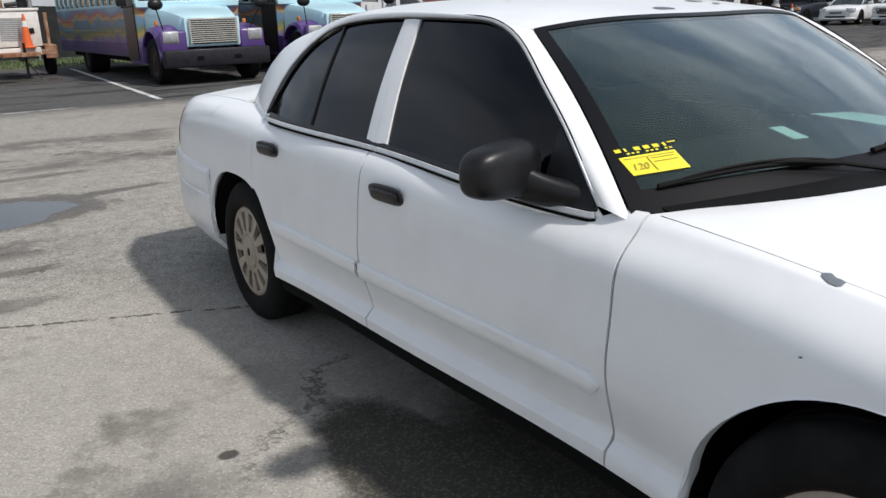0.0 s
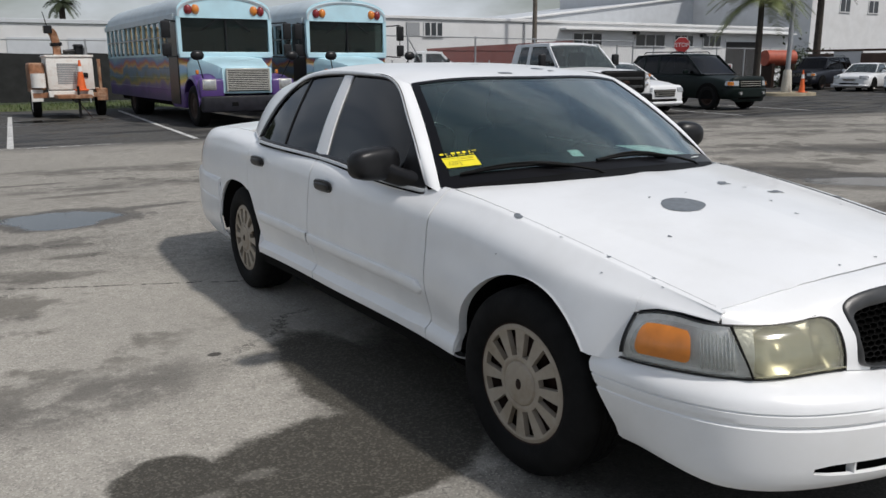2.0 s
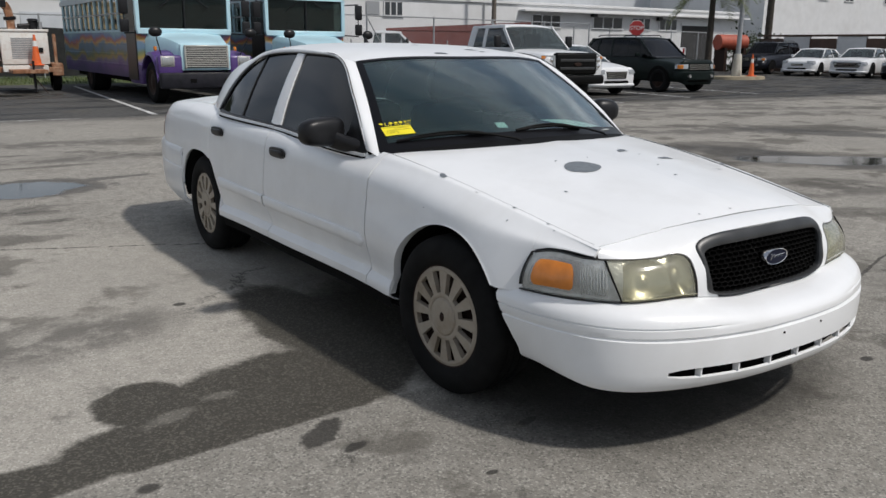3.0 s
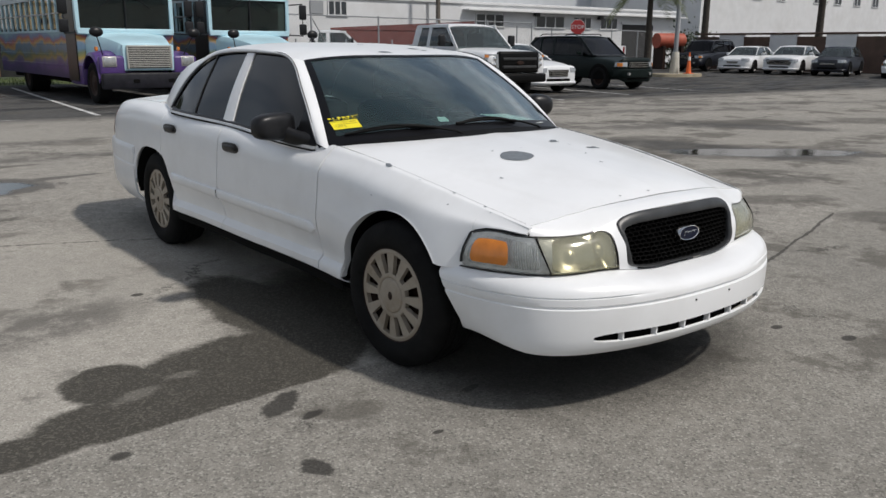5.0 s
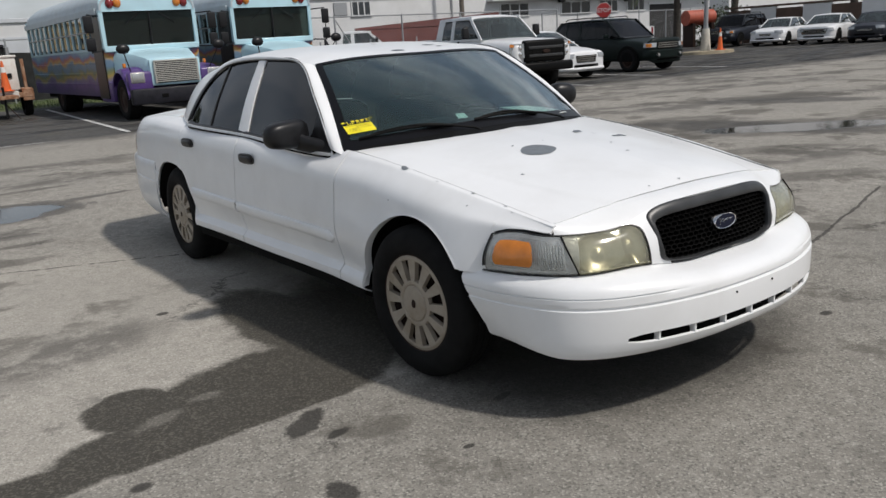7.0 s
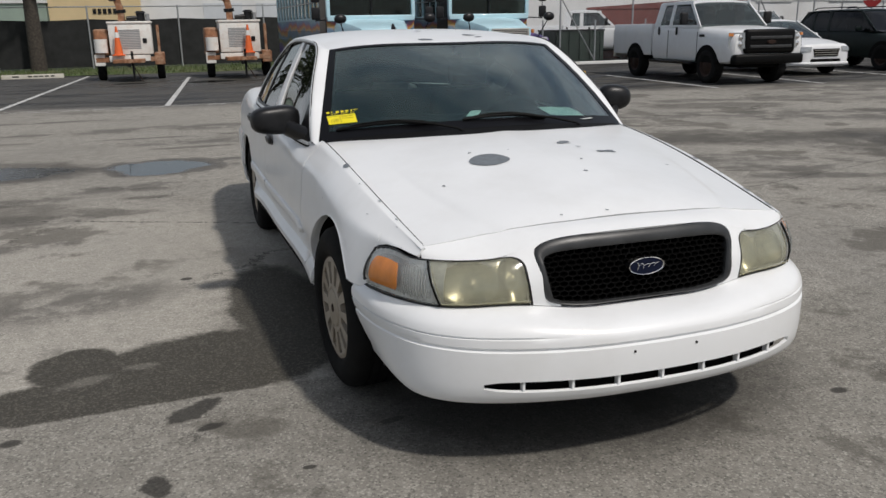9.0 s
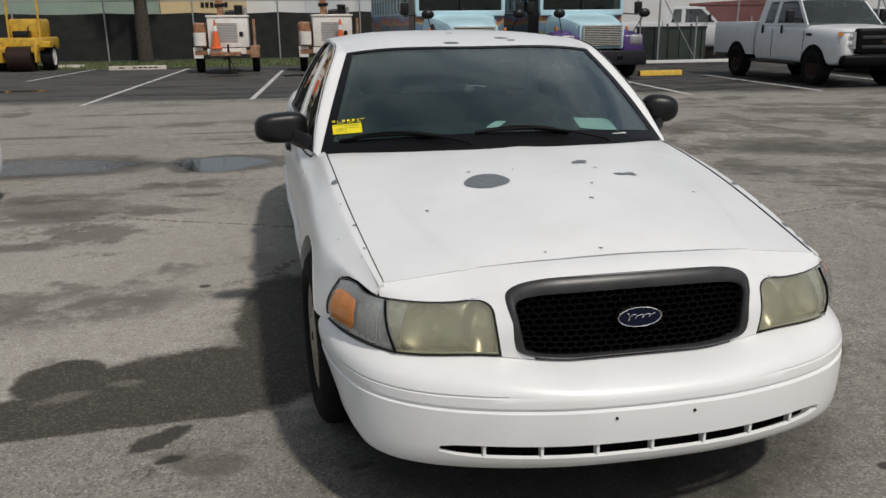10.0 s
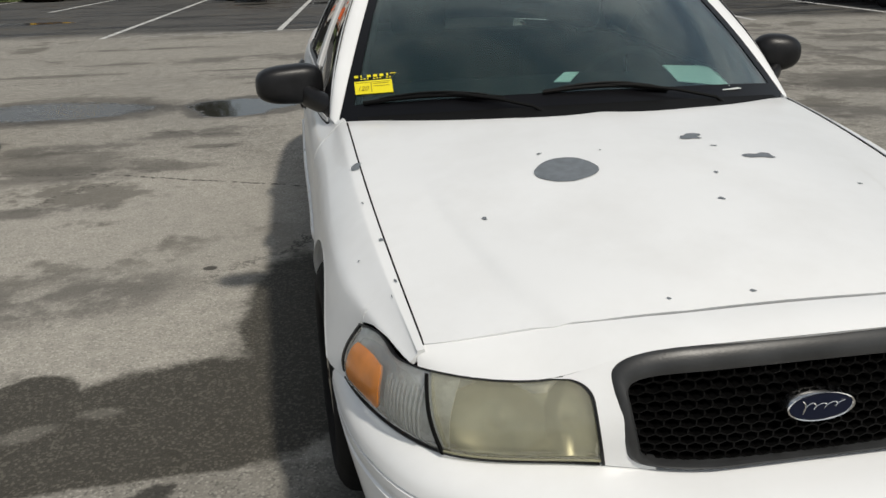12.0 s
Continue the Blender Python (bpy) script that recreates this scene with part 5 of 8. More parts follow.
    stain = most(spot(-1.72, 3.05, 0.22, 0.07, -4, 0.3, 2.6), spot(-1.98, 2.45, 0.26, 0.13, -8, 0.3, 2.6), spot(-2.84, 2.80, 0.66, 0.36, -12, 0.25, 1.3), spot(-2.20, 2.56, 0.30, 0.16, -12, 0.3, 1.6), spot(-3.47, 5.2, 1.15, 0.62, -8, 0.2, 1.0), spot(7.6, 3.6, 0.8, 0.5, -30, 0.2, 1.5), spot(7.4, 1.9, 1.9, 0.8, -34, 0.2, 1.2), spot(11.4, 4.3, 1.2, 0.7, -35, 0.2, 1.2), spot(14.0, 3.0, 1.2, 0.7, -35, 0.2, 1.2), spot(5.0, 4.35, 1.0, 0.75, -16, 0.2, 1.8), spot(6.2, 4.0, 1.0, 0.35, -18, 0.2, 1.6), spot(3.4, 6.2, 1.2, 0.5, -10, 0.2, 1.6), spot(7.8, 7.7, 1.3, 0.55, -18, 0.2, 1.5), spot(4.4, -0.3, 0.55, 0.22, -30, 0.3, 1.5), spot(5.6, 0.9, 0.8, 0.25, -30, 0.3, 1.5), spot(4.3, -1.25, 0.35, 0.25, -30, 0.3, 1.2), spot(-1.25, 6.3, 0.5, 0.10, 0, 0.3, 1.5), spot(-4.2, 7.6, 0.8, 0.14, 0, 0.3, 1.5))
    stain = math_of("MULTIPLY", stain, ramp(noise_of(3.2, 8, 0.68), 0.30, 0.58, 0.45, 1.0))
    base = mix(math_of("MULTIPLY", stain, 0.66), base, (0.088, 0.082, 0.072))
    base = mix(math_of("MULTIPLY", damp_and_shade, 0.90), base, mix(ramp(tone.outputs[0], 0.6, 0.95), (0.030, 0.027, 0.021), (0.085, 0.078, 0.062)))
    # the marks, along with the shade painted under the nose
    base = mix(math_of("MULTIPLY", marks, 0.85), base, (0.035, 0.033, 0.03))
    # a row of dark dots along an old joint, and a dropped stick's stain
    def streak(x0, y0, x1, y1, w, dots=0.0):
        slope = (y1 - y0) / (x1 - x0)
        off = math_of("ABSOLUTE", math_of("ADD", math_of("SUBTRACT", math_of("SUBTRACT", sep.outputs[1], y0), math_of("MULTIPLY", math_of("SUBTRACT", sep.outputs[0], x0), slope)), math_of("MULTIPLY", warp, 0.10)))
        f = math_of("MULTIPLY", ramp(off, w * 0.6, w, 1.0, 0.0), math_of("MULTIPLY", ramp(sep.outputs[0], min(x0, x1), min(x0, x1) + 0.05), ramp(sep.outputs[0], max(x0, x1) - 0.05, max(x0, x1), 1.0, 0.0)))
        return math_of("MULTIPLY", f, ramp(noise_of(22, 2), 0.44, 0.56)) if dots else f

    lines = most(streak(-2.35, 2.30, -0.85, 1.62, 0.020, 1.0), streak(-0.6, 5.05, 0.5, 5.35, 0.008, 1.0), streak(-6.0, 3.0, -2.3, 2.30, 0.010, 1.0), streak(2.3, 1.0, 6.0, 2.1, 0.014, 1.0), streak(2.0, -1.55, 4.2, -0.95, 0.016), streak(3.75, 2.15, 4.35, 1.90, 0.022), streak(-6.0, 6.9, 3.0, 7.3, 0.02, 1.0))
    base = mix(math_of("MULTIPLY", lines, 0.8), base, (0.04, 0.038, 0.034))
    dabs = math_of("MULTIPLY", streak(-4.6, 12.85, 0.4, 12.75, 0.05, 1.0), 0.55)
    base = mix(dabs, base, (0.62, 0.61, 0.58))
    # cracks
    v3 = n.new("ShaderNodeTexVoronoi")
    v3.feature = "DISTANCE_TO_EDGE"
    v3.inputs["Scale"].default_value = 0.42
    vm = n.new("ShaderNodeVectorMath")
    vm.operation = "ADD"
    cc = n.new("ShaderNodeCombineXYZ")
    l.new(math_of("MULTIPLY", warp, 0.9), cc.inputs[0])
    l.new(math_of("MULTIPLY", wob2, 0.35), cc.inputs[1])
    l.new(geo.outputs["Position"], vm.inputs[0])
    l.new(cc.outputs[0], vm.inputs[1])
    l.new(vm.outputs[0], v3.inputs["Vector"])
    crack = math_of("MULTIPLY", ramp(v3.outputs["Distance"], 0.002, 0.007, 1.0, 0.0), ramp(noise_of(0.9, 3), 0.50, 0.62))
    base = mix(math_of("MULTIPLY", crack, 0.7), base, (0.05, 0.048, 0.044))
    # puddles: standing water
    water = most(spot(-1.64, 4.86, 0.56, 0.36, -10, 0.14, 0.9), spot(-1.68, 4.55, 0.34, 0.30, 0, 0.14, 0.9), math_of("MULTIPLY", spot(-3.55, 5.0, 0.95, 0.50, -6, 0.10, 1.3), 0.70), spot(7.5, 1.72, 1.35, 0.42, -36, 0.10, 1.0), spot(-0.3, 20.6, 0.75, 0.5, 0, 0.1, 0.4), spot(-2.6, 20.9, 0.5, 0.25, 0, 0.1, 0.4), spot(-7.2, 16.7, 0.9, 0.3, 0, 0.1, 0.4), spot(5.0, 13.9, 1.6, 0.3, 0, 0.1, 0.6))
    wet_rim = most(spot(-1.62, 4.80, 0.74, 0.58, -8, 0.10, 1.2), spot(-0.78, 5.10, 0.42, 0.09, 8, 0.3, 2.4), spot(-2.35, 4.95, 0.4, 0.12, -6, 0.3, 2.0), spot(-3.5, 4.85, 1.2, 0.55, 0, 0.3, 1.1), spot(7.3, 2.2, 1.8, 0.6, -80, 0.25, 1.2), spot(8.3, 1.0, 0.6, 0.3, -60, 0.2, 1.0), spot(10.7, 3.9, 1.5, 0.5, -60, 0.2, 1.2), spot(-1.0, 20.6, 2.8, 1.6, 0, 0.3, 0.9))
    base = mix(math_of("MULTIPLY", wet_rim, 0.70), base, (0.060, 0.055, 0.047))
    base = mix(water, base, (0.026, 0.024, 0.022))
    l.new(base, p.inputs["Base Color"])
    rough = math_of("SUBTRACT", 0.88, math_of("MULTIPLY", damp_and_shade, 0.22))
    rough = math_of("SUBTRACT", rough, math_of("MULTIPLY", wet_rim, 0.3))
    rough = math_of("SUBTRACT", rough, math_of("MULTIPLY", math_of("MULTIPLY", bays, ramp(streaks.outputs["Fac"], 0.50, 0.60)), 0.40))
    l.new(math_of("MULTIPLY", rough, math_of("SUBTRACT", 1.0, math_of("MULTIPLY", water, 0.90))), p.inputs["Roughness"])
    l.new(math_of("ADD", math_of("MULTIPLY", water, 0.22), 0.18), p.inputs["Specular IOR Level"])
    b = n.new("ShaderNodeBump")
    b.inputs["Distance"].default_value = 0.006
    dry = math_of("SUBTRACT", 1.0, water)
    l.new(math_of("MULTIPLY", dry, 0.55), b.inputs["Strength"])
    h = math_of("ADD", math_of("MULTIPLY", fine, 0.6), math_of("ADD", math_of("MULTIPLY", pebble, 0.4), math_of("MULTIPLY", mid, 0.8)))
    l.new(math_of("SUBTRACT", h, math_of("MULTIPLY", crack, 1.2)), b.inputs["Height"])
    l.new(b.outputs["Normal"], p.inputs["Normal"])
    return m


GROUND = ground_material()
bm = bmesh.new()
grid(bm, [[(x, y, 0.0) for y in (-300, -60, -20, -6, 0, 6, 20, 60, 300)] for x in (-300, -60, -20, -6, 0, 6, 20, 60, 300)], flip=True)
whole("ground", bm, GROUND, "worn grey concrete yard with wet stains, puddles and painted shade under the car", "ground", kind="structure")

# ---- the sister car, standing further back ----
sister = copy_thing(hero, pose(-5.67, 3.94, 0, 0, 0, 55))
tagged(sister, "white four-door saloon parked alone beside a puddle")

# ---- loose marks on the first car ----
def patch(name, outline, at, mat, label=""):
    bm = bmesh.new()
    c = (sum(p[0] for p in outline) / len(outline), sum(p[1] for p in outline) / len(outline))
    rings = [[at(c[0] + (x - c[0]) * k, c[1] + (y - c[1]) * k) for x, y in outline] for k in (1.0, 0.66, 0.33)]
    rings = [[bm.verts.new(q) for q in r] for r in rings]
    mid, n = bm.verts.new(at(*c)), len(outline)
    for a, b in zip(rings, rings[1:]):
        for i in range(n):
            bm.faces.new((a[i], a[(i + 1) % n], b[(i + 1) % n], b[i]))
    for i in range(n):
        bm.faces.new((rings[-1][i], rings[-1][(i + 1) % n], mid))
    return part(name, bm, mat, hero, label)


def on_bonnet(x, y):
    lo, hi = 0.0, 2.0
    for _ in range(24):
        mid = (lo + hi) / 2
        if abs(body_at(y, mid)[0]) * 0.994 < abs(x):
            lo = mid
        else:
            hi = mid
    p = body_at(y, lo, 1)
    return (x, y, p[2] + hood_crease(x, y) - 0.004 + 0.002)


def on_wing(s, y, way=-1):
    p = np.array(body_at(y, s, way))
    return tuple(p + np.array((way * 0.0015, 0, 0.002)))


patch("primer_patch", blob_outline(-0.247, -1.562, 0.078, 0.080, 3, 48, 0.05), on_bonnet, PRIMER, "round grey primer patch")
CHIPS = ((0.172, -1.39, 0.036, 0.026), (0.300, -1.545, 0.038, 0.026), (-0.285, -1.435, 0.010, 0.007), (-0.12, -1.46, 0.006, 0.004), (-0.50, -1.74, 0.010, 0.008), (0.205, -1.47, 0.012, 0.005), (0.12, -1.66, 0.010, 0.006), (0.06, -1.81, 0.013, 0.007), (0.50, -1.70, 0.010, 0.006), (-0.22, -2.165, 0.006, 0.004), (-0.05, -2.175, 0.008, 0.004))
for k, (x, y, rx, ry) in enumerate(CHIPS):
    patch("paint_chip", blob_outline(x, y, rx * (1 if k < 2 else 0.72), ry * (0.8 if k < 2 else 0.72), 20 + k, 16, 0.32), on_bonnet, PRIMER)
WING_CHIPS = ((2.10, -1.285, 0.13, 0.024, -1), (2.05, -1.72, 0.04, 0.008, -1), (2.2, -1.52, 0.04, 0.006, -1), (2.5, -1.95, 0.03, 0.005, -1), (2.06, -1.90, 0.03, 0.006, -1), (2.9, -1.75, 0.02, 0.004, -1), (3.6, -1.3, 0.02, 0.004, -1),
    (2.16, -1.12, 0.07, 0.014, 1), (2.20, -1.30, 0.06, 0.012, 1), (2.14, -1.52, 0.08, 0.022, 1), (2.22, -1.72, 0.06, 0.012, 1), (2.14, -1.92, 0.08, 0.020, 1), (2.20, -2.00, 0.08, 0.016, 1), (2.12, -2.07, 0.06, 0.022, 1))
for k, (s, y, rs, ry, way) in enumerate(WING_CHIPS):
    patch("paint_chip", blob_outline(s, y, rs, ry, 50 + k, 12, 0.25), (lambda a, b, w=way: on_wing(a, b, w)), PRIMER)


def on_roof(b, a):
    p = roof_at(a, b)
    return (p[0], p[1], p[2] + 0.002)


for k, (b, a, rb, ra) in enumerate(((-0.16, 0.055, 0.055, 0.016), (0.30, 0.13, 0.055, 0.014), (0.36, 0.085, 0.03, 0.010), (-0.05, 0.30, 0.03, 0.01))):
    patch("paint_chip", blob_outline(b, a, rb, ra, 80 + k, 14, 0.2), on_roof, PRIMER)
for yy in (0.30,):
    rows = [[tuple(np.array(body_at(y, s_of_z(y, z))) + np.array((-0.0155, 0, 0))) for z in spread(0.512, 0.570, 6)] for y in (0.290, 0.2985)]
    part("rust_streak", shell(rows, 0.002, (-1, 0, 0)), material("rust_stain", (0.10, 0.05, 0.02), 0.8, grain=0.4, scale=60), hero, "rust mark at the strip's joint")

# yellow sale ticket behind the glass, with a line of yellow writing above it
def on_screen(x, a, lift):
    return Vector(glass_at(a, x / (0.806 + (0.632 - 0.806) * a), lift))


ticket = thing("sale_ticket", "yellow paper sale ticket stuck to the windscreen", "ticket")
rows = [[on_screen(-0.744 + 0.124 * i / 6, 0.137 + 0.082 * j / 4, 0.0035) for j in range(5)] for i in range(7)]
part("ticket_sheet", shell(rows, 0.0015, (0, -0.5, 0.8)), YELLOW, ticket)
BARS = [(-0.742 + 0.021 * k, 0.240, 0.013 if k != 1 else 0.004, 0.015, YELLOW) for k in range(5)] + [(-0.635, 0.240, 0.006, 0.015, YELLOW), (-0.622, 0.252, 0.018, 0.004, YELLOW)]
BARS += [(-0.722 + 0.0105 * k, 0.227, 0.006, 0.006, YELLOW) for k in range(10) if k not in (3, 7)]
BARS += [(-0.738, 0.206, 0.112, 0.003, INK_FAINT), (-0.690, 0.145, 0.0025, 0.06, INK_FAINT), (-0.682, 0.196, 0.050, 0.003, INK_FAINT), (-0.682, 0.180, 0.052, 0.003, INK_FAINT)]
for x, a, w, h, mat in BARS:
    rows = [[on_screen(x + w * i, a + h * j, 0.0052) for j in (0, 1)] for i in (0, 1)]
    part("printed_bar", shell(rows, 0.001, (0, -0.5, 0.8)), mat, ticket)


def lettering(name, text, size, m, mat, parent, depth=0.001):
    c = bpy.data.curves.new(name, "FONT")
    c.body, c.size, c.extrude, c.align_x, c.align_y = text, size, depth, "CENTER", "CENTER"
    c.materials.append(mat)
    ob = new(name, c)
    ob.parent = parent
    ob.matrix_basis = m
    return ob


o, ax, up = on_screen(-0.716, 0.168, 0.0056), on_screen(-0.67, 0.168, 0.0056), on_screen(-0.716, 0.23, 0.0056)
ex = (ax - o).normalized()
ez = ex.cross((up - o)).normalized()
ey = ez.cross(ex)
lettering("written_number", "120", 0.028, Matrix.Translation(o) @ Matrix((ex, ey, ez)).transposed().to_4x4(), INK_FAINT, ticket, 0.0004)

# papers on the dashboard
def sheet(name, label, pts, mat):
    bm = bmesh.new()
    lo = [bm.verts.new(p) for p in pts]
    hi = [bm.verts.new((p[0], p[1], p[2] + 0.0025)) for p in pts]
    n = len(pts)
    bm.faces.new(hi)
    bm.faces.new(lo[::-1])
    for i in range(n):
        bm.faces.new((lo[i], lo[(i + 1) % n], hi[(i + 1) % n], hi[i]))
    return whole(name, bm, mat, label, "paper", smooth=False)


sheet("paper_sheet", "pale green paper sheet lying on the dashboard", [(0.40, -0.79, 0.998), (0.54, -0.90, 0.992), (0.60, -0.70, 1.0), (0.66, -0.48, 0.998), (0.50, -0.42, 1.0)], PAPER)
sheet("paper_slip", "small white paper slip on the dashboard", [(0.50, -0.93, 0.985), (0.58, -0.905, 0.982), (0.575, -0.885, 0.983), (0.495, -0.91, 0.986)], PAPER_WHITE)
sheet("paper_note", "small pale note lying on the dashboard", [(-0.03, -0.70, 1.003), (0.025, -0.715, 1.003), (0.10, -0.58, 1.014), (0.05, -0.565, 1.014)], PAPER)

# ---- yard: materials ----
ROADPAINT = material("worn_road_paint", (0.58, 0.58, 0.56), 0.8, grain=0.12, scale=30, dirt=(0.10, 0.10, 0.10), dirt_amount=0.9, dirt_scale=4)
BUS_BLUE = material("pale_blue_paint", (0.47, 0.69, 0.77), 0.35, grain=0.05, scale=4, coat=0.3, dirt=(0.25, 0.33, 0.36), dirt_amount=0.4, dirt_scale=2)
BUS_ROOF = material("chalky_blue_roof", (0.46, 0.53, 0.57), 0.5, grain=0.06, scale=3, dirt=(0.40, 0.42, 0.42), dirt_amount=0.5, dirt_scale=1.4)
PURPLE = material("purple_paint", (0.075, 0.036, 0.17), 0.35, grain=0.12, scale=5, coat=0.3)
BUMPER_DARK = material("dark_bumper", (0.014, 0.014, 0.019), 0.5, grain=0.4, scale=6, spec=0.25)
GLASS_DARK = glass("bus_glass", (0.30, 0.38, 0.36), opacity=0.30, body=(0.03, 0.04, 0.038))
CAR_GLASS = glass("car_glass", (0.42, 0.48, 0.47), opacity=0.42, body=(0.045, 0.058, 0.057), mirror=0.07)
WHITE = material("dull_white_paint", (0.74, 0.75, 0.76), 0.34, grain=0.03, scale=3, coat=0.3, dirt=(0.55, 0.53, 0.50), dirt_amount=0.25, dirt_scale=2.5)
SILVER = material("silver_grille", (0.62, 0.60, 0.55), 0.30, metal=0.7, grain=0.1, scale=10)
GREEN_DARK = material("dark_green_paint", (0.004, 0.009, 0.008), 0.42, spec=0.16, coat=0.04, grain=0.2, scale=5)
BLACK_PAINT = material("black_car_paint", (0.008, 0.009, 0.014), 0.32, coat=0.2, grain=0.2, scale=4)
LAMP = material("lamp_glass", (0.42, 0.43, 0.43), 0.22, metal=0.6, grain=0.25, scale=14)
ORANGE = material("orange_plastic", (0.75, 0.14, 0.03), 0.55, grain=0.12, scale=15)
RUST = material("rusty_orange_paint", (0.26, 0.115, 0.055), 0.7, grain=0.3, scale=8, dirt=(0.55, 0.45, 0.33), dirt_amount=0.7, dirt_scale=4, bump=0.2, bump_scale=30)
CREAM = material("scuffed_white_metal", (0.78, 0.77, 0.73), 0.5, grain=0.06, scale=6, dirt=(0.34, 0.19, 0.10), dirt_amount=0.45, dirt_scale=6)
YELLOW_MACHINE = material("machine_yellow", (0.60, 0.36, 0.03), 0.5, grain=0.15, scale=6, dirt=(0.14, 0.10, 0.05), dirt_amount=0.7, dirt_scale=5)
GALV = material("galvanised_steel", (0.36, 0.37, 0.38), 0.5, metal=0.5, grain=0.12, scale=12)
SCREEN = material("black_privacy_screen", (0.015, 0.016, 0.016), 0.9, grain=0.35, scale=3, bump=0.3, bump_scale=6)
STUCCO = material("white_stucco", (0.66, 0.665, 0.665), 0.8, grain=0.05, scale=1.2, dirt=(0.50, 0.49, 0.47), dirt_amount=0.45, dirt_scale=0.35)
CLADDING = material("grey_metal_cladding", (0.54, 0.565, 0.59), 0.55, grain=0.06, scale=1.5)
OCHRE = material("ochre_wall", (0.60, 0.47, 0.27), 0.8, grain=0.06, scale=1.0)
MAROON = material("maroon_wall", (0.135, 0.045, 0.04), 0.75, grain=0.15, scale=2, bump=0.2, bump_scale=4)
DARKWIN = material("dark_window", (0.03, 0.035, 0.04), 0.15)
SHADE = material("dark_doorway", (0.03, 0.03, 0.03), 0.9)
BROWN = material("brown_panel", (0.09, 0.055, 0.04), 0.8, grain=0.2, scale=2)
KERB = material("weathered_kerb", (0.50, 0.48, 0.42), 0.85, grain=0.15, scale=12, dirt=(0.25, 0.22, 0.16), dirt_amount=0.7, dirt_scale=3)
KERB_YELLOW = material("yellow_kerb_paint", (0.62, 0.40, 0.05), 0.75, grain=0.15, scale=10)
BARK_DARK = material("dark_shaggy_bark", (0.05, 0.042, 0.034), 0.95, grain=0.4, scale=12, bump=0.6, bump_scale=18)
BARK = material("palm_bark", (0.16, 0.13, 0.10), 0.9, grain=0.35, scale=10, bump=0.5, bump_scale=14)
FROND = material("palm_frond", (0.15, 0.18, 0.05), 0.6, grain=0.35, scale=6)
LEAF = material("dark_leaf", (0.035, 0.05, 0.02), 0.7, grain=0.4, scale=6)
GRASS = material("grass", (0.07, 0.10, 0.03), 0.8, grain=0.45, scale=2.5, dirt=(0.16, 0.13, 0.07), dirt_amount=0.6, dirt_scale=0.8, bump=0.6, bump_scale=40)
WOOD = material("weathered_timber", (0.13, 0.11, 0.09), 0.85, grain=0.3, scale=6)
DUMP_GREEN = material("dumpster_green", (0.014, 0.028, 0.020), 0.6, grain=0.3, scale=4)
SIGN_RED = material("sign_red", (0.42, 0.03, 0.03), 0.5, grain=0.08, scale=8)
SIGN_WHITE = material("sign_white", (0.75, 0.75, 0.73), 0.5)


def mural_material():
    """Spray-painted bands: violet skirt, yellow and orange lettering-like clouds, teal above."""
    m = bpy.data.materials.new("painted_mural")
    m.use_nodes = True
    n, l = m.node_tree.nodes, m.node_tree.links
    p = n["Principled BSDF"]
    p.inputs["Roughness"].default_value = 0.4
    tc, mp, t, r = n.new("ShaderNodeTexCoord"), n.new("ShaderNodeMapping"), n.new("ShaderNodeTexNoise"), n.new("ShaderNodeValToRGB")
    mp.inputs["Scale"].default_value = (1, 0.75, 1.0)
    t.inputs["Scale"].default_value, t.inputs["Detail"].default_value, t.inputs["Distortion"].default_value = 1.2, 5, 0.4
    sep, add, sub = n.new("ShaderNodeSeparateXYZ"), n.new("ShaderNodeMath"), n.new("ShaderNodeMath")
    l.new(tc.outputs["Object"], mp.inputs["Vector"])
    l.new(mp.outputs[0], t.inputs["Vector"])
    l.new(tc.outputs["Object"], sep.inputs[0])
    sub.operation, sub.inputs[1].default_value, sub.inputs[2].default_value = "MULTIPLY_ADD", 0.46, -0.23
    l.new(t.outputs["Fac"], sub.inputs[0])
    add.operation, add.inputs[1].default_value = "MULTIPLY_ADD", 0.555
    l.new(sep.outputs[2], add.inputs[0])
    l.new(sub.outputs[0], add.inputs[2])
    cr = r.color_ramp
    cr.elements[0].position, cr.elements[0].color = 0.38, (0.05, 0.035, 0.12, 1)
    cr.elements[1].position, cr.elements[1].color = 0.97, (0.20, 0.36, 0.42, 1)
    for pos, col in ((0.46, (0.09, 0.045, 0.19, 1)), (0.53, (0.13, 0.12, 0.20, 1)), (0.58, (0.30, 0.22, 0.05, 1)), (0.63, (0.12, 0.15, 0.08, 1)), (0.68, (0.10, 0.17, 0.24, 1)), (0.75, (0.13, 0.20, 0.28, 1)), (0.80, (0.45, 0.26, 0.05, 1)), (0.84, (0.34, 0.08, 0.07, 1)), (0.89, (0.10, 0.17, 0.32, 1))):
        e = cr.elements.new(pos)
        e.color = col
    l.new(add.outputs[0], r.inputs["Fac"])
    l.new(r.outputs["Color"], p.inputs["Base Color"])
    return m


MURAL = mural_material()


# ---- bay lines, kerbs, grass ----
def stripe(a, b, w=0.11):
    a, b = Vector((*a, 0.004)), Vector((*b, 0.004))
    d = (b - a).normalized().cross(Vector((0, 0, 1))) * w / 2
    bm = bmesh.new()
    n = 12
    grid(bm, [[a + (b - a) * k / n - d, a + (b - a) * k / n + d] for k in range(n + 1)])
    bmesh.ops.recalc_face_normals(bm, faces=bm.faces)
    ob = whole("bay_line", bm, ROADPAINT, "worn white painted parking bay line", "road marking", "parking bay lines", "structure")
    if ob.data.polygons[0].normal.z < 0:
        ob.data.flip_normals()
    return ob


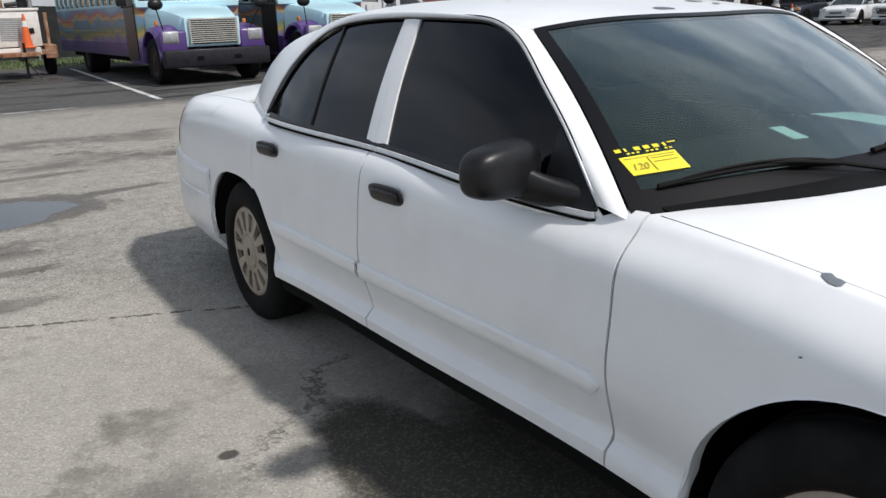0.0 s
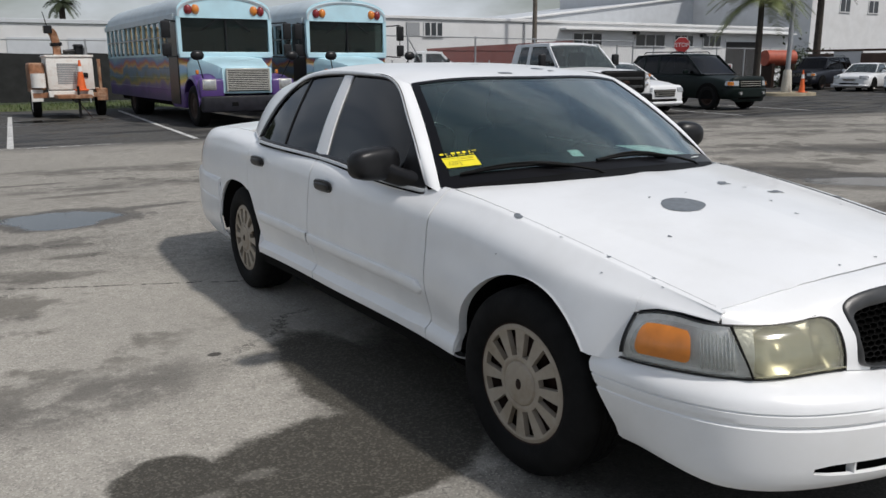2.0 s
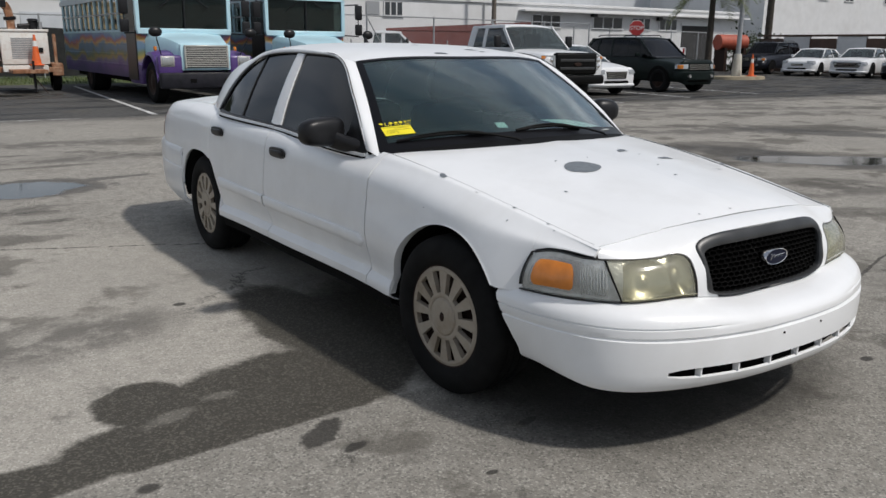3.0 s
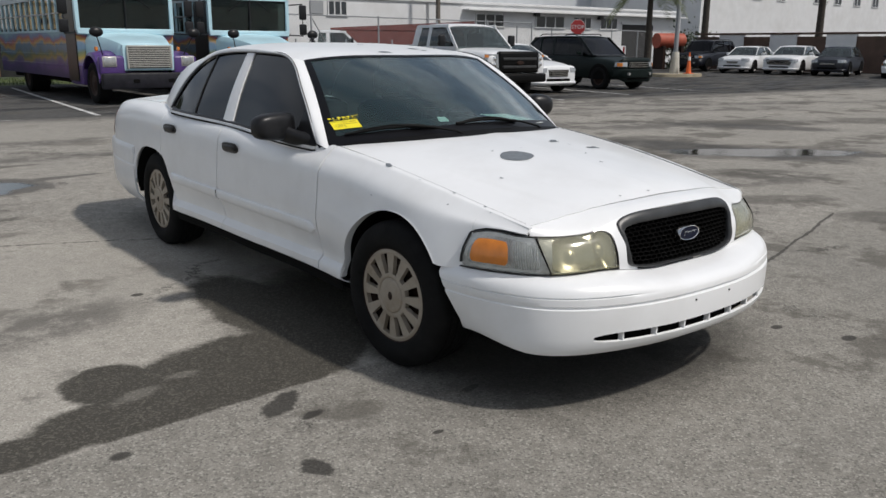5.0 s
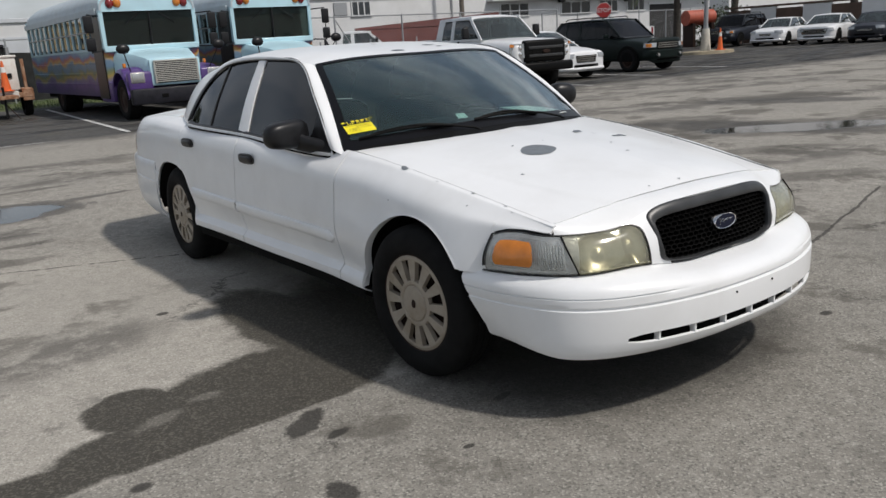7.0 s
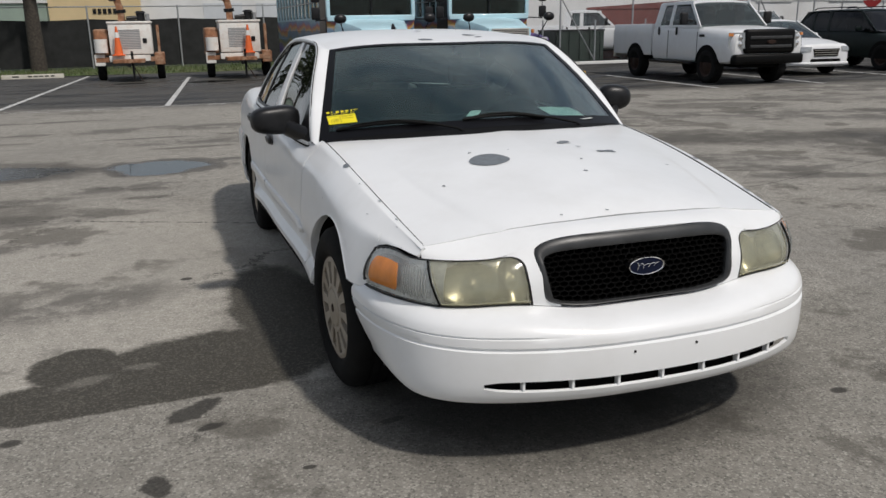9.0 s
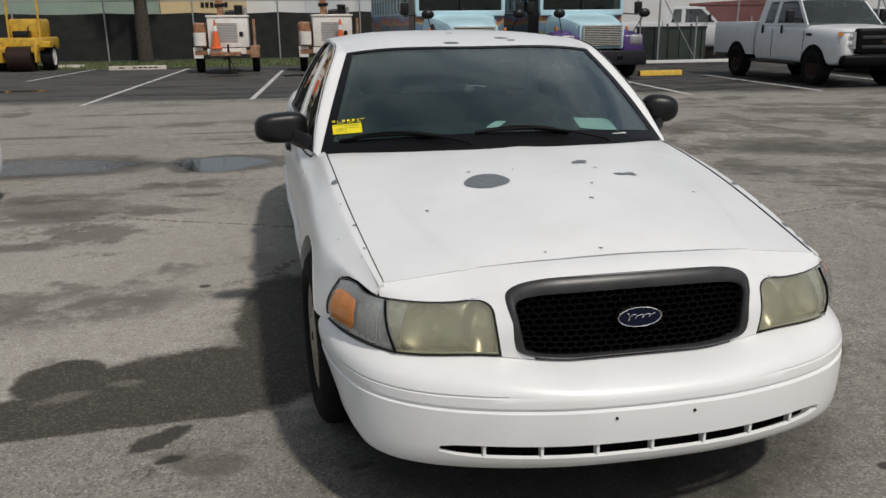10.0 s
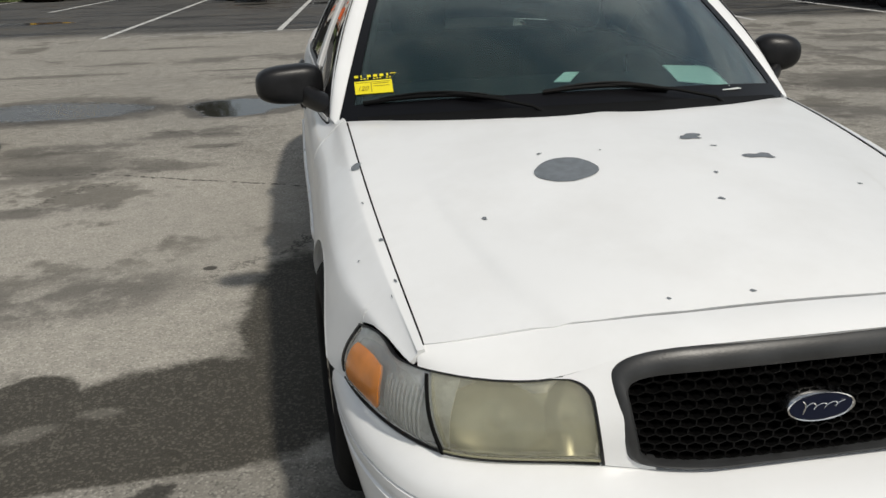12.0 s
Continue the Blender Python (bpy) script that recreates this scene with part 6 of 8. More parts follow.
for a, b in (((-4.75, 12.4), (-4.1, 26.0)), ((-1.55, 12.75), (-0.85, 23.4)), ((1.80, 12.95), (2.5, 25.2)), ((-7.95, 20.5), (-7.3, 27.0)), ((-11.2, 22.5), (-10.6, 27.5)), ((5.1, 11.9), (5.8, 17.5)), ((7.3, 11.0), (7.75, 16.6)), ((10.33, 11.05), (10.65, 16.6)), ((13.25, 10.95), (13.9, 16.2)), ((16.72, 11.6), (17.4, 16.4)), ((20.4, 11.9), (21.1, 16.8))):
    stripe(a, b)
for k in range(9):
    stripe((-4.6 + 0.55 * k, 12.45 + 0.03 * k), (-4.6 + 0.55 * k + 0.34, 12.46 + 0.03 * k), 0.05)


def parking_block(x0, x1, y, mat, label):
    bm = bmesh.new()
    rows = [[(x, y + d, z) for d, z in ((-0.09, 0.0), (-0.075, 0.11), (-0.05, 0.135), (0.05, 0.135), (0.075, 0.11), (0.09, 0.0))] for x in spread(x0, x1, 6)]
    shell(rows, 0.03, (0, 0, 1), bm)
    return whole("parking_block", bm, mat, label, "wheel stop", "wheel stops")


stop_block = parking_block(-6.75, -4.85, 25.9, KERB, "weathered white concrete wheel stop beside the grass")
for k, (x, w) in enumerate(((-6.42, 0.20), (-5.95, 0.12), (-5.78, 0.13), (-5.60, 0.12), (-5.43, 0.13), (-5.25, 0.12))):
    marks = new("worn_lettering", mesh_of("worn_lettering", box(bmesh.new(), (x, 25.813, 0.05), (x + w, 25.8155 + 0.010, 0.095)), INK))
    marks.parent = stop_block
parking_block(-8.9, -7.9, 27.6, KERB, "weathered white concrete wheel stop beside the grass")
parking_block(8.85, 10.1, 16.95, KERB_YELLOW, "yellow-painted concrete wheel stop")

bm = bmesh.new()
grid(bm, [[(x, y, 0.006 + 0.05 * noise.noise(Vector((x * 0.4, y * 0.7, 0))) ** 2 + (0.03 if 26.9 < y < 39 else 0)) for y in spread(26.6, 40.0, 14)] for x in spread(-40, 9, 50)], flip=True)
rnd = random.Random(5)
for k in range(4200):
    x, y = rnd.uniform(-16, 9), 26.7 + 4.6 * rnd.random() ** 1.3
    h, a = rnd.uniform(0.06, 0.20), rnd.uniform(0, 3.14)
    dx, dy = 0.02 * math.cos(a), 0.02 * math.sin(a)
    bm.faces.new([bm.verts.new(q) for q in ((x - dx, y - dy, 0.02), (x + dx, y + dy, 0.02), (x + rnd.uniform(-0.06, 0.06), y + rnd.uniform(-0.06, 0.06), h))])
whole("grass_verge", bm, GRASS, "rough green grass verge along the fence", "grass", kind="stuff", smooth=False)


# ---- vehicles in the yard ----
def plain_wheel(car, x, y, r, side, width=0.22, hub=SILVER, name="wheel"):
    w = new(name)
    w.parent = car
    w.matrix_basis = Matrix.Translation((x, y, r)) @ (Matrix.Rotation(math.pi, 4, "Z") if side > 0 else Matrix.Identity(4))
    part("tyre", lathe(bmesh.new(), [(-0.01, r * 0.62), (-0.03, r * 0.7), (-0.03, r * 0.88), (0.0, r * 0.98), (0.04, r), (width - 0.04, r), (width, r * 0.9), (width, r * 0.6)], 28), RUBBER, w)
    part("hub", lathe(bmesh.new(), [(-0.005, 0.0), (-0.008, r * 0.25), (0.015, r * 0.35), (0.02, r * 0.5), (-0.012, r * 0.6), (-0.012, r * 0.64), (0.05, r * 0.64)], 20), hub, w)
    return w


def loft(stations, bm=None, count=44):
    """A rounded body: rows of (y, bottom, top, half width, half width at the top), eased from one to the next."""
    bm = bm or bmesh.new()
    ks = [q[0] for q in stations]
    ease = [lin(ks, [q[i] for q in stations]) for i in range(1, 5)]
    span = ks[-1] - ks[0]
    ys = sorted(set([ks[0] + span * k / count for k in range(count + 1)] + [ks[0] + d for d in (0.015, 0.03, 0.06, 0.10, 0.15, 0.22)] + [ks[-1] - d for d in (0.02, 0.05, 0.10)]))
    rows = []
    for y in ys:
        h = [0.0] * 4
        for d, w in ((-0.09, 1), (-0.05, 2), (0, 3), (0.05, 2), (0.09, 1)):
            q = y + d * min(1.0, (y - ks[0]) / 0.12, (ks[-1] - y) / 0.12)
            for i in range(4):
                h[i] += ease[i](q) * w / 9
        zb, zt, w, wt = h
        t = zt - zb
        half = [(0.0, zb), (w * 0.86, zb), (w * 0.95, zb + 0.05 * t), (w * 0.985, zb + 0.16 * t), (w, zb + 0.42 * t), (w * 0.997, zb + 0.58 * t), (w * 0.985, zb + 0.70 * t), (wt + (w - wt) * 0.62, zt - 0.17 * t), (wt + (w - wt) * 0.22, zt - 0.075 * t), (wt * 0.95, zt - 0.028 * t), (wt * 0.80, zt - 0.006), (wt * 0.45, zt + 0.006), (0.0, zt + 0.012)]
        rows.append([(x, y, z) for x, z in half] + [(-x, y, z) for x, z in half[-2::-1]])
    grid(bm, rows)
    for r in (rows[0], rows[-1]):
        bm.faces.new([bm.verts.new(p) for p in r[:-1]])
    bmesh.ops.remove_doubles(bm, verts=bm.verts, dist=1e-4)
    bmesh.ops.recalc_face_normals(bm, faces=bm.faces)
    return bm


def cabin(keys, base, top, z0, roof):
    """The glass of a cabin: (y, z) along its middle line, rounded across."""
    t = [0.0]
    for a, b in zip(keys, keys[1:]):
        t.append(t[-1] + math.dist(a, b))
    fy, fz = lin(t, [k[0] for k in keys]), lin(t, [k[1] for k in keys])
    rows = []
    for i in range(41):
        u = t[-1] * i / 40
        y = z = 0.0
        for d in (-0.08, -0.04, 0, 0.04, 0.08):
            q = min(max(u + d * min(1, u / 0.1, (t[-1] - u) / 0.1), 0), t[-1])
            y, z = y + fy(q) / 5, z + fz(q) / 5
        e = base + (top - base) * max(0.0, (z - z0) / (roof - z0))
        h = z - z0
        rows.append([(-base, y, z0), (-(base + e) / 2 - 0.01, y, z0 + h * 0.5), (-e, y, z0 + h * 0.90), (-e * 0.95, y, z0 + h * 0.96), (-e * 0.82, y, z - 0.004), (-e * 0.4, y, z + 0.010), (0, y, z + 0.014), (e * 0.4, y, z + 0.010), (e * 0.82, y, z - 0.004), (e * 0.95, y, z0 + h * 0.96), (e, y, z0 + h * 0.90), ((base + e) / 2 + 0.01, y, z0 + h * 0.5), (base, y, z0)])
    bm = bmesh.new()
    grid(bm, rows)
    bmesh.ops.recalc_face_normals(bm, faces=bm.faces)
    return bm


def quad_panel(pts, out, lift=0.006, thick=0.02):
    """A thin raised panel through four corners."""
    o = Vector(out).normalized() * lift
    a, b, c, d = (Vector(p) + o for p in pts)
    rows = [[a + (b - a) * i / 3 + ((d + (c - d) * i / 3) - (a + (b - a) * i / 3)) * j / 3 for j in range(4)] for i in range(4)]
    return shell(rows, thick, out)


def motor_car(label, category, paint, L=4.8, W=0.92, hood=0.98, belt=0.98, roof=1.46, nose=0.62, axle_f=0.92, axle_r=3.75, r=0.33, cab=(1.35, 2.05, 3.5, 4.3), tall=False, grille=(0.42, 0.55, 0.72), grille_mat=SEAM, lamp=(0.62, 0.66, 0.80), group="parked cars", ground_clear=0.22, name="saloon_car", at=(0, 0, 0), turn=0.0):
    """A closed car with its nose at y = 0, towards -y."""
    car = thing(name, label, category, group, at, turn)
    deck = belt if tall else hood + 0.02
    st = [(0.0, 0.30, nose + 0.02, W * 0.62, W * 0.54), (0.03, 0.24, nose + 0.08, W * 0.76, W * 0.66), (0.10, ground_clear, nose + 0.14, W * 0.87, W * 0.76), (0.22, ground_clear, hood - 0.17, W * 0.94, W * 0.82), (0.42, ground_clear, hood - 0.11, W * 0.975, W * 0.85), (0.7, ground_clear, hood - 0.06, W * 0.99, W * 0.87), (cab[0], ground_clear, hood, W, W * 0.88), (cab[0] + 0.5, ground_clear, belt, W, W * 0.90), (cab[2], ground_clear, belt + 0.02, W, W * 0.90), (L - 0.6, ground_clear, deck + 0.02, W * 0.99, W * 0.88), (L - 0.12, 0.27, deck - 0.02, W * 0.93, W * 0.82), (L, 0.36, deck - 0.12, W * 0.84, W * 0.74)]
    part("body", loft(st), paint, car)
    c0, c1, c2, c3 = cab
    z0 = belt - 0.02
    top = W * 0.68 if not tall else W * 0.76
    base = W * 0.90
    p = lambda y, x, z: Vector((x, y, z))
    house = cabin([(c0, z0), (c1, roof - 0.03), ((c1 + c2) / 2, roof), (c2, roof - 0.03), (c3, z0 + 0.02)], base, top, z0, roof)
    part("cabin_glass", house, TINT if tall else CAR_GLASS, car, "dark window glass")
    seats = bmesh.new()
    for x in (-W * 0.42, W * 0.42):
        box(seats, (x - 0.25, c1 + 0.5, z0 - 0.3), (x + 0.25, c1 + 0.65, roof - 0.20), 0.05, 2)
    part("seats", seats, CLOTH, car)
    rows = [[(b * (top + 0.004), y, z + 0.012 - 0.035 * abs(b) ** 3) for b in spread(-1, 1, 8)] for y, z in ((c1 - 0.02, roof - 0.045), (c1 + 0.05, roof - 0.012), (c1 + 0.25, roof + 0.006), ((c1 + c2) / 2, roof + 0.014), (c2 - 0.20, roof + 0.006), (c2 - 0.04, roof - 0.012), (c2 + 0.05, roof - 0.045))]
    part("roof", shell(rows, 0.03, (0, 0, 1)), paint, car)
    for s in (-1, 1):
        for a, b, wide in (((c0 + 0.02, z0, base * 0.95), (c1 + 0.02, roof - 0.03, top), 0.055), (((c1 + c2) / 2 + 0.08, z0, base), ((c1 + c2) / 2 + 0.12, roof - 0.03, top), 0.05), ((c3 - (0.0 if tall else 0.12), z0, base * 0.97), (c2 + 0.0, roof - 0.03, top), 0.09 if tall else 0.13)):
            q = [p(a[0] - wide, s * a[2], a[1]), p(a[0] + wide, s * a[2], a[1]), p(b[0] + wide, s * b[2], b[1]), p(b[0] - wide, s * b[2], b[1])]
            part("pillar", quad_panel(q, (s, 0, 0.3), 0.012, 0.03), paint, car)
        if tall:
            q = [p(c2 - 0.35, s * base, z0), p(c2 - 0.27, s * base, z0), p(c2 - 0.27, s * top, roof - 0.03), p(c2 - 0.35, s * top, roof - 0.03)]
            part("pillar", quad_panel(q, (s, 0, 0.3), 0.012, 0.03), paint, car)
        bm = box(bmesh.new(), (-0.09, -0.05, -0.06), (0.09, 0.05, 0.06), 0.03, 2)
        bmesh.ops.translate(bm, vec=(s * (W + 0.06), c0 + 0.50, belt + 0.06), verts=bm.verts)
        part("door_mirror", bm, paint, car)
        rows = [[(s * (W * f * g + 0.008), y - 0.016 + 0.02 * (1 - g) / 0.06, z) for z, g in ((lamp[1], 1.0), ((lamp[1] + lamp[2]) / 2, 0.985), (lamp[2], 0.95))] for y, f in ((0.0, lamp[0] * 0.86), (0.0, 0.62), (0.03, 0.76), (0.065, 0.825), (0.10, 0.87), (0.16, 0.91), (0.24, 0.945))]
        part("headlamp", shell(rows, 0.03, (s * 0.5, -1, 0.1)), LAMP, car)
        for y in (axle_f, axle_r):
            bm = lathe(bmesh.new(), [(0.0, 0.0), (0.0, r * 1.22), (0.10, r * 1.22)], 30)
            bmesh.ops.translate(bm, vec=(-W - 0.006, y, r), verts=bm.verts)
            bmesh.ops.bisect_plane(bm, geom=bm.verts[:] + bm.edges[:] + bm.faces[:], plane_co=(0, 0, ground_clear), plane_no=(0, 0, 1), clear_inner=True)
            if s > 0:
                bmesh.ops.scale(bm, vec=(-1, 1, 1), verts=bm.verts)
            part("wheel_arch", bm, SEAM, car, recalc=True)
            plain_wheel(car, s * (W - 0.012), y, r, s, hub=STEEL if tall else SILVER)
        for y in ((c1 + c2) / 2 + 0.02, c2 - 0.1):
            part("door_handle", box(bmesh.new(), (s * W - 0.01, y - 0.09, belt - 0.18), (s * W + 0.012, y + 0.03, belt - 0.15)), paint if not tall else BLACK, car)
    bz0, bz1 = (ground_clear + 0.06, nose - 0.26) if tall else (0.27, 0.36)
    nose_line = [(-0.96, 0.26), (-0.90, 0.10), (-0.76, -0.03), (-0.5, -0.075), (0, -0.09), (0.5, -0.075), (0.76, -0.03), (0.90, 0.10), (0.96, 0.26)]
    rows = [[(W * f, y + d, z) for d, z in ((0.03, bz0), (0.0, bz0 + 0.03), (0.0, bz1 - 0.03), (0.05, bz1))] for f, y in nose_line]
    part("front_bumper", shell(rows, 0.04, (0, -1, 0)), paint, car)
    if tall:
        for s in (-1, 1):
            part("roof_rail", rod([(s * top * 0.86, c1 + 0.25, roof + 0.02), (s * top * 0.86, c1 + 0.35, roof + 0.075), (s * top * 0.86, c2 - 0.2, roof + 0.075), (s * top * 0.86, c2 - 0.08, roof + 0.02)], 0.018, 6), BLACK, car)
            rows = [[(s * (W * f + 0.022), y - 0.024, z) for z in (lamp[1] + 0.01, lamp[2] - 0.02)] for y, f in ((0.03, 0.76), (0.065, 0.825), (0.10, 0.87), (0.16, 0.91))]
            part("turn_signal", shell(rows, 0.02, (s * 0.5, -1, 0.1)), LENS_AMBER, car)
            part("fog_lamp", tube(bmesh.new(), (s * W * 0.55, -0.12, bz0 + 0.13), (s * W * 0.55, 0.0, bz0 + 0.13), 0.05, 14), LAMP, car)
    gw, g0, g1 = grille
    q = [p(0.0, -gw * 0.92, g0), p(0.0, gw * 0.92, g0), p(0.012, gw * 1.05, g1), p(0.012, -gw * 1.05, g1)]
    gr = part("grille", quad_panel(q, (0, -1, 0.1), 0.020, 0.04), grille_mat, car)
    for k in range(3):
        z = g0 + (g1 - g0) * (k + 0.8) / 3.4
        part("grille_bar", box(bmesh.new(), (-gw * 0.97, -0.028 + 0.004 * k, z - 0.006), (gw * 0.97, 0.02 + 0.004 * k, z + 0.006)), SILVER, gr)
    part("lower_intake", box(bmesh.new(), (-W * 0.52, -0.022, 0.345), (W * 0.52, 0.05, 0.44), 0.02, 1), SEAM, car)
    part("screen_base", quad_panel([p(c0 - 0.10, -base * 0.85, z0 - 0.02), p(c0 - 0.10, base * 0.85, z0 - 0.02), p(c0 + 0.03, base * 0.85, z0 + 0.02), p(c0 + 0.03, -base * 0.85, z0 + 0.02)], (0, -0.3, 1), 0.012, 0.02), BLACK, car)
    return car


def pickup(label, paint, at, turn=0.0, L=6.25, W=0.99, cab_end=3.95, group="parked pickups"):
    """A crew-cab pickup with its nose at y = 0, towards -y."""
    car = thing("pickup_truck", label, "pickup", group, at, turn)
    hood, belt, roof, bed = 1.33, 1.36, 1.97, 1.42
    st = [(0.0, 0.66, 1.14, W * 0.88, W * 0.80), (0.06, 0.55, 1.22, W * 0.95, W * 0.84), (0.16, 0.50, 1.265, W * 0.985, W * 0.85), (0.4, 0.48, 1.29, W, W * 0.85), (1.35, 0.48, hood, W, W * 0.88), (1.55, 0.48, belt, W, W * 0.93), (cab_end, 0.48, belt + 0.03, W, W * 0.93), (cab_end + 0.02, 0.50, belt + 0.02, W * 0.97, W * 0.92)]
    part("cab_body", loft(st), paint, car)
    bm = bmesh.new()
    rows = [[(x, y, z) for x, z in ((-W * 0.86, 0.95), (-W * 0.86, bed - 0.01), (-W * 0.88, bed), (-W * 0.97, bed), (-W * 0.99, bed - 0.03), (-W * 1.005, bed - 0.28), (-W, 0.75), (-W * 0.97, 0.60), (W * 0.97, 0.60), (W, 0.75), (W * 1.005, bed - 0.28), (W * 0.99, bed - 0.03), (W * 0.97, bed), (W * 0.88, bed), (W * 0.86, bed - 0.01), (W * 0.86, 0.95), (-W * 0.86, 0.95))] for y in (cab_end + 0.06, cab_end + 1.2, L - 0.05, L)]
    grid(bm, rows)
    box(bm, (-W * 0.98, L - 0.08, 0.62), (W * 0.98, L, bed), 0.01, 1)
    box(bm, (-W * 0.98, cab_end + 0.06, 0.7), (W * 0.98, cab_end + 0.12, bed), 0.01, 1)
    part("bed", bm, paint, car, recalc=True)
    p = lambda y, x, z: Vector((x, y, z))
    c0, c1, c2, c3 = 1.42, 2.08, cab_end - 0.16, cab_end
    base, top, z0 = W * 0.93, W * 0.80, belt - 0.02
    part("cabin_glass", cabin([(c0, z0), (c1, roof - 0.03), ((c1 + c2) / 2, roof), (c2, roof - 0.03), (c3, z0)], base, top, z0, roof), CAR_GLASS, car, "grey-green window glass")
    seats = bmesh.new()
    for x in (-0.45, 0.45):
        box(seats, (x - 0.26, c1 + 0.35, z0 - 0.3), (x + 0.26, c1 + 0.5, roof - 0.22), 0.05, 2)
    box(seats, (-0.75, c3 - 0.3, z0 - 0.3), (0.75, c3 - 0.18, roof - 0.30), 0.05, 2)
    part("seats", seats, CLOTH, car)
    rows = [[(b * (top + 0.012), y, z + 0.018 - 0.055 * abs(b) ** 4) for b in spread(-1, 1, 12)] for y, z in ((c1 - 0.03, roof - 0.05), (c1 + 0.06, roof - 0.012), (c1 + 0.25, roof + 0.010), ((c1 + c2) / 2, roof + 0.016), (c2 - 0.2, roof + 0.006), (c2 - 0.02, roof - 0.02), (c2 + 0.06, roof - 0.07))]
    part("roof", shell(rows, 0.05, (0, 0, 1)), paint, car)
    for s in (-1, 1):
        for a, b, wide in (((c0 + 0.05, z0, base), (c1 + 0.03, roof - 0.03, top), 0.06), (((c1 + c2) / 2 + 0.06, z0, base), ((c1 + c2) / 2 + 0.06, roof - 0.03, top), 0.075), ((c3 - 0.12, z0, base), (c2 - 0.06, roof - 0.03, top), 0.15)):
            q = [p(a[0] - wide, s * a[2], a[1]), p(a[0] + wide, s * a[2], a[1]), p(b[0] + wide, s * b[2], b[1]), p(b[0] - wide, s * b[2], b[1])]
            part("pillar", quad_panel(q, (s, 0, 0.2), 0.016, 0.03), paint, car)
        for a, b, z1, z2 in ((c1 - 0.08, c2 + 0.02, roof - 0.085, roof - 0.01), (c0 + 0.05, c3 - 0.05, z0 - 0.02, z0 + 0.04)):
            k1, k2 = (z1 - z0) / (roof - z0), (z2 - z0) / (roof - z0)
            e1, e2 = base + (top - base) * k1, base + (top - base) * k2
            part("window_rail", quad_panel([p(a, s * e1, z1), p(b, s * e1, z1), p(b, s * e2, z2), p(a, s * e2, z2)], (s, 0, 0.2), 0.017, 0.03), paint, car)
        mir = part("door_mirror", box(bmesh.new(), (min(s * (W + 0.10), s * (W + 0.30)), c0 + 0.30, belt + 0.03), (max(s * (W + 0.10), s * (W + 0.30)), c0 + 0.42, belt + 0.33), 0.04, 3), BLACK, car)
        part("mirror_arm", tube(bmesh.new(), (s * W * 0.95, c0 + 0.38, belt + 0.12), (s * (W + 0.16), c0 + 0.37, belt + 0.15), 0.03, 8), BLACK, mir)
        lampq = quad_panel([p(-0.03, s * W * 0.66, 0.84), p(0.14, s * W * 0.985, 0.86), p(0.16, s * W * 0.975, 1.20), p(0.0, s * W * 0.66, 1.20)], (s * 0.3, -1, 0), 0.03, 0.06)
        lampo = part("headlamp", lampq, LAMP, car, "large bright headlamp")
        for zz in (0.94, 1.09):
            bm = lathe(bmesh.new(), [(-0.02, 0.0), (-0.018, 0.035), (-0.004, 0.058), (0.02, 0.06)], 18)
            bmesh.ops.transform(bm, matrix=Matrix.Translation((s * W * 0.76, -0.015, zz)) @ Matrix.Rotation(math.pi / 2, 4, "Z"), verts=bm.verts)
            part("lamp_bowl", bm, CHROME, lampo, "bright reflector bowl")
        part("turn_signal", quad_panel([p(0.09, s * W * 0.90, 1.12), p(0.15, s * W * 0.99, 1.12), p(0.160, s * W * 0.985, 1.185), p(0.10, s * W * 0.90, 1.185)], (s * 0.4, -1, 0), 0.045, 0.03), LENS_AMBER, car)
        part("tail_lamp", box(bmesh.new(), (s * W * 0.86 - 0.06, L - 0.03, 0.95), (s * W * 0.86 + 0.08, L + 0.012, bed - 0.04), 0.01, 1), LENS_RED, car)
        part("door_seam", box(bmesh.new(), (s * (W + 0.001) - 0.004, (c1 + c2) / 2 + 0.05, 0.56), (s * (W + 0.001) + 0.004, (c1 + c2) / 2 + 0.062, belt - 0.10)), SEAM, car)
        part("door_seam", box(bmesh.new(), (s * (W + 0.001) - 0.004, c0 + 0.02, 0.56), (s * (W + 0.001) + 0.004, c0 + 0.032, belt - 0.14)), SEAM, car)
        part("side_vent", box(bmesh.new(), (s * (W - 0.004) - 0.006, c0 - 0.28, 1.10), (s * (W - 0.004) + 0.006, c0 - 0.06, 1.16), 0.01, 1), BLACK, car)
        for y in (1.0, L - 1.35):
            bm = lathe(bmesh.new(), [(0.0, 0.0), (0.0, 0.50), (0.12, 0.50)], 30)
            bmesh.ops.translate(bm, vec=(-W - 0.006, y, 0.42), verts=bm.verts)
            bmesh.ops.bisect_plane(bm, geom=bm.verts[:] + bm.edges[:] + bm.faces[:], plane_co=(0, 0, 0.5), plane_no=(0, 0, 1), clear_inner=True)
            if s > 0:
                bmesh.ops.scale(bm, vec=(-1, 1, 1), verts=bm.verts)
            part("wheel_arch", bm, SEAM, car, recalc=True)
            plain_wheel(car, s * (W - 0.01), y, 0.41, s, 0.26, hub=STEEL)
        for y in (2.45, 3.35):
            part("door_handle", box(bmesh.new(), (s * W - 0.01, y - 0.04, belt - 0.22), (s * W + 0.016, y + 0.04, belt - 0.02), 0.01, 1), BLACK, car)
        part("running_board", box(bmesh.new(), (s * W - 0.10, 1.55, 0.44), (s * W + 0.04, cab_end, 0.50), 0.01, 1), BLACK, car)
    gr = part("grille", box(bmesh.new(), (-W * 0.67, -0.09, 0.72), (W * 0.67, 0.10, 1.27), 0.07, 3), MESH_BLACK, car, "large black grille", smooth=True)
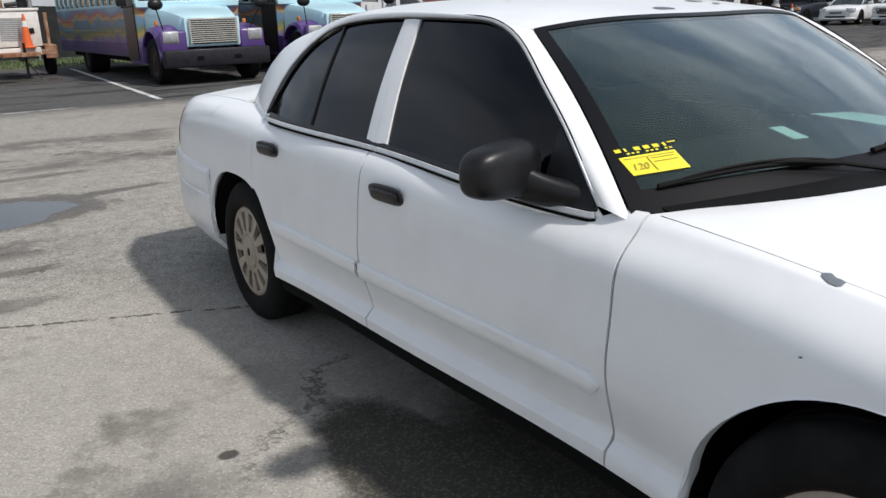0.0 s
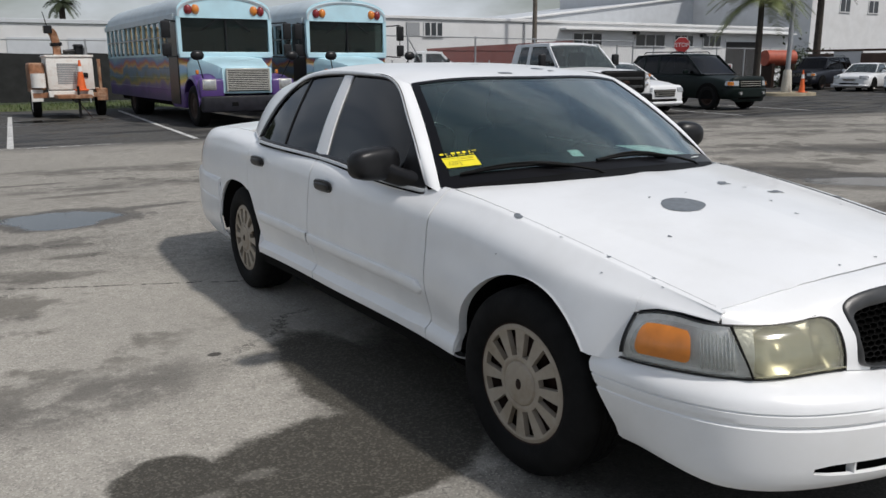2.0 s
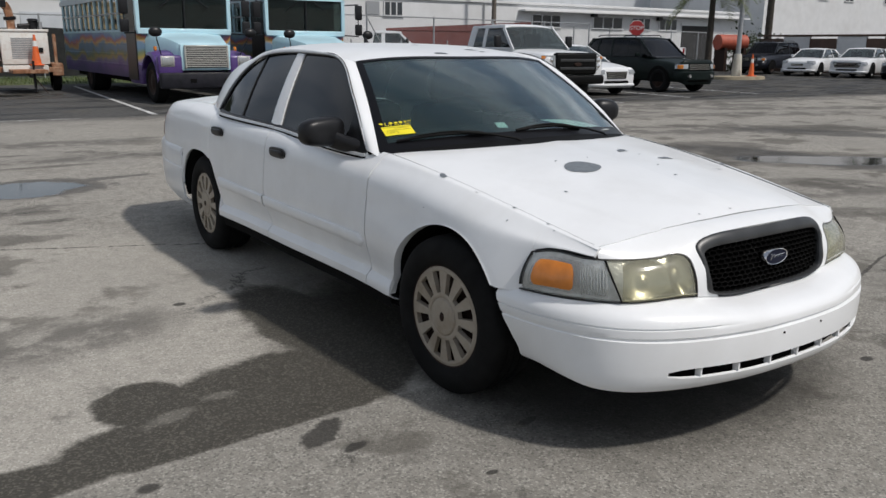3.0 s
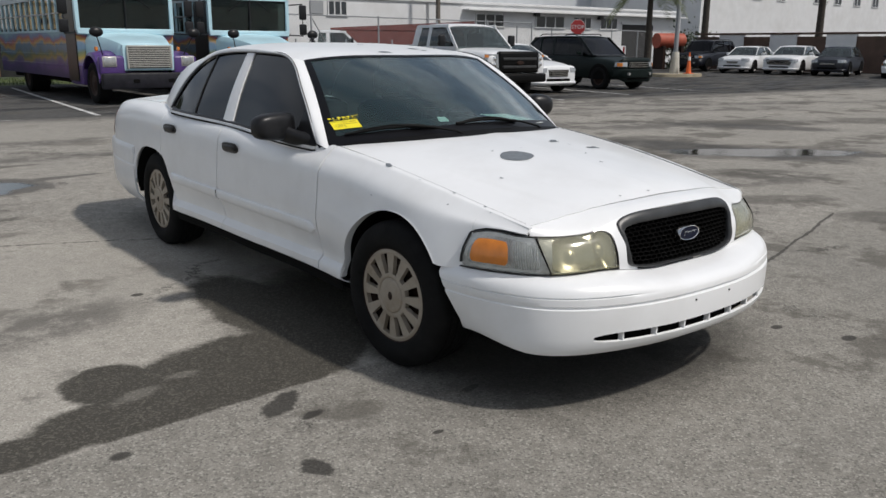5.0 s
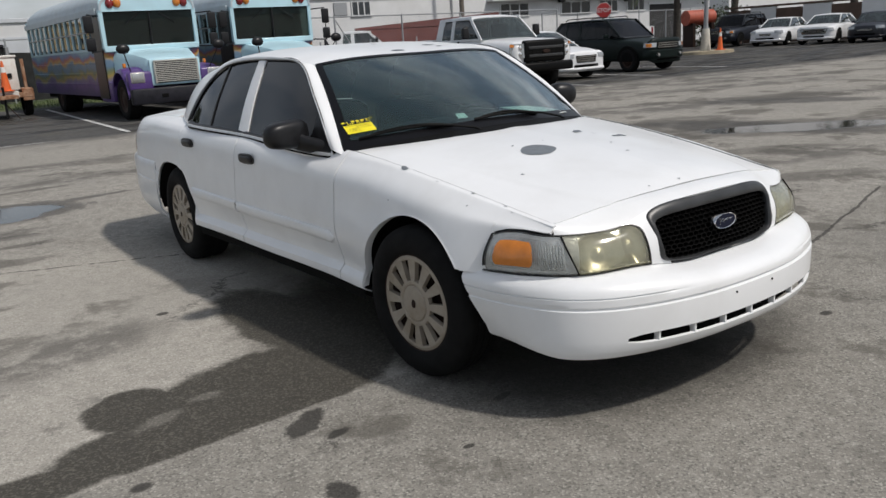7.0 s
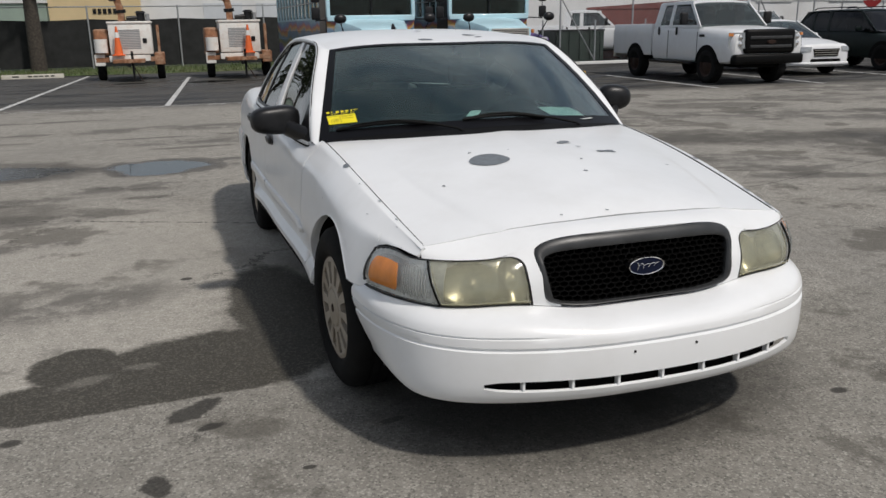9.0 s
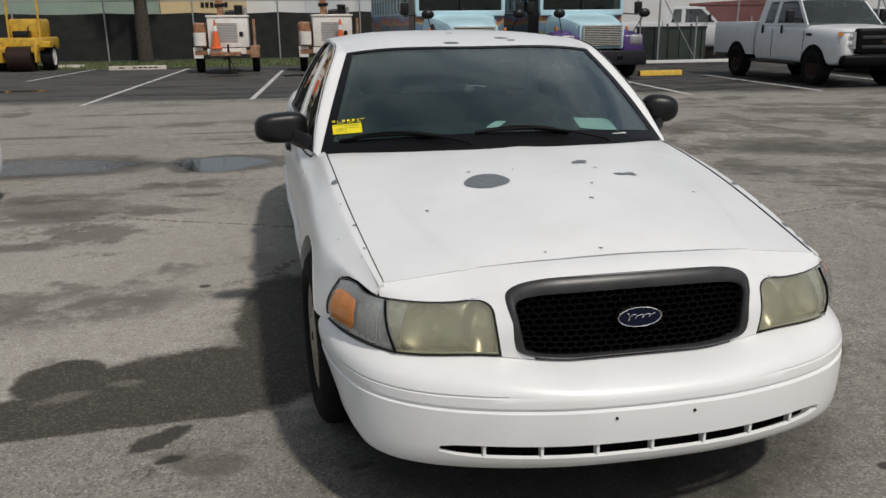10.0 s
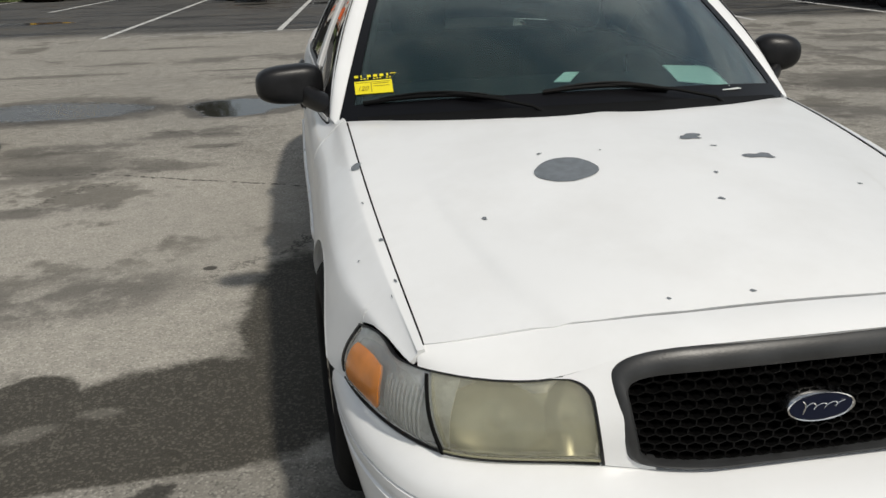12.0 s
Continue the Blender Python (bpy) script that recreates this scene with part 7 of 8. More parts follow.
    for z in (0.88, 1.08):
        part("grille_bar", box(bmesh.new(), (-W * 0.56, -0.115, z - 0.035), (W * 0.56, -0.06, z + 0.035), 0.012, 2), BLACK_WORN, gr)
    for k in range(9):
        part("grille_slot", box(bmesh.new(), (-W * 0.56 + 0.122 * k, -0.094, 0.945), (-W * 0.56 + 0.122 * k + 0.085, -0.086, 1.015)), SEAM, gr)
    bm = lathe(bmesh.new(), [(-0.02, 0.0), (-0.02, 0.8), (0.0, 1.0)], 24)
    for v in bm.verts:
        v.co = Vector((v.co.y * 0.12, -0.115 + v.co.x, 0.98 + v.co.z * 0.05))
    part("badge", bm, STEEL, gr, recalc=True)
    part("front_bumper", box(bmesh.new(), (-W * 0.93, -0.10, 0.48), (W * 0.93, 0.14, 0.71), 0.06, 3), MESH_BLACK, car, "black steel bumper")
    part("rear_bumper", box(bmesh.new(), (-W * 0.93, L, 0.50), (W * 0.93, L + 0.16, 0.68), 0.02, 2), SILVER, car)
    part("chassis", box(bmesh.new(), (-0.5, 0.3, 0.38), (0.5, L - 0.2, 0.55)), SEAM, car)
    return car


def school_bus(label, at, turn=0.0):
    """A painted bonneted bus with its bumper at y = 0, towards -y."""
    bus = thing("school_bus", label, "bus", "painted buses", at, turn)
    W, L, F = 1.20, 10.5, 1.75
    p = lambda x, y, z: Vector((x, y, z))
    # body tub
    bm = bmesh.new()
    rows = [[(x, y, z) for x, z in ((-W, 0.55), (-W, 1.72), (W, 1.72), (W, 0.55), (-W, 0.55))] for y in spread(F, L, 10)]
    grid(bm, rows)
    bm.faces.new([bm.verts.new(q) for q in ((-W, L, 0.55), (W, L, 0.55), (W, L, 2.6), (-W, L, 2.6))])
    bm.faces.new([bm.verts.new(q) for q in ((-W, F, 0.55), (W, F, 0.55), (W, F, 1.72), (-W, F, 1.72))])
    part("body", bm, MURAL, bus, "mural of orange, yellow and blue on the flank", recalc=True)
    for s in (-1, 1):
        for z in (0.86, 1.12, 1.40, 1.70):
            part("rub_rail", box(bmesh.new(), (s * W - 0.01, F + 0.9, z - 0.025), (s * W + 0.022, L, z + 0.025), 0.006, 1), MURAL if z < 1.5 else BUS_BLUE, bus)
        # window band: posts and panes
        part("window_band", box(bmesh.new(), (s * W - 0.02 * s - 0.012, F + 0.55, 1.72), (s * W - 0.02 * s + 0.012, L - 0.1, 2.40)), GLASS_DARK, bus)
        n = 12
        for k in range(n + 1):
            y = F + 0.95 + (L - F - 1.15) * k / n
            part("window_post", box(bmesh.new(), (s * W - 0.03, y - 0.045, 1.72), (s * W + 0.008, y + 0.045, 2.42)), BUS_BLUE, bus)
            if k < n:
                part("window_bar", box(bmesh.new(), (s * W - 0.03, y, 2.06), (s * W + 0.004, y + (L - F - 1.15) / n, 2.09)), GALV, bus)
        part("cant_rail", box(bmesh.new(), (s * W - 0.05, F + 0.1, 2.40), (s * W + 0.01, L, 2.52)), BUS_ROOF, bus)
    # roof
    rows = []
    for y in (F - 0.12, F + 0.05, F + 0.6, F + 3, L - 0.6, L - 0.1, L):
        drop = 0.16 if y in (F - 0.12, L) else (0.06 if y in (F + 0.05, L - 0.1) else 0.0)
        rows.append([(W * 1.01 * math.sin(a) * (0.985 if drop else 1), y, 2.47 + (0.56 - drop) * max(0.0, math.cos(a)) ** 0.75) for a in spread(-math.pi / 2, math.pi / 2, 18)])
    part("roof", shell(rows, 0.05, (0, 0, 1)), BUS_ROOF, bus, "chalky white and blue roof")
    # front cap above the screen
    rows = []
    for t in spread(0, 1, 5):
        rows.append([(W * 0.995 * math.sin(a), F - 0.10 + 0.02 * t, 2.44 + t * (0.10 + 0.40 * max(0.0, math.cos(a)) ** 0.75)) for a in spread(-math.pi / 2, math.pi / 2, 18)])
    part("front_cap", shell(rows, 0.04, (0, -1, 0)), BUS_BLUE, bus)
    for x, mat, z in ((-0.92, LENS_RED, 2.60), (-0.74, LENS_AMBER, 2.61), (0.74, LENS_AMBER, 2.61), (0.92, LENS_RED, 2.60)):
        bm = lathe(bmesh.new(), [(-0.05, 0.0), (-0.045, 0.05), (-0.02, 0.085), (0.02, 0.10), (0.06, 0.10)], 20)
        bmesh.ops.transform(bm, matrix=Matrix.Translation((x, F - 0.12, z)) @ Matrix.Rotation(math.pi / 2, 4, "Z"), verts=bm.verts)
        part("warning_lamp", bm, mat, bus, "round warning lamp")
    for x in (-0.12, 0.0, 0.12):
        part("marker_lamp", box(bmesh.new(), (x - 0.035, F - 0.13, 2.93), (x + 0.035, F - 0.04, 2.975), 0.01, 1), BLACK, bus)
    # screen
    part("windscreen", quad_panel([p(-W * 0.95, F - 0.02, 1.74), p(W * 0.95, F - 0.02, 1.74), p(W * 0.93, F - 0.06, 2.44), p(-W * 0.93, F - 0.06, 2.44)], (0, -1, 0), 0.0, 0.02), GLASS_DARK, bus, "large dark windscreen")
    for x in (-W * 0.97, 0.0, W * 0.97):
        part("screen_post", box(bmesh.new(), (x - (0.05 if x else 0.02), F - 0.09, 1.70), (x + (0.05 if x else 0.02), F + 0.04, 2.47), 0.01, 1), BUS_BLUE if x else BLACK, bus)
    for s in (-1, 1):
        part("screen_wiper", tube(bmesh.new(), (s * 0.25, F - 0.08, 2.40), (s * 0.62, F - 0.09, 2.18), 0.012, 6), BLACK, bus)
    part("screen_sill", box(bmesh.new(), (-W, F - 0.10, 1.62), (W, F + 0.05, 1.75), 0.02, 1), BUS_BLUE, bus)
    # bonnet
    rows = []
    for y, zt, w in ((0.30, 1.30, 0.60), (0.34, 1.40, 0.62), (0.5, 1.46, 0.66), (1.0, 1.56, 0.78), (F, 1.66, 1.0)):
        rows.append([(-w * 1.02, y, 0.9), (-w, y, zt - 0.16), (-w * 0.92, y, zt - 0.03), (-w * 0.5, y, zt + 0.01), (0, y, zt + 0.02), (w * 0.5, y, zt + 0.01), (w * 0.92, y, zt - 0.03), (w, y, zt - 0.16), (w * 1.02, y, 0.9)])
    part("bonnet", shell(rows, 0.03, (0, 0, 1)), BUS_BLUE, bus, "pale blue bonnet")
    # nose plate and grille
    part("nose_plate", box(bmesh.new(), (-0.62, 0.24, 0.78), (0.62, 0.36, 1.40), 0.04, 2), BUS_BLUE, bus)
    gr = part("grille", box(bmesh.new(), (-0.51, 0.20, 0.84), (0.51, 0.26, 1.34), 0.03, 2), SEAM, bus)
    for k in range(11):
        part("grille_slat", box(bmesh.new(), (-0.50, 0.18, 0.866 + 0.043 * k), (0.50, 0.215, 0.888 + 0.043 * k)), SILVER, gr)
    for x in (-0.52, 0.52):
        part("grille_edge", box(bmesh.new(), (x - 0.02, 0.175, 0.83), (x + 0.02, 0.24, 1.35), 0.008, 1), SILVER, gr)
    part("grille_top", box(bmesh.new(), (-0.53, 0.17, 1.335), (0.53, 0.24, 1.375), 0.008, 1), SILVER, gr)
    # wings
    for s in (-1, 1):
        rows = []
        for a in spread(0, math.pi, 14):
            y, z = 0.92 - 0.66 * math.cos(a), 0.56 + 0.64 * math.sin(a)
            rows.append([(s * 0.60, y, z + 0.06), (s * 0.95, y, z + 0.05), (s * 1.16, y, z + 0.01), (s * 1.20, y, z - 0.06)])
        part("front_wing", shell(rows, 0.03, (s, -0.5, 0.6)), PURPLE, bus, "purple front wing")
        part("wing_nose", box(bmesh.new(), (min(s * 0.58, s * 1.17), 0.22, 0.66), (max(s * 0.58, s * 1.17), 0.42, 1.14), 0.07, 3), PURPLE, bus)
        part("headlamp", box(bmesh.new(), (min(s * 0.80, s * 1.08), 0.19, 0.90), (max(s * 0.80, s * 1.08), 0.26, 1.10), 0.02, 2), LAMP, bus)
        part("lamp_frame", box(bmesh.new(), (min(s * 0.775, s * 1.105), 0.205, 0.875), (max(s * 0.775, s * 1.105), 0.24, 1.125), 0.02, 2), SILVER, bus)
        part("side_skirt", box(bmesh.new(), (min(s * 0.9, s * W), F - 0.25, 0.42), (max(s * 0.9, s * W), F + 0.85, 0.9), 0.03, 2), PURPLE, bus)
        part("wing_marker", box(bmesh.new(), (s * 1.0 - 0.03, 0.9, 1.24), (s * 1.0 + 0.03, 1.0, 1.34), 0.01, 1), LENS_AMBER, bus)
        plain_wheel(bus, s * 1.12, 0.95, 0.49, s, 0.28, hub=STEEL)
        plain_wheel(bus, s * 1.16, 7.3, 0.49, s, 0.5, hub=STEEL)
        # mirrors on their brackets
        mir = new("mirror_bracket")
        mir.parent = bus
        mir["label"] = "tall mirrors on a tube bracket"
        bm = bmesh.new()
        for a, b in (((s * W, F, 2.36), (s * (W + 0.34), F - 0.28, 2.38)), ((s * (W + 0.34), F - 0.28, 2.38), (s * (W + 0.34), F - 0.28, 1.62)), ((s * W, F, 1.66), (s * (W + 0.34), F - 0.28, 1.64))):
            tube(bm, a, b, 0.014, 6)
        part("bracket_tube", bm, BLACK, mir)
        for z0, z1 in ((2.02, 2.36), (1.66, 1.92)):
            part("mirror_head", box(bmesh.new(), (s * (W + 0.34) - 0.11, F - 0.34, z0), (s * (W + 0.34) + 0.11, F - 0.26, z1), 0.03, 2), BLACK, mir)
        bm = tube(bmesh.new(), (s * 0.98, 0.55, 1.15), (s * 1.16, 0.30, 1.62), 0.013, 6)
        part("cross_view_arm", bm, BLACK, mir)
        bm = bmesh.new()
        bmesh.ops.create_uvsphere(bm, u_segments=16, v_segments=10, radius=1, matrix=Matrix.Translation((s * 1.16, 0.28, 1.66)) @ Matrix.Diagonal((0.16, 0.09, 0.10, 1)))
        part("cross_view_mirror", bm, BLACK, mir)
    part("front_bumper", box(bmesh.new(), (-1.18, 0.0, 0.37), (1.18, 0.22, 0.74), 0.05, 2), BUMPER_DARK, bus, "heavy dark bumper")
    for x in (-0.42, 0.42):
        part("tow_slot", box(bmesh.new(), (x - 0.08, -0.006, 0.50), (x + 0.08, 0.02, 0.60), 0.01, 1), SEAM, bus)
    part("entry_door", box(bmesh.new(), (-W - 0.02, F + 0.05, 0.50), (-W + 0.03, F + 0.90, 2.36), 0.01, 1), BLACK, bus, "black folding entry door")
    part("chassis", box(bmesh.new(), (-0.9, 0.4, 0.40), (0.9, L - 0.3, 0.62)), SEAM, bus)
    # seat backs dimly seen through the screen
    for k in range(6):
        for s in (-1, 1):
            part("passenger_seat", box(bmesh.new(), (s * 0.62 - 0.42, F + 1.6 + 1.1 * k, 1.2), (s * 0.62 + 0.42, F + 1.72 + 1.1 * k, 2.0), 0.05, 2), CLOTH, bus)
    # the coachwork stands tall above the bonnet line
    for ob in bus.children_recursive:
        if ob.type == "MESH" and ob.parent.name.split(".")[0] != "wheel":
            for v in ob.data.vertices:
                if v.co.z > 1.6:
                    v.co.z = 1.6 + (v.co.z - 1.6) * 1.18
    return bus


school_bus("pale blue and purple school bus with a painted mural", (3.84, 15.45, 0), 1.0)
school_bus("pale blue school bus with purple wings beside another bus", (7.26, 15.6, 0), 1.0)

pickup("white crew-cab pickup truck with a black grille", WHITE, (11.88, 11.35, 0), -4.0, L=6.0, cab_end=3.68)
motor_car("white saloon car with a chromed mesh grille", "car", WHITE, L=4.85, W=0.925, hood=0.97, belt=0.98, roof=1.47, nose=0.72, cab=(1.22, 2.10, 3.35, 4.35), grille=(0.40, 0.50, 0.70), lamp=(0.60, 0.64, 0.76), at=(15.38, 13.25, 0), turn=-3)
motor_car("dark green sport utility car on steel wheels", "SUV", GREEN_DARK, L=4.9, W=0.91, hood=1.07, belt=1.12, roof=1.74, nose=0.94, axle_f=0.88, axle_r=3.8, r=0.38, cab=(1.30, 2.05, 4.25, 4.80), tall=True, grille=(0.46, 0.70, 0.92), lamp=(0.66, 0.76, 0.90), ground_clear=0.34, name="sport_utility_car", at=(19.0, 13.15, 0), turn=-3)

# the far row, noses towards -x
motor_car("black sport utility car in the far row", "SUV", BLACK_PAINT, L=4.7, hood=1.08, belt=1.12, roof=1.75, nose=0.94, r=0.36, cab=(1.30, 1.85, 4.1, 4.6), tall=True, lamp=(0.62, 0.76, 0.90), grille=(0.42, 0.70, 0.92), ground_clear=0.32, name="sport_utility_car", at=(37.4, 24.4, 0), turn=-82)
motor_car("white rounded saloon car in the far row", "car", WHITE, L=5.0, hood=0.95, belt=0.97, roof=1.42, nose=0.68, grille=(0.30, 0.54, 0.64), at=(37.0, 21.2, 0), turn=-78)
motor_car("white muscle saloon car with a black grille", "car", WHITE, L=5.05, W=0.945, hood=1.0, belt=1.02, roof=1.46, nose=0.80, grille=(0.62, 0.52, 0.76), r=0.35, at=(37.0, 18.5, 0), turn=-78)
motor_car("dark compact saloon car in the far row", "car", BLACK_PAINT, L=4.45, W=0.87, hood=0.93, belt=0.95, roof=1.43, nose=0.70, grille=(0.35, 0.56, 0.64), axle_r=3.45, cab=(1.2, 1.95, 3.3, 4.0), at=(37.1, 16.0, 0), turn=-76)
far_sister = copy_thing(hero, pose(38.9, 12.9, 0, 0, 0, -76))
tagged(far_sister, "white four-door saloon at the end of the far row")
for ob in list(far_sister.children):
    if ob.name.split(".")[0] in ("primer_patch", "paint_chip", "rust_streak"):
        bpy.data.objects.remove(ob)
motor_car("white saloon car beside the far row", "car", WHITE, L=4.9, at=(36.8, 10.6, 0), turn=-76)
pickup("white pickup truck standing behind the fence", WHITE, (33.5, 31.5, 0), 172, L=5.6, cab_end=3.5)
pickup("white pickup truck by the warehouse doors", WHITE, (29.0, 29.5, 0), 20, L=5.6, cab_end=3.5)
pickup("white pickup truck behind the chain-link fence", WHITE, (17.5, 25.2, 0), 60, L=5.6, cab_end=3.5)


# ---- chippers with cones ----
def cone(label, at, h=0.9, group="traffic cones"):
    c = thing("traffic_cone", label, "traffic cone", group, at)
    part("base", box(bmesh.new(), (-0.18, -0.18, 0), (0.18, 0.18, 0.035), 0.01, 1), ORANGE, c)
    r = lambda z: 0.135 - 0.108 * z / h
    part("body", lathe(bmesh.new(), [(z, r(z)) for z in spread(0.03, h, 6)] + [(h, 0.0)], 20, "z"), ORANGE, c)
    part("band", lathe(bmesh.new(), [(h * 0.62, r(h * 0.62) + 0.003), (h * 0.80, r(h * 0.80) + 0.003)], 20, "z"), SIGN_WHITE, c, "pale reflective band")
    return c


def chipper(label, at, lean, chute_label):
    """A towed wood chipper, tow bar towards -y."""
    t = thing("wood_chipper", label, "wood chipper", "wood chippers", at, lean)
    part("frame", box(box(bmesh.new(), (-0.98, -0.45, 0.56), (0.98, -0.32, 0.70), 0.01, 1), (-0.45, -1.5, 0.56), (0.45, 1.8, 0.66), 0.01, 1), RUST, t, "rust-streaked steel frame")
    part("front_beam", box(bmesh.new(), (-0.58, -0.62, 0.58), (0.60, -0.46, 0.76), 0.01, 1), CREAM, t)
    for s in (-1, 1):
        plain_wheel(t, s * 0.96, 0.1, 0.36, s, 0.2, hub=CREAM)
        part("mudguard", box(bmesh.new(), (min(s * 0.72, s * 1.02), -0.40, 0.72), (max(s * 0.72, s * 1.02), 0.6, 0.82), 0.03, 2), RUST, t)
        part("guard_front", box(bmesh.new(), (min(s * 0.72, s * 1.02), -0.44, 0.46), (max(s * 0.72, s * 1.02), -0.38, 0.80), 0.01, 1), RUST if s > 0 else CREAM, t)
    eng = part("engine_box", box(bmesh.new(), (-0.55, -0.35, 0.78), (0.70, 0.75, 1.74), 0.03, 2), CREAM, t, "scuffed white engine cover")
    part("cover_lip", box(bmesh.new(), (-0.58, -0.38, 1.70), (0.73, 0.78, 1.77), 0.015, 1), CREAM, eng)
    bm = bmesh.new()
    for k in range(12):
        box(bm, (-0.28, -0.362, 0.95 + 0.05 * k), (0.36, -0.345, 0.975 + 0.05 * k))
    v = part("louvre", bm, GALV, eng)
    v["kind"] = "stuff"
    part("latch", box(bmesh.new(), (0.42, -0.38, 1.12), (0.54, -0.34, 1.26), 0.01, 1), BLACK, eng)
    part("drum_housing", box(bmesh.new(), (-1.0, -0.2, 0.75), (-0.58, 0.8, 1.55), 0.08, 3), RUST, t)
    part("fuel_tank", tube(bmesh.new(), (-0.80, -0.38, 0.85), (-0.80, -0.38, 1.25), 0.19, 18), CREAM, t)
    part("control_post", box(bmesh.new(), (0.84, -0.25, 0.8), (0.92, -0.15, 1.65), 0.01, 1), RUST, t)
    # chute
    rows = []
    path = [(-0.15, 0.3, 1.7), (-0.15, 0.3, 1.98), (-0.17, 0.29, 2.20), (-0.21, 0.27, 2.36), (-0.29, 0.24, 2.48)]
    for i, q in enumerate(path):
        a = Vector(path[min(i + 1, 4)]) - Vector(path[max(i - 1, 0)])
        a.normalize()
        e1 = a.cross(Vector((0, 1, 0))).normalized()
        e2 = Vector((0, 1, 0))
        rows.append([Vector(q) + e1 * 0.10 * x + e2 * 0.12 * y for x, y in ((-1, -1), (1, -1), (1, 1), (-1, 1), (-1, -1))])
    part("chute", shell(rows, 0.02, (0, -1, 0)), RUST, t, chute_label)
    part("chute_collar", tube(bmesh.new(), (-0.155, 0.3, 2.03), (-0.162, 0.295, 2.13), 0.165, 16), BLACK, t)
    part("chute_flap", box(bmesh.new(), (-0.46, 0.08, 2.38), (-0.24, 0.36, 2.60), 0.02, 1), BLACK, t)
    part("rod", tube(bmesh.new(), (-0.36, 0.2, 2.57), (-0.44, 0.2, 2.98), 0.012, 6), BLACK, t)
    part("air_filter", tube(bmesh.new(), (0.42, 0.2, 1.77), (0.42, 0.2, 2.02), 0.13, 16), BLACK, t)
    part("filter_cap", tube(bmesh.new(), (0.42, 0.2, 2.02), (0.42, 0.2, 2.08), 0.17, 16, 0.12), BLACK, t)
    part("exhaust", tube(bmesh.new(), (0.62, 0.3, 1.76), (0.62, 0.3, 2.0), 0.06, 12), GALV, t)
    part("intake_pipe", tube(bmesh.new(), (0.0, 0.1, 1.86), (0.42, 0.2, 1.90), 0.06, 10), BLACK, t)
    part("jack", tube(bmesh.new(), (0.1, -1.35, 0.04), (0.1, -1.35, 0.9), 0.035, 8), BLACK, t)
    part("tow_bar", tube(bmesh.new(), (0.0, -0.5, 0.58), (0.0, -1.6, 0.50), 0.06, 8), BLACK, t)
    part("safety_chain", tube(bmesh.new(), (0.08, -1.2, 0.5), (0.35, -1.7, 0.03), 0.015, 6), STEEL, t)
    return t


chipper("white and rust-orange towed wood chipper with a cone", (-2.55, 23.1, 0), 0, "rusty discharge chute")
chipper("scuffed towed wood chipper parked beside a bus", (0.72, 22.8, 0), 0, "rusty discharge chute")
cone("orange traffic cone standing on a chipper's frame", (-2.85, 22.50, 0.76), 0.86)
cone("orange and white traffic cone on a chipper's frame", (1.02, 22.20, 0.76), 0.86)
cone("orange and white traffic cone at the lamp post", (30.75, 19.5, 0.14), 1.0)

# yellow roller and a small trailer
ro = thing("road_roller", "dirty yellow tyre roller parked on the asphalt", "road roller", at=(-9.6, 26.4, 0))
part("body", box(bmesh.new(), (-0.75, -0.2, 0.70), (0.75, 2.0, 1.12), 0.06, 2), YELLOW_MACHINE, ro)
part("engine_hood", box(bmesh.new(), (-0.5, 0.6, 1.1), (0.5, 2.0, 1.75), 0.08, 2), YELLOW_MACHINE, ro)
part("seat", box(bmesh.new(), (-0.25, 0.0, 1.1), (0.25, 0.5, 1.35), 0.05, 2), BLACK, ro)
part("front_drum", tube(bmesh.new(), (-0.36, -0.35, 0.42), (0.42, -0.35, 0.42), 0.42, 28), STEEL, ro, "black steel drum")
part("yoke", box(bmesh.new(), (-0.62, -0.5, 0.62), (0.62, -0.2, 0.82), 0.04, 2), YELLOW_MACHINE, ro)
for s in (-1, 1):
    plain_wheel(ro, s * 0.92, 0.35, 0.45, s, 0.34, hub=CREAM)
    part("yoke_arm", box(bmesh.new(), (s * 0.55 - 0.05, -0.55, 0.3), (s * 0.55 + 0.05, -0.2, 0.9), 0.02, 1), YELLOW_MACHINE, ro)
    part("roll_bar_post", tube(bmesh.new(), (s * 0.5, 0.5, 1.1), (s * 0.5, 0.6, 2.4), 0.04, 8), YELLOW_MACHINE, ro)
part("tool_box", box(bmesh.new(), (0.6, -0.25, 0.78), (0.98, 0.2, 1.0), 0.03, 1), YELLOW_MACHINE, ro)
part("lever", tube(bmesh.new(), (0.2, 0.1, 1.1), (0.3, 0.0, 1.5), 0.02, 6), BLACK, ro)
tr = thing("utility_trailer", "grey tandem-axle utility trailer on the grass edge", "trailer", at=(-12.4, 28.3, 0), turn=70)
part("deck", box(bmesh.new(), (-0.9, -1.8, 0.55), (0.9, 1.8, 0.66), 0.01, 1), GALV, tr)
part("tongue", tube(bmesh.new(), (0, -1.8, 0.55), (0, -3.0, 0.5), 0.05, 8), GALV, tr)
for s in (-1, 1):
    for y in (-0.35, 0.42):
        plain_wheel(tr, s * 1.12, y, 0.34, s, 0.2, hub=SILVER)
    part("mudguard", box(bmesh.new(), (min(s * 0.95, s * 1.2), -0.75, 0.70), (max(s * 0.95, s * 1.2), 0.82, 0.80), 0.04, 2), CREAM, tr)
    part("side_rail", box(bmesh.new(), (s * 0.88 - 0.02, -1.8, 0.85), (s * 0.88 + 0.02, 1.8, 0.92)), GALV, tr)


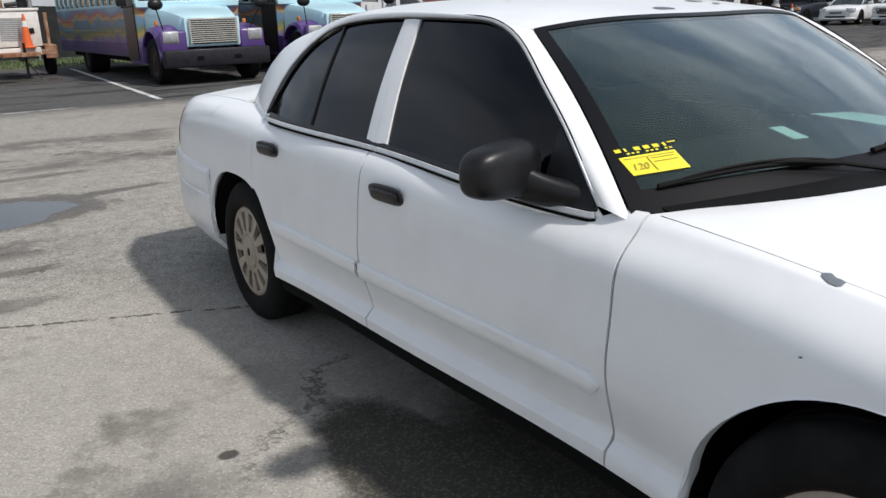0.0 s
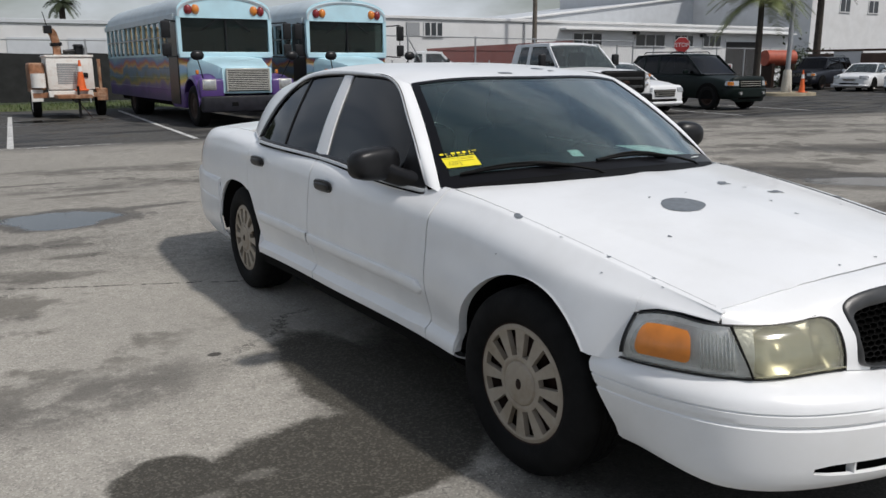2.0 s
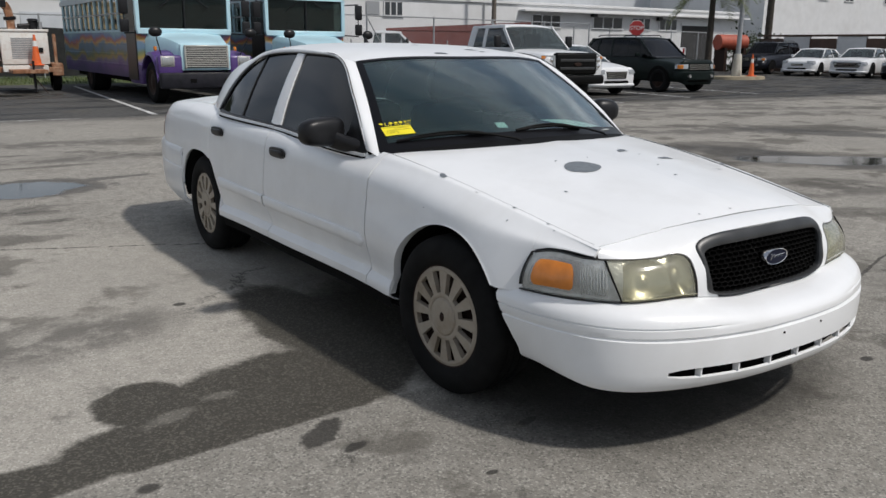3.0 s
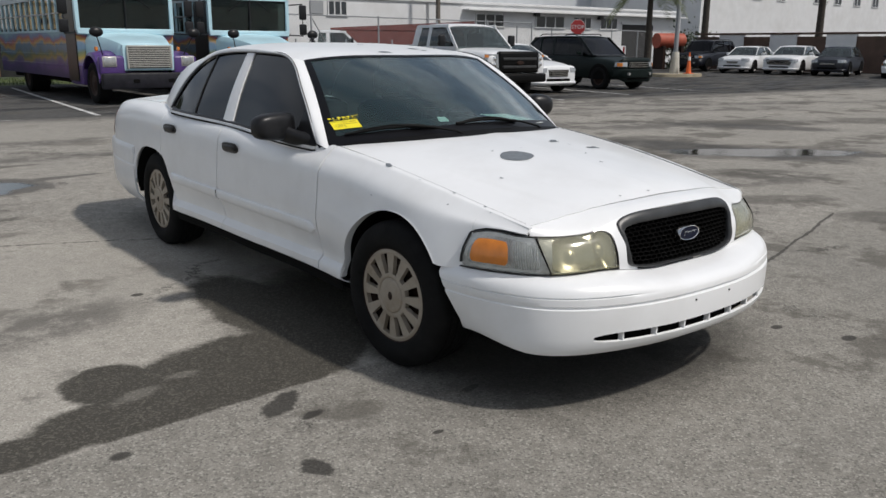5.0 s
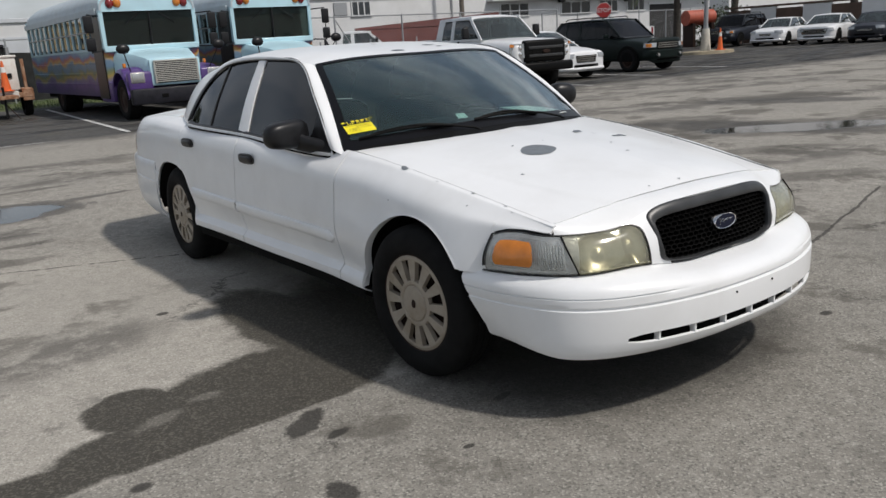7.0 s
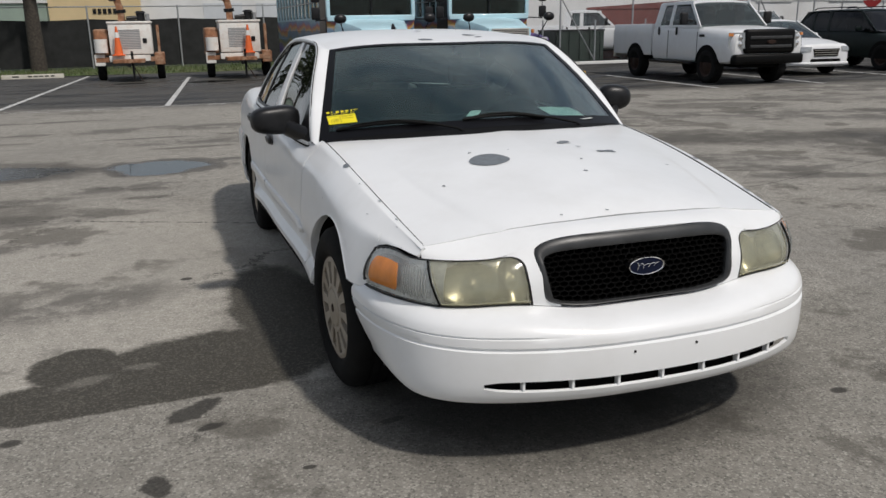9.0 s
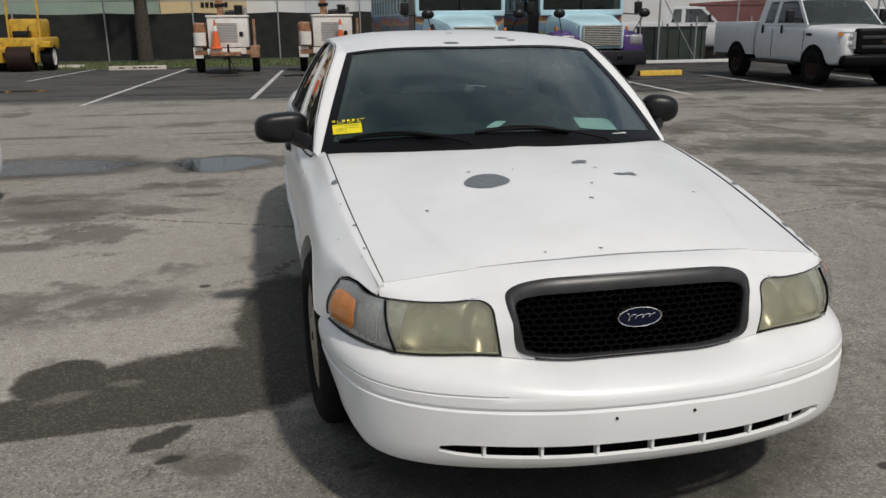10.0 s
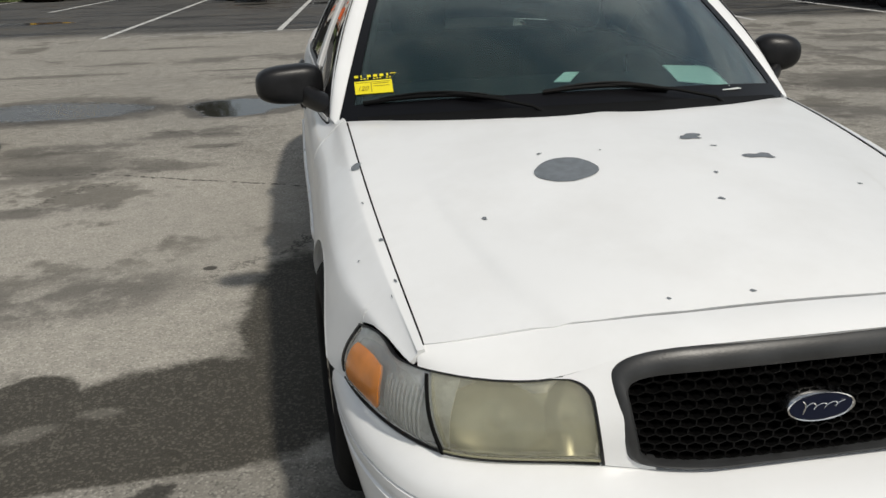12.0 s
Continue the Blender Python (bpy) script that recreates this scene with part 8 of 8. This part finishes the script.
# ---- fences ----
def fence(label, a, b, height, step, screen_top=0.0, rails=(1.0,), braces=(), name="fence", group=""):
    f = thing(name, label, "fence", group)
    a, b = Vector((*a, 0)), Vector((*b, 0))
    n = max(1, round((b - a).length / step))
    for k in range(n + 1):
        q = a + (b - a) * k / n
        part("post", tube(bmesh.new(), q, q + Vector((0, 0, height + 0.05)), 0.035, 8), GALV, f)
    for r in rails:
        part("rail", tube(bmesh.new(), a + Vector((0, 0, height * r)), b + Vector((0, 0, height * r)), 0.024, 6), GALV, f)
    for k in braces:
        q0, q1 = a + (b - a) * k / n, a + (b - a) * (k + 0.5) / n
        part("brace", tube(bmesh.new(), q0 + Vector((0, 0, height * 0.98)), q1 + Vector((0, 0, 0.05)), 0.024, 6), GALV, f)
    if screen_top:
        d = (b - a).normalized()
        side = Vector((-d.y, d.x, 0)) * 0.045
        for k in range(n):
            p0, p1 = a + (b - a) * k / n + side, a + (b - a) * (k + 1) / n + side
            rows = []
            for i in range(9):
                t = i / 8
                sag = 0.05 * math.sin(math.pi * t)
                rows.append([p0 + (p1 - p0) * (0.004 + 0.992 * t) + side * 0.6 * math.sin(7 * t + k + z) + Vector((0, 0, z if z < 1 else z - sag)) for z in (0.10, 0.7, 1.3, screen_top)])
            part("screen", shell(rows, 0.006, -side), SCREEN, f, "black privacy screen")
    else:
        # chain link: two sets of slanting wires
        bm = bmesh.new()
        L = (b - a).length
        d = (b - a).normalized()
        pitch = 0.14
        m = int((L + height) / pitch)
        for k in range(m):
            for way in (1, -1):
                x0, x1 = k * pitch - height, k * pitch
                z0, z1 = 0.06, height
                if x0 < 0:
                    z0, x0 = z0 - x0 * (height - 0.06) / height, 0.0
                if x1 > L:
                    z1, x1 = z1 - (x1 - L), L
                if z1 <= z0:
                    continue
                if way < 0:
                    x0, x1 = L - x0, L - x1
                p, q = a + d * x0 + Vector((0, 0, z0)), a + d * x1 + Vector((0, 0, z1))
                w = Vector((0, 0, 0.0022))
                bm.faces.new([bm.verts.new(c) for c in (p - w, q - w, q + w, p + w)])
        ob = part("wire_mesh", bm, GALV, f, "galvanised chain-link mesh", smooth=False)
        ob["kind"] = "stuff"
    return f


fence("tall chain-link fence hung with black privacy screen", (-32.0, 31.6), (9.5, 31.6), 2.45, 3.35, 1.98)
fence("chain-link fence with slanting braces", (8.8, 22.0), (25.0, 24.4), 2.45, 3.0, 0.0, (1.0, 0.04), (1, 3, 4))
fence("chain-link fence along the back lot", (26.0, 26.5), (44.0, 29.5), 2.3, 3.0, 0.0, (1.0,))
g = thing("sliding_gate", "white tube gate rail at the yard's entrance", "gate")
part("bottom_rail", box(bmesh.new(), (9.0, 21.80, 0.06), (15.2, 21.88, 0.16), 0.01, 1), SIGN_WHITE, g)
for k in range(4):
    x = 9.0 + 2.05 * k
    part("upright", tube(bmesh.new(), (x, 21.84, 0.1), (x, 21.84, 1.6), 0.03, 8), GALV, g)
dp = thing("dumpster", "dark green steel dumpster behind the gate", "dumpster", at=(13.2, 23.9, 0))
rows = [[(x, y, z) for x, y in ((-1.0, -0.75), (1.0, -0.75), (1.0, 0.75), (-1.0, 0.75), (-1.0, -0.75))] for z in (0.12, 1.2)]
part("bin", shell(rows, 0.05, (0, -1, 0)), DUMP_GREEN, dp)
part("lid", box(bmesh.new(), (-1.03, -0.78, 1.2), (1.03, 0.78, 1.26), 0.01, 1), BLACK, dp)
for k in range(5):
    part("rib", box(bmesh.new(), (-0.86 + 0.43 * k - 0.03, -0.80, 0.15), (-0.86 + 0.43 * k + 0.03, -0.74, 1.18)), DUMP_GREEN, dp)

# stop sign on the fence line
st = thing("stop_sign", "red octagonal stop sign on a steel post", "traffic sign", at=(26.9, 23.2, 0), turn=-46)
bm = bmesh.new()
bmesh.ops.create_cone(bm, cap_ends=True, segments=8, radius1=0.355, radius2=0.355, depth=0.02, matrix=Matrix.Translation((0, 0, 2.28)) @ Matrix.Rotation(math.pi / 2, 4, "X") @ Matrix.Rotation(math.pi / 8, 4, "Z"))
plate = part("plate", bm, SIGN_RED, st, smooth=False)
bm = bmesh.new()
bmesh.ops.create_cone(bm, cap_ends=True, segments=8, radius1=0.38, radius2=0.38, depth=0.015, matrix=Matrix.Translation((0, 0.006, 2.28)) @ Matrix.Rotation(math.pi / 2, 4, "X") @ Matrix.Rotation(math.pi / 8, 4, "Z"))
part("border", bm, SIGN_WHITE, st, smooth=False)
part("post", tube(bmesh.new(), (0, 0.05, 0), (0, 0.05, 2.6), 0.03, 8), GALV, st)
lettering("sign_word", "STOP", 0.26, Matrix.Translation((0, -0.014, 2.28)) @ Matrix.Rotation(math.pi / 2, 4, "X"), SIGN_WHITE, st, 0.003)

# ---- lamp post island ----
lp = thing("lamp_post", "steel lamp post on a tapered concrete foot", "lamp post", at=(30.6, 20.2, 0.13))
part("foot", lathe(bmesh.new(), [(0.0, 0.0), (0.0, 0.24), (0.1, 0.24), (0.98, 0.17), (1.02, 0.15), (1.02, 0.0)], 20, "z"), KERB, lp)
part("pole", lathe(bmesh.new(), [(0.88, 0.11), (9.0, 0.075), (9.0, 0.0)], 14, "z"), GALV, lp)
bm = bmesh.new()
n = 40
ring = [(30.55 + 1.5 * math.cos(2 * math.pi * k / n), 20.0 + 0.95 * math.sin(2 * math.pi * k / n)) for k in range(n)]
for ra, za, rb, zb in ((1.0, 0.0, 0.99, 0.13), (0.99, 0.13, 0.90, 0.14), (0.90, 0.14, 0.0, 0.13)):
    rows = [[(30.55 + (x - 30.55) * q, 20.0 + (y - 20.0) * q, z) for q, z in ((ra, za), (rb, zb))] for x, y in ring + ring[:1]]
    grid(bm, rows)
bmesh.ops.remove_doubles(bm, verts=bm.verts, dist=1e-4)
whole("kerb_island", bm, material("stained_kerb", (0.34, 0.29, 0.20), 0.85, grain=0.2, scale=5, dirt=(0.16, 0.14, 0.10), dirt_amount=0.7, dirt_scale=2), "low concrete kerb island round the lamp post", "kerb", kind="structure", recalc=True)


# ---- plants ----
def palm(label, at, h, r, fronds, length, droop, seed, trunk=BARK, leaf=FROND):
    t = thing("palm_tree", label, "palm tree", "palm trees", at)
    rnd = random.Random(seed)
    part("trunk", lathe(bmesh.new(), [(z, r * (1.25 - 0.35 * z / h) * (1 + 0.05 * (i % 2)) if z > 0.2 else r * 1.5) for i, z in enumerate(spread(0, h, 24))] + [(h, 0.0)], 14, "z"), trunk, t)
    bm = bmesh.new()
    for k in range(fronds):
        a, up = 2.4 * k + rnd.uniform(-0.3, 0.3), rnd.uniform(-0.25, 1.15)
        L = length * rnd.uniform(0.8, 1.1)
        d = Vector((math.cos(a), math.sin(a), 0))
        side = Vector((-d.y, d.x, 0))
        pts = []
        for i in range(13):
            f = i / 12
            pts.append(Vector((0, 0, h)) + d * L * (f * math.cos(up * (1 - f))) + Vector((0, 0, L * (math.sin(up) * f - droop * f * f))))
        for i in range(12):
            p0, p1 = pts[i], pts[i + 1]
            w = Vector((0, 0, 0.012))
            bm.faces.new([bm.verts.new(c) for c in (p0 - w, p1 - w, p1 + w, p0 + w)])
            for q in range(3):
                m = p0 + (p1 - p0) * q / 3
                ll = L * 0.34 * math.sin(math.pi * min(1, 0.12 + 0.86 * (i + q / 3) / 12)) ** 0.7
                for s in (-1, 1):
                    tip = m + side * s * ll * 0.75 + d * ll * 0.45 + Vector((0, 0, -ll * rnd.uniform(0.25, 0.6)))
                    e = (p1 - p0).normalized() * 0.022
                    bm.faces.new([bm.verts.new(c) for c in (m - e, m + e, tip)])
    part("crown", bm, leaf, t, "arching feathery fronds", smooth=False)
    return t


palm("young palm tree with arching fronds by the lamp post", (29.85, 21.3, 0), 4.4, 0.13, 36, 2.35, 0.85, 11, BARK_DARK)
palm("small palm tree behind the storage building", (5.9, 64.0, 0), 6.1, 0.22, 30, 1.3, 0.95, 12, BARK_DARK, LEAF)


def tree(label, at, h, r, crown_r, seed, lumps=2600, squash=1.1):
    t = thing("tree", label, "tree", "yard trees", at)
    rnd = random.Random(seed)
    bm = lathe(bmesh.new(), [(z, r * (1.3 - 0.5 * z / h)) for z in spread(0, h, 10)], 12, "z")
    part("trunk", bm, BARK_DARK, t)
    limbs = bmesh.new()
    for k in range(7):
        a = 0.9 * k + rnd.uniform(-0.2, 0.2)
        tube(limbs, (0, 0, h * 0.92), (crown_r * 0.7 * math.cos(a), crown_r * 0.7 * math.sin(a), h + crown_r * rnd.uniform(0.2, 0.9)), r * 0.35, 6, r * 0.12)
    part("limbs", limbs, BARK_DARK, t)
    bm = bmesh.new()
    for k in range(lumps):
        v = Vector((rnd.gauss(0, 1), rnd.gauss(0, 1), rnd.gauss(0, 1))).normalized() * crown_r * rnd.random() ** 0.4 * (1 + 0.3 * noise.noise(Vector((k * 0.37, seed, 0))))
        v.z = v.z * squash + h + crown_r * 0.5
        a, b = Vector((rnd.gauss(0, 1), rnd.gauss(0, 1), rnd.gauss(0, 1))).normalized(), Vector((rnd.gauss(0, 1), rnd.gauss(0, 1), rnd.gauss(0, 1))).normalized()
        sz = rnd.uniform(0.10, 0.22)
        bm.faces.new([bm.verts.new(v + c) for c in (-a * sz, b * sz * 0.6, a * sz, -b * sz * 0.6)])
    part("crown", bm, LEAF, t, smooth=False)
    return t


tree("dark tree trunk rising beside the screened fence", (-6.25, 30.9, 0), 4.6, 0.24, 1.9, 4)
palm("dark palm with a thick trunk behind the far wall", (46.2, 29.4, 0), 7.2, 0.20, 26, 2.2, 0.9, 21, BARK_DARK, LEAF)
palm("dark palm with a thick trunk behind the far wall", (48.0, 22.3, 0), 6.2, 0.20, 26, 2.0, 0.9, 22, BARK_DARK, LEAF)
palm("dark palm with a thick trunk behind the far wall", (48.5, 17.2, 0), 6.6, 0.20, 26, 2.0, 0.9, 23, BARK_DARK, LEAF)
bm = bmesh.new()
rnd = random.Random(9)
for k in range(1500):
    v = Vector((rnd.gauss(0, 0.9), rnd.gauss(0, 0.6), abs(rnd.gauss(0.9, 0.7))))
    a, b = Vector((rnd.gauss(0, 1), rnd.gauss(0, 1), rnd.gauss(0, 1))).normalized() * 0.13, Vector((rnd.gauss(0, 1), rnd.gauss(0, 1), rnd.gauss(0, 1))).normalized() * 0.08
    bm.faces.new([bm.verts.new(v + c + Vector((43.5, 28.8, 0))) for c in (-a, b, a, -b)])
whole("bush", bm, LEAF, "ragged green bush at the end of the wall", "bush", smooth=False)
up = thing("utility_pole", "dark timber utility pole behind the fence", "utility pole", at=(30.0, 38.2, 0))
part("pole", lathe(bmesh.new(), [(0, 0.17), (11, 0.11), (11, 0.0)], 12, "z"), WOOD, up)
part("cross_arm", box(bmesh.new(), (-1.1, -0.06, 10.1), (1.1, 0.06, 10.22)), WOOD, up)


# ---- buildings ----
def window_of(b, x, y, z, w, h, face=(0, -1, 0), mullions=1):
    win = new("window")
    win.parent = b
    if abs(face[1]) > 0:
        part("pane", box(bmesh.new(), (x - w / 2, y - 0.03, z), (x + w / 2, y + 0.05, z + h)), DARKWIN, win)
        for k in range(mullions + 2):
            xx = x - w / 2 + w * k / (mullions + 1)
            part("frame_bar", box(bmesh.new(), (xx - 0.04, y - 0.07, z - 0.04), (xx + 0.04, y + 0.02, z + h + 0.04)), STUCCO, win)
        part("sill", box(bmesh.new(), (x - w / 2 - 0.1, y - 0.10, z - 0.10), (x + w / 2 + 0.1, y + 0.02, z - 0.03)), STUCCO, win)
    return win


wh = thing("workshop_building", "long low white workshop with a flat parapet roof", "building")
part("wall", box(bmesh.new(), (9.5, 40.0, 0), (58.0, 56.0, 4.15)), STUCCO, wh)
part("parapet", box(bmesh.new(), (9.4, 39.88, 4.15), (58.1, 56.1, 4.32), 0.02, 1), STUCCO, wh)
part("ledge", box(bmesh.new(), (33.5, 39.3, 3.72), (58.0, 39.98, 3.82)), STUCCO, wh)
for x, w in ((23.6, 1.3), (36.0, 2.6), (42.0, 3.0), (45.5, 2.0), (48.6, 2.0)):
    window_of(wh, x, 40.0, 2.75 if x > 30 else 3.2, w, 0.75, mullions=2)
part("louvre_vent", box(bmesh.new(), (21.7, 39.92, 3.2), (22.6, 40.02, 3.95), 0.01, 1), GALV, wh)
part("open_bay", box(bmesh.new(), (50.3, 39.95, 0.0), (54.2, 40.05, 3.1)), SHADE, wh, "dark open roller-door bay")
part("bay_frame", box(bmesh.new(), (50.1, 39.90, 3.1), (54.4, 40.04, 3.3)), STUCCO, wh)
part("downpipe", tube(bmesh.new(), (30.5, 39.9, 0.2), (30.5, 39.9, 4.1), 0.05, 8), GALV, wh)
part("wall_lamp", box(bmesh.new(), (40.2, 39.7, 3.5), (40.7, 39.98, 3.75), 0.03, 1), BLACK, wh)
part("wall_lamp", box(bmesh.new(), (47.2, 39.7, 3.4), (47.7, 39.98, 3.65), 0.03, 1), BLACK, wh)
hall = thing("steel_hall", "grey metal-clad hall with a sloping roof", "building")
bm = bmesh.new()
pr = [(33, 4.3), (58, 7.3), (82, 10.2), (82, 0), (33, 0)]
a = [bm.verts.new((x, 58, z)) for x, z in pr]
b = [bm.verts.new((x, 90, z)) for x, z in pr]
bm.faces.new(a)
bm.faces.new(b[::-1])
for i in range(5):
    bm.faces.new((a[i], b[i], b[(i + 1) % 5], a[(i + 1) % 5]))
part("hall_shell", bm, CLADDING, hall, recalc=True, smooth=False)
part("verge_trim", tube(bmesh.new(), (33, 57.9, 4.3), (58, 57.9, 7.3), 0.12, 6), STUCCO, hall)
part("verge_trim", tube(bmesh.new(), (58, 57.9, 7.3), (82, 57.9, 10.2), 0.12, 6), STUCCO, hall)
big = thing("white_warehouse", "tall plain white warehouse with small high windows", "building")
part("wall", box(bmesh.new(), (66.5, 44.0, 0), (150.0, 80.0, 12.5)), STUCCO, big)
for k in range(9):
    window_of(big, 71.5 + 4.6 * k + (3 if k > 2 else 0), 44.0, 6.2, 1.6, 1.1, mullions=1)
part("roof_edge", box(bmesh.new(), (66.3, 43.8, 12.5), (150.2, 80.2, 12.8)), STUCCO, big)
red = thing("maroon_hoarding", "long maroon hoarding behind the chain-link fence", "hoarding")
part("panel", box(bmesh.new(), (15.6, 27.0, 0.0), (23.5, 27.2, 2.05), 0.01, 1), MAROON, red)
part("coping", quad_panel([(15.5, 26.97, 2.05), (23.6, 26.97, 2.05), (23.6, 26.97, 2.55), (15.5, 26.97, 2.12)], (0, -1, 0), 0.0, 0.06), MAROON, red)
white2 = thing("storage_building", "long white storage building with roller doors", "building")
part("wall", box(bmesh.new(), (-3.0, 46.0, 0), (12.0, 58.0, 3.75)), STUCCO, white2)
part("roof_edge", box(bmesh.new(), (-3.1, 45.9, 3.75), (12.1, 58.1, 3.98), 0.02, 1), CLADDING, white2)
for x in (1.9, 4.9, 7.9):
    part("roller_door", box(bmesh.new(), (x - 1.1, 45.95, 0.0), (x + 1.1, 46.03, 3.0)), CLADDING, white2, "grey roller door")
och = thing("ochre_building", "ochre rendered building with a flat roof", "building")
part("wall", box(bmesh.new(), (-7.3, 45.0, 0), (-2.6, 55.0, 3.5)), OCHRE, och)
part("coping", box(bmesh.new(), (-7.4, 44.9, 3.5), (-2.5, 55.1, 3.62), 0.02, 1), OCHRE, och)
for k in range(6):
    part("sign_bar", box(bmesh.new(), (-5.1 + 0.26 * k, 44.96, 2.45), (-4.92 + 0.26 * k, 44.995, 2.72)), BLACK, och)
far = thing("green_building", "low grey-green building beyond the fence", "building")
part("wall", box(bmesh.new(), (-22.0, 50.0, 0), (-8.0, 60.0, 3.2)), material("grey_green_wall", (0.26, 0.33, 0.28), 0.8, grain=0.08, scale=1.5), far)
part("coping", box(bmesh.new(), (-22.1, 49.9, 3.2), (-7.9, 60.1, 3.35)), STUCCO, far)
# the far boundary wall of alternating panels
bw = thing("panel_wall", "low boundary wall of brown and white panels", "wall")
for k in range(17):
    y = 28.5 - 1.75 * k
    part("panel", box(bmesh.new(), (44.0, y - 1.74, 0.0), (44.2, y, 2.0 + (0.12 if k % 2 else 0.0)), 0.01, 1), STUCCO if k % 2 else BROWN, bw)
part("coping", box(bmesh.new(), (43.95, -1.3, 2.12), (44.25, 28.6, 2.24), 0.01, 1), BROWN, bw)
# walls that close the yard all round
bk = thing("yard_wall", "plain pale block wall closing the yard", "wall")
part("wall", box(bmesh.new(), (-45, -30.3, 0), (60, -30.0, 2.2)), STUCCO, bk)
part("wall", box(bmesh.new(), (-45.3, -30, 0), (-45.0, 60, 2.2)), STUCCO, bk)

TANK_RED = material("faded_red_paint", (0.36, 0.075, 0.04), 0.6, grain=0.2, scale=4)
tk = thing("storage_tank", "faded orange-red cylindrical tank behind the fence", "tank", at=(40.9, 28.3, 0), turn=-15)
part("drum", tube(bmesh.new(), (-1.0, 0, 1.75), (1.0, 0, 1.75), 0.46, 24), TANK_RED, tk)
for x in (-0.7, 0.7):
    part("saddle", box(bmesh.new(), (x - 0.1, -0.5, 0.0), (x + 0.1, 0.5, 1.42)), STEEL, tk)
